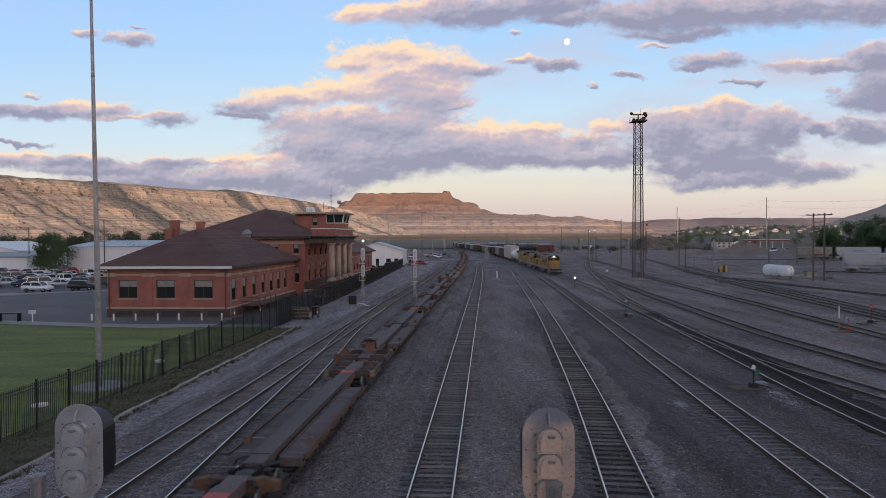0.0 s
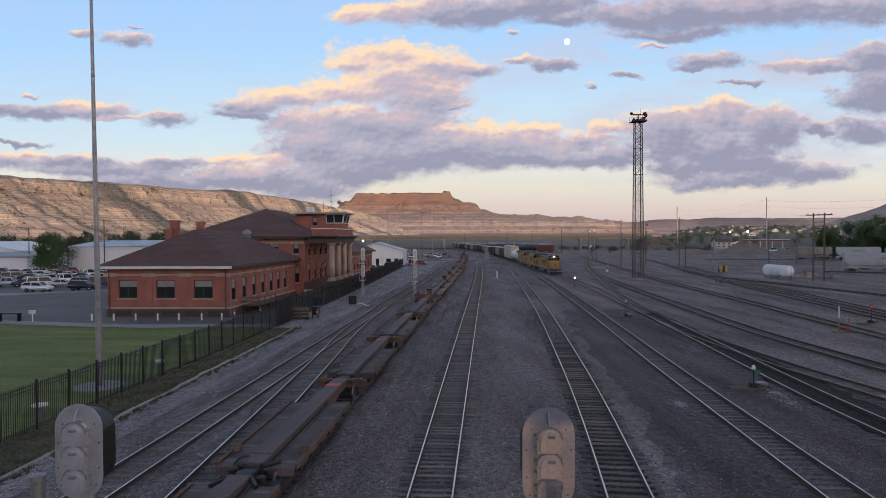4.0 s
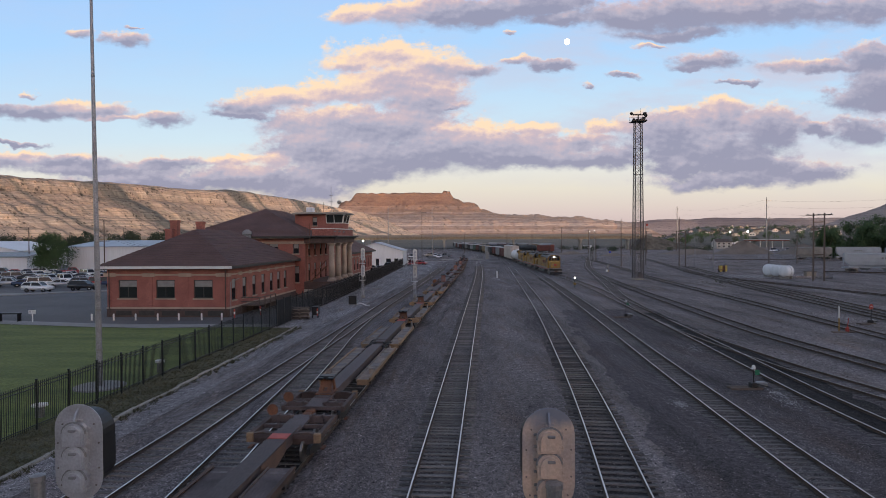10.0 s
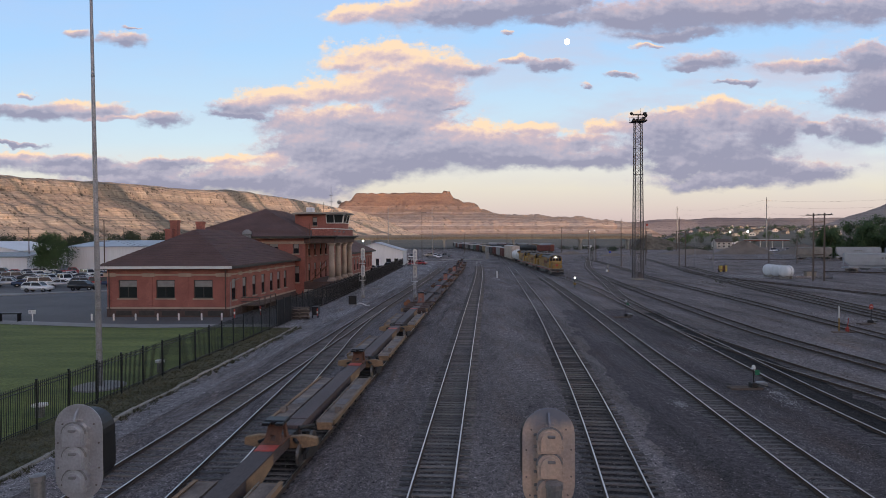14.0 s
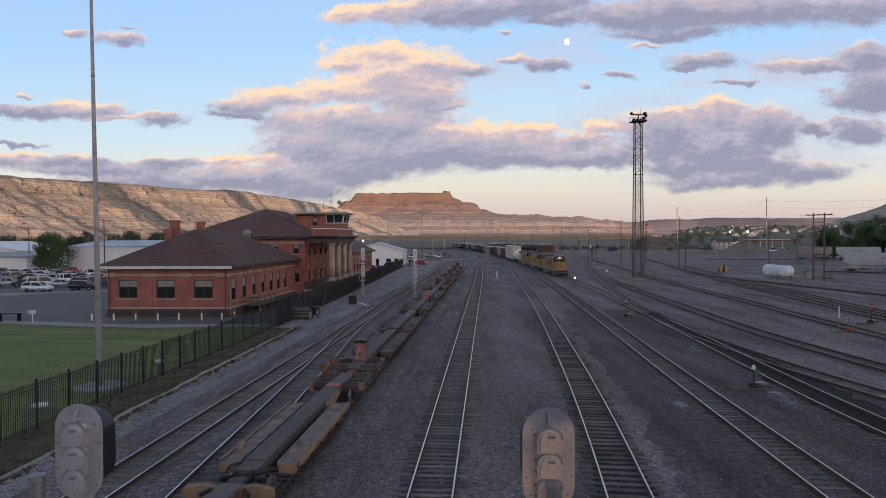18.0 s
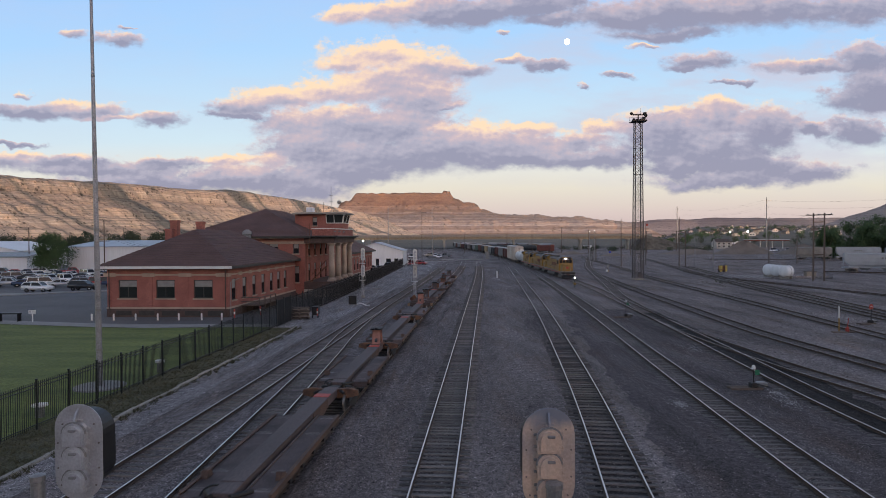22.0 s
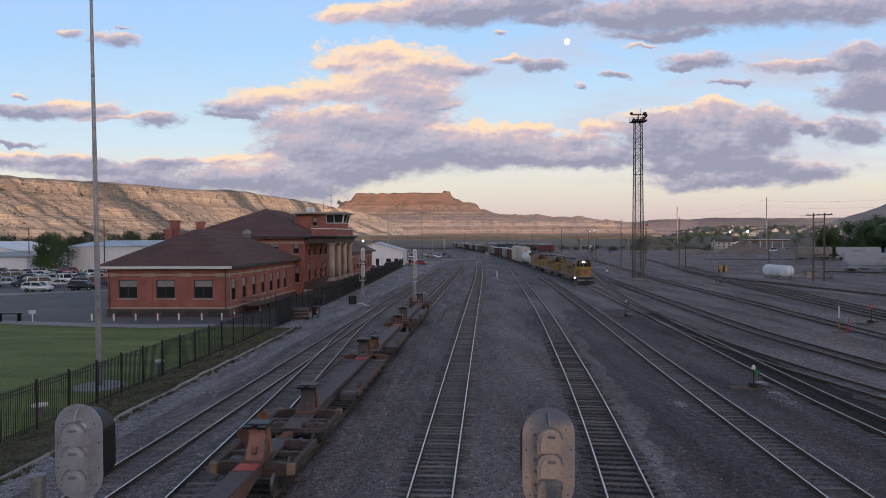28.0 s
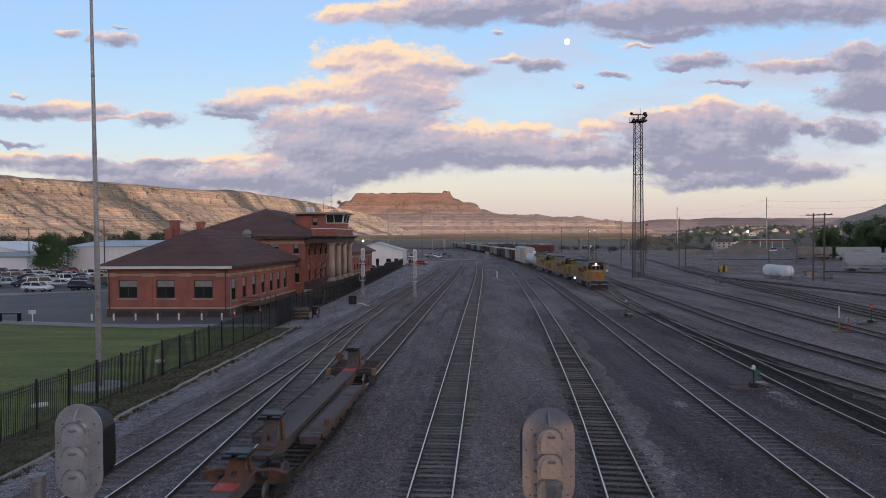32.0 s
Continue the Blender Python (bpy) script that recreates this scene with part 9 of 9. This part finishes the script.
# ---- standing freight cars ----
def hopper(m, label, material, L=8.6):
    th = thing("hopper_car", m, label, "hopper car", "standing hopper cars")
    # rounded sides, closed by slope sheets at the ends
    ring = [(-1.1, 1.45), (-1.42, 1.9), (-1.58, 2.7), (-1.58, 3.6), (-1.45, 4.3), (-1.2, 4.55)]
    ring += [(-a_, z) for a_, z in reversed(ring)]
    body = bmesh.new()
    ends = []
    for e in (-1, 1):
        ends.append([body.verts.new((a_, e * (L - max(0.0, 2.6 - z) * 1.15), z)) for a_, z in ring])
    for k in range(len(ring)):
        k2 = (k + 1) % len(ring)
        body.faces.new((ends[0][k], ends[0][k2], ends[1][k2], ends[1][k]))
    for e in ends:
        mid = body.verts.new(sum((v.co for v in e), Vector()) / len(e))
        for k in range(len(e)):
            body.faces.new((e[k], e[(k + 1) % len(e)], mid))
    bmesh.ops.recalc_face_normals(body, faces=body.faces)
    part("body", body, material, th)
    part("roof", prism(bmesh.new(), [(-1.25, 4.5), (1.25, 4.5), (0.8, 4.75), (-0.8, 4.75)], -L + 0.1, L - 0.1), material, th)
    part("running_board", boxed(-0.4, 0.4, -L, L, 4.88, 4.93), M["galv"], th)
    rb = bmesh.new()
    for sx in (-1, 1):
        for y in (-0.78 * L, -0.4 * L, 0, 0.4 * L, 0.78 * L):
            box(rb, min(sx * 1.5, sx * 1.63), max(sx * 1.5, sx * 1.63), y - 0.06, y + 0.06, 2.5, 3.7)
        box(rb, min(sx * 1.2, sx * 1.52), max(sx * 1.2, sx * 1.52), -L + 0.1, L - 0.1, 4.3, 4.52)
        box(rb, min(sx * 1.25, sx * 1.55), max(sx * 1.25, sx * 1.55), -L, L, 1.25, 1.5)
    part("rib", rb, material, th)
    for y in (-0.51 * L, 0, 0.51 * L):
        hp = bmesh.new()
        v = [hp.verts.new(c) for c in ((-1.3, y - 0.19 * L, 1.5), (1.3, y - 0.19 * L, 1.5), (1.3, y + 0.19 * L, 1.5), (-1.3, y + 0.19 * L, 1.5), (-0.4, y - 0.4, 0.55), (0.4, y - 0.4, 0.55), (0.4, y + 0.4, 0.55), (-0.4, y + 0.4, 0.55))]
        for q in ((0, 1, 5, 4), (1, 2, 6, 5), (2, 3, 7, 6), (3, 0, 4, 7), (4, 5, 6, 7)):
            hp.faces.new([v[i] for i in q])
        bmesh.ops.recalc_face_normals(hp, faces=hp.faces)
        part("hopper_chute", hp, material, th)
    en = bmesh.new()
    for e in (-1, 1):
        box(en, -1.5, 1.5, min(e * (L + 0.4), e * (L - 1.0)), max(e * (L + 0.4), e * (L - 1.0)), 1.1, 1.3)
        for sx in (-1, 1):
            tube(en, (sx * 1.4, e * (L + 0.3), 1.1), (sx * 1.4, e * (L + 0.1), 4.6), 0.04, seg=5)
            for k in range(8):
                tube(en, (sx * 1.4, e * (L + 0.25), 1.4 + k * 0.4), (sx * 1.0, e * (L + 0.25), 1.4 + k * 0.4), 0.02, seg=4)
    part("end_cage", en, material, th)
    lg = bmesh.new()
    for sx in (-1, 1):
        for y in (-1.2, -0.6, 0.0, 0.6):
            box(lg, min(sx * 1.57, sx * 1.6), max(sx * 1.57, sx * 1.6), y, y + 0.35, 3.3, 3.75)
    part("side_bars", lg, M["grey"], th, "grey bars of unreadable lettering")
    for y in (-L + 1.5, L - 1.5):
        truck(th, y)
    return th


M["hopgrey"] = mat("pale_grey_hopper_paint", (0.36, 0.385, 0.42), (0.25, 0.262, 0.28), 0.4, 8.0, 0.65, grain=0.15)
M["hopdirt"] = mat("grimy_grey_hopper_paint", (0.25, 0.235, 0.22), (0.15, 0.135, 0.125), 0.4, 8.0, 0.7, grain=0.15)
PH1 = Path([(93.3, 156.4), (108.0, 149.0), (144, 131.4)])
PH2 = Path([(100.3, 246.3), (122, 237.6), (143.9, 227.8), (218, 195)])
for path_ in (PH1, PH2):
    track("railway_track", path_, 0, path_.length, "dull siding under the standing hopper cars", "raildull", near=0, gap=0.7, buried=0.02)
hopper(PH1.stand(12.8), "pale blue-grey covered hopper car standing on a siding", M["hopgrey"])
hopper(PH1.stand(31.4), "pale blue-grey covered hopper car standing on a siding", M["hopgrey"])
hopper(PH2.stand(37.2), "grimy tan-grey short hopper car standing on a siding", M["hopdirt"], 5.6)
hopper(PH2.stand(50.9), "pale blue-grey short hopper car standing on a siding", M["hopgrey"], 6.6)
hopper(PH2.stand(65.8), "pale blue-grey short hopper car standing on a siding", M["hopgrey"], 6.6)

PF = Path([(78, 330), (67, 350), (59, 367), (45, 398), (28, 442), (16, 510), (10, 610), (8, 740)])
track("railway_track", PF, 0, PF.length, "far yard track full of standing cars", "raildull", near=0, gap=1.2, buried=0.02)
s = float(np.interp(367, PF.p[:, 1], PF.s))
box_car(PF.stand(s), "faded red boxcar standing in the far yard", M["boxred"], 13.0, 4.6)
for k in range(4):
    tank_car(PF.stand(s + 19 + k * 18.5), "black tank car standing in the far yard", M["boxdark"], 16, 1.5)
for k, c in enumerate(("boxgrey", "boxdark", "boxgrey", "boxtan", "boxgrey", "boxbrown", "boxgrey", "boxdark")):
    box_car(PF.stand(s + 94 + k * 18), "weathered boxcar standing in the far yard", M[c], 16.5, 4.4)
PG = Path([(60, 440), (40, 500), (24, 580), (18, 760)])
PK = Path([(104, 420), (80, 470), (54, 540), (38, 620), (30, 720)])
for path_, n in ((PG, 14), (PK, 10)):
    for k in range(n):
        if (60 if path_ is PK else 0) < 8 + k * 18 < path_.length:
            box_car(path_.stand(8 + k * 18), "weathered boxcar standing in the far yard", M[("boxgrey", "boxdark", "boxbrown", "boxgrey", "boxtan")[k % 5]], 16.5, 4.3)


# ---- mounds, town and lights ----
def mound(x, y, rx, ry, h, seed):
    bm = bmesh.new()
    n, k = 26, 9
    rings = []
    for j in range(k):
        t = j / (k - 1)
        ring = []
        for i in range(n):
            a_ = 2 * math.pi * i / n
            w = 1 + 0.22 * fbm(math.cos(a_) * 1.3 + seed, math.sin(a_) * 1.3, t)
            ring.append(bm.verts.new((x + rx * t * w * math.cos(a_), y + ry * t * w * math.sin(a_), h * (1 - t ** 1.3) * (1 + 0.25 * fbm(a_ * 2 + seed, t * 3)) - 0.1)))
        rings.append(ring)
    for j in range(k - 1):
        for i in range(n):
            i2 = (i + 1) % n
            bm.faces.new((rings[j][i], rings[j + 1][i], rings[j + 1][i2], rings[j][i2]))
    bmesh.ops.remove_doubles(bm, verts=bm.verts, dist=0.001)
    bmesh.ops.recalc_face_normals(bm, faces=bm.faces)
    solid("earth_mound", bm, M["dirt"], "heap of bare brown earth at the yard's edge", "mound", smooth=True)


mound(150, 318, 15, 9, 6.0, 1.0)
mound(176, 312, 14, 9, 4.6, 4.0)
mound(126, 322, 17, 8, 2.6, 7.0)
mound(66, 330, 9, 5, 1.6, 9.0)
mound(80, 300, 7, 4, 1.2, 11.0)

def town_z(x, y):
    """The town climbs a gentle slope away from the yard."""
    return max(0.0, y - 520) * 0.032 * max(0.0, min(1.0, (x / y - 0.33) / 0.07))


PALE = [mat("house_wall", c, None, 0.3, 5.0, 0.9) for c in ((0.5, 0.47, 0.43), (0.36, 0.3, 0.25), (0.3, 0.27, 0.27), (0.45, 0.4, 0.38))]
ROOFS = [mat("house_roof", c, None, 0.3, 5.0, 0.9) for c in ((0.12, 0.09, 0.08), (0.16, 0.13, 0.12), (0.1, 0.1, 0.11))]
rr = random.Random(31)
for i in range(80):
    y = rr.uniform(760, 1400)
    x = y * rr.uniform(0.35, 0.62)
    w, d = rr.uniform(6, 11), rr.uniform(6, 9)
    e = rr.uniform(2.4, 3.4)
    th = shed("town_house", x - w / 2, x + w / 2, y - d / 2, y + d / 2, e, e + rr.uniform(1.2, 2.6), rr.choice(PALE), rr.choice(ROOFS), "small pitched-roof house of the town", rr.choice("xy"), ((-w * 0.3, -w * 0.1, 1.0, 2.3), (w * 0.1, w * 0.3, 1.0, 2.3)), rr.uniform(-0.4, 0.4))
    th.location.z = town_z(x, y)
rr = random.Random(33)
for i in range(130):
    y = rr.uniform(520, 1400)
    x = y * rr.uniform(0.335, 0.62)
    tree(x, y, rr.uniform(4, 7.5), rr.uniform(6, 12), M["leafdark"] if rr.random() < 0.6 else M["leafgrey"], "dusky tree among the town houses", 200 + i, leaves=260, leaf=1.1, z0=town_z(x, y))
# sloping ground of the town
field_mesh("town_slope", np.linspace(90, 1000, 44), np.linspace(500, 1500, 34), lambda x, y: town_z(x, y) - (0.05 if town_z(x, y) > 0.3 else 0.4), M["valley"], "gently rising ground under the town", "slope")

st = thing("fuel_station", Matrix.Translation((238, 470, 0)) @ Matrix.Rotation(-0.25, 4, "Z"), "roadside filling station with a red canopy", "filling station")
part("canopy", boxed(-14, 14, -6, 6, 5.2, 6.1, bevel=0.1), M["boxred"], st)
part("canopy_top", boxed(-14.2, 14.2, -6.2, 6.2, 6.1, 6.3), M["white"], st)
for x in (-11, -4, 4, 11):
    part("canopy_post", boxed(x - 0.35, x + 0.35, -0.35, 0.35, 0, 5.2), M["white"], st)
part("shop", boxed(-29, -18, 2, 12, 0, 4.4, bevel=0.1), M["metalwhite"], st)
part("shop_window", boxed(-28, -19, 1.9, 1.98, 0.8, 2.8), M["glass"], st)
shed("motel", 198, 209, 462, 471, 4.6, 6.6, PALE[0], ROOFS[0], "white two-storey roadside building with a gable", "x", ((-4.5, -3.2, 1, 2.2), (-1, 0.4, 1, 2.2), (2.5, 4, 1, 2.2), (-4.5, -3.2, 3.0, 4.1), (-1, 0.4, 3.0, 4.1), (2.5, 4, 3.0, 4.1)))
rs = thing("round_sign", Matrix.Translation((159, 345, 0)), "round white roadside sign on a post", "sign")
part("post", tubed((0, 0, 0), (0, 0, 4.0), 0.16), M["galv"], rs)
part("disc", lathe(bmesh.new(), [(1.3, -0.12), (1.3, 0.12)], 24, (0, 0, 4.8), axis="y"), M["white"], rs)
part("emblem", lathe(bmesh.new(), [(0.8, -0.16), (0.8, -0.12)], 20, (0, 0, 4.8), axis="y"), M["grey"], rs)


def lamp_post(x, y, h, r, label="tall lamp post with a lit lamp"):
    th = thing("street_lamp", Matrix.Translation((x, y, 0)), label, "street lamp", "lit lamps")
    part("post", tubed((0, 0, 0), (0, 0, h), 0.14, 0.1), M["galv"], th)
    b = bmesh.new()
    bmesh.ops.create_uvsphere(b, u_segments=12, v_segments=8, radius=r)
    bmesh.ops.translate(b, verts=b.verts, vec=(0, -0.1, h))
    part("lamp", b, M["lamp"], th)


for x, y, h, r in ((186.5, 415, 11.8, 0.42), (198, 415, 11.9, 0.5), (-20.6, 165, 8.2, 0.2), (57, 240, 11.2, 0.1), (55.2, 240.5, 11.0, 0.1)):
    lamp_post(x, y, h, r)
bt = thing("van", Matrix.Translation((110, 486, 0)), "white van parked beyond the road bridge", "van")
part("body", boxed(-2.9, 2.9, -1.1, 1.1, 0.45, 2.7, bevel=0.2), M["white"], bt)
part("window_band", boxed(-2.6, 1.0, -1.13, -1.1, 1.6, 2.3), M["glass"], bt)
for x in (-1.9, 1.9):
    part("wheel", lathe(bmesh.new(), [(0.38, -0.12), (0.38, 0.12)], 14, (x, -0.98, 0.38), axis="y"), M["tyre"], bt)
rr = random.Random(77)
for i in range(46):
    y = rr.uniform(395, 500)
    x = y * rr.uniform(0.13, 0.42)
    tree(x, y, rr.uniform(1.4, 2.6), rr.uniform(4, 9), M["leafgrey"], "low grey sagebrush at the edge of the yard", 600 + i, "sagebrush", leaves=150, leaf=0.8, trunk=0.08, low=0.02)


# ---- station fittings ----
part("air_conditioner", boxed(-0.6, 0.5, 33.2, 34.4, 13.2, 14.0, bevel=0.04), M["metalwhite"], station, "white rooftop air conditioner")
am = bmesh.new()
tube(am, (3.4, 34, 13.1), (3.4, 34, 17.6), 0.06, 0.03, 6)
tube(am, (3.05, 34, 16.0), (3.75, 34, 16.0), 0.025, seg=5)
tube(am, (3.1, 34, 15.0), (3.7, 34, 15.0), 0.025, seg=5)
part("aerial_mast", am, M["galv"], station, "thin aerial mast")
a2 = bmesh.new()
tube(a2, (4.3, 35, 13.1), (4.3, 35, 15.4), 0.04, 0.02, 6)
lathe(a2, [(0.05, -0.02), (0.28, 0.03), (0.34, 0.12)], 14, (4.5, 34.9, 14.9), axis="y")
part("dish_aerial", a2, M["galv"], station)
for x, y, h in ((0.4, 35, 1.6), (1.6, 36, 1.9), (-0.6, 36, 1.5)):
    part("whip_aerial", tubed((x, y, 13.1), (x, y, 13.1 + h), 0.025, seg=5), M["steel"], station)
# porch deck on the track side of the near wing
for k in range(14):
    part("porch_plank", boxed(0.12, 2.4, 3.2 + k * 0.42, 3.58 + k * 0.42, 0.98, 1.05), M["wood"], station)
rp = bmesh.new()
for y in (3.3, 5.2, 7.1, 9.0):
    box(rp, 2.3, 2.4, y - 0.05, y + 0.05, 0, 1.95)
    box(rp, 0.15, 0.25, y - 0.05, y + 0.05, 0, 0.98)
for z in (1.45, 1.9):
    box(rp, 2.31, 2.39, 3.3, 9.0, z, z + 0.08)
    box(rp, 0.15, 2.39, 3.26, 3.34, z, z + 0.08)
part("porch_railing", rp, M["wood"], station)
ramp = bmesh.new()
prism(ramp, [(9.1, 0.0), (15.5, 0.0), (9.1, 1.02)], 0.9, 2.3, axis="x")
part("ramp", ramp, M["wood"], station)
for x, y in ((0.9, -0.6), (2.8, 2.4)):
    th = thing("safety_post", STN @ Matrix.Translation((x, y, 0)), "orange and white banded safety post", "post", "safety posts")
    part("post", tubed((0, 0, 0), (0, 0, 1.0), 0.09), M["red"], th)
    part("band", tubed((0, 0, 0.45), (0, 0, 0.7), 0.095), M["white"], th)
part("light_pipe", tubed((0.35, -0.25, 0.2), (0.35, -0.25, 4.0), 0.04), M["path"], station, "white conduit at the corner")
part("light_bracket", tubed((0.35, -0.25, 4.0), (0.9, 0.9, 4.4), 0.04), M["path"], station)
for k in range(5):
    part("basement_grille", boxed(-13.2 + k * 2.7, -11.4 + k * 2.7, -0.12, -0.05, 0.2, 0.75), M["frame"], station, "dark basement grille in the plinth")


# ---- what moves ----
def travelled(t):
    """Metres that the spine car train has come by then."""
    k = t / 16
    return 140.81 * k + 7.76 * k ** 2 - 8.09 * k ** 3 + 2.27 * k ** 4


NOSE = ((0, 148.0), (11, 147.4), (14.5, 145.2), (16.5, 143.0), (19, 139.4), (21, 136.0), (23, 131.0), (25.5, 124.0), (28, 116.2), (30, 110.5), (32, 105.5))


def motions():
    s_cam = P2.nearest(-8.0, 0.0)
    for ob, mid in spine_train:
        walk(ob, [(t, P2.stand(max(1.0, s_cam + mid - travelled(t)))) for t in range(0, 33, 2)])
    tt = [n_[0] for n_ in NOSE]
    for ob, back in freight:
        rows = []
        for t in tt:
            y = float(np.interp(t, tt, [n_[1] for n_ in NOSE]))
            s = float(np.interp(y, P6.p[:, 1], P6.s))
            rows.append((t, P6.stand(s + back)))
        walk(ob, rows)
    # the clouds drift towards the cliff
    walk(sky, [(0.0, Matrix.Translation(EYE)), (32.0, Matrix.Translation((EYE[0] - 55.0, EYE[1], EYE[2])))])


motions()
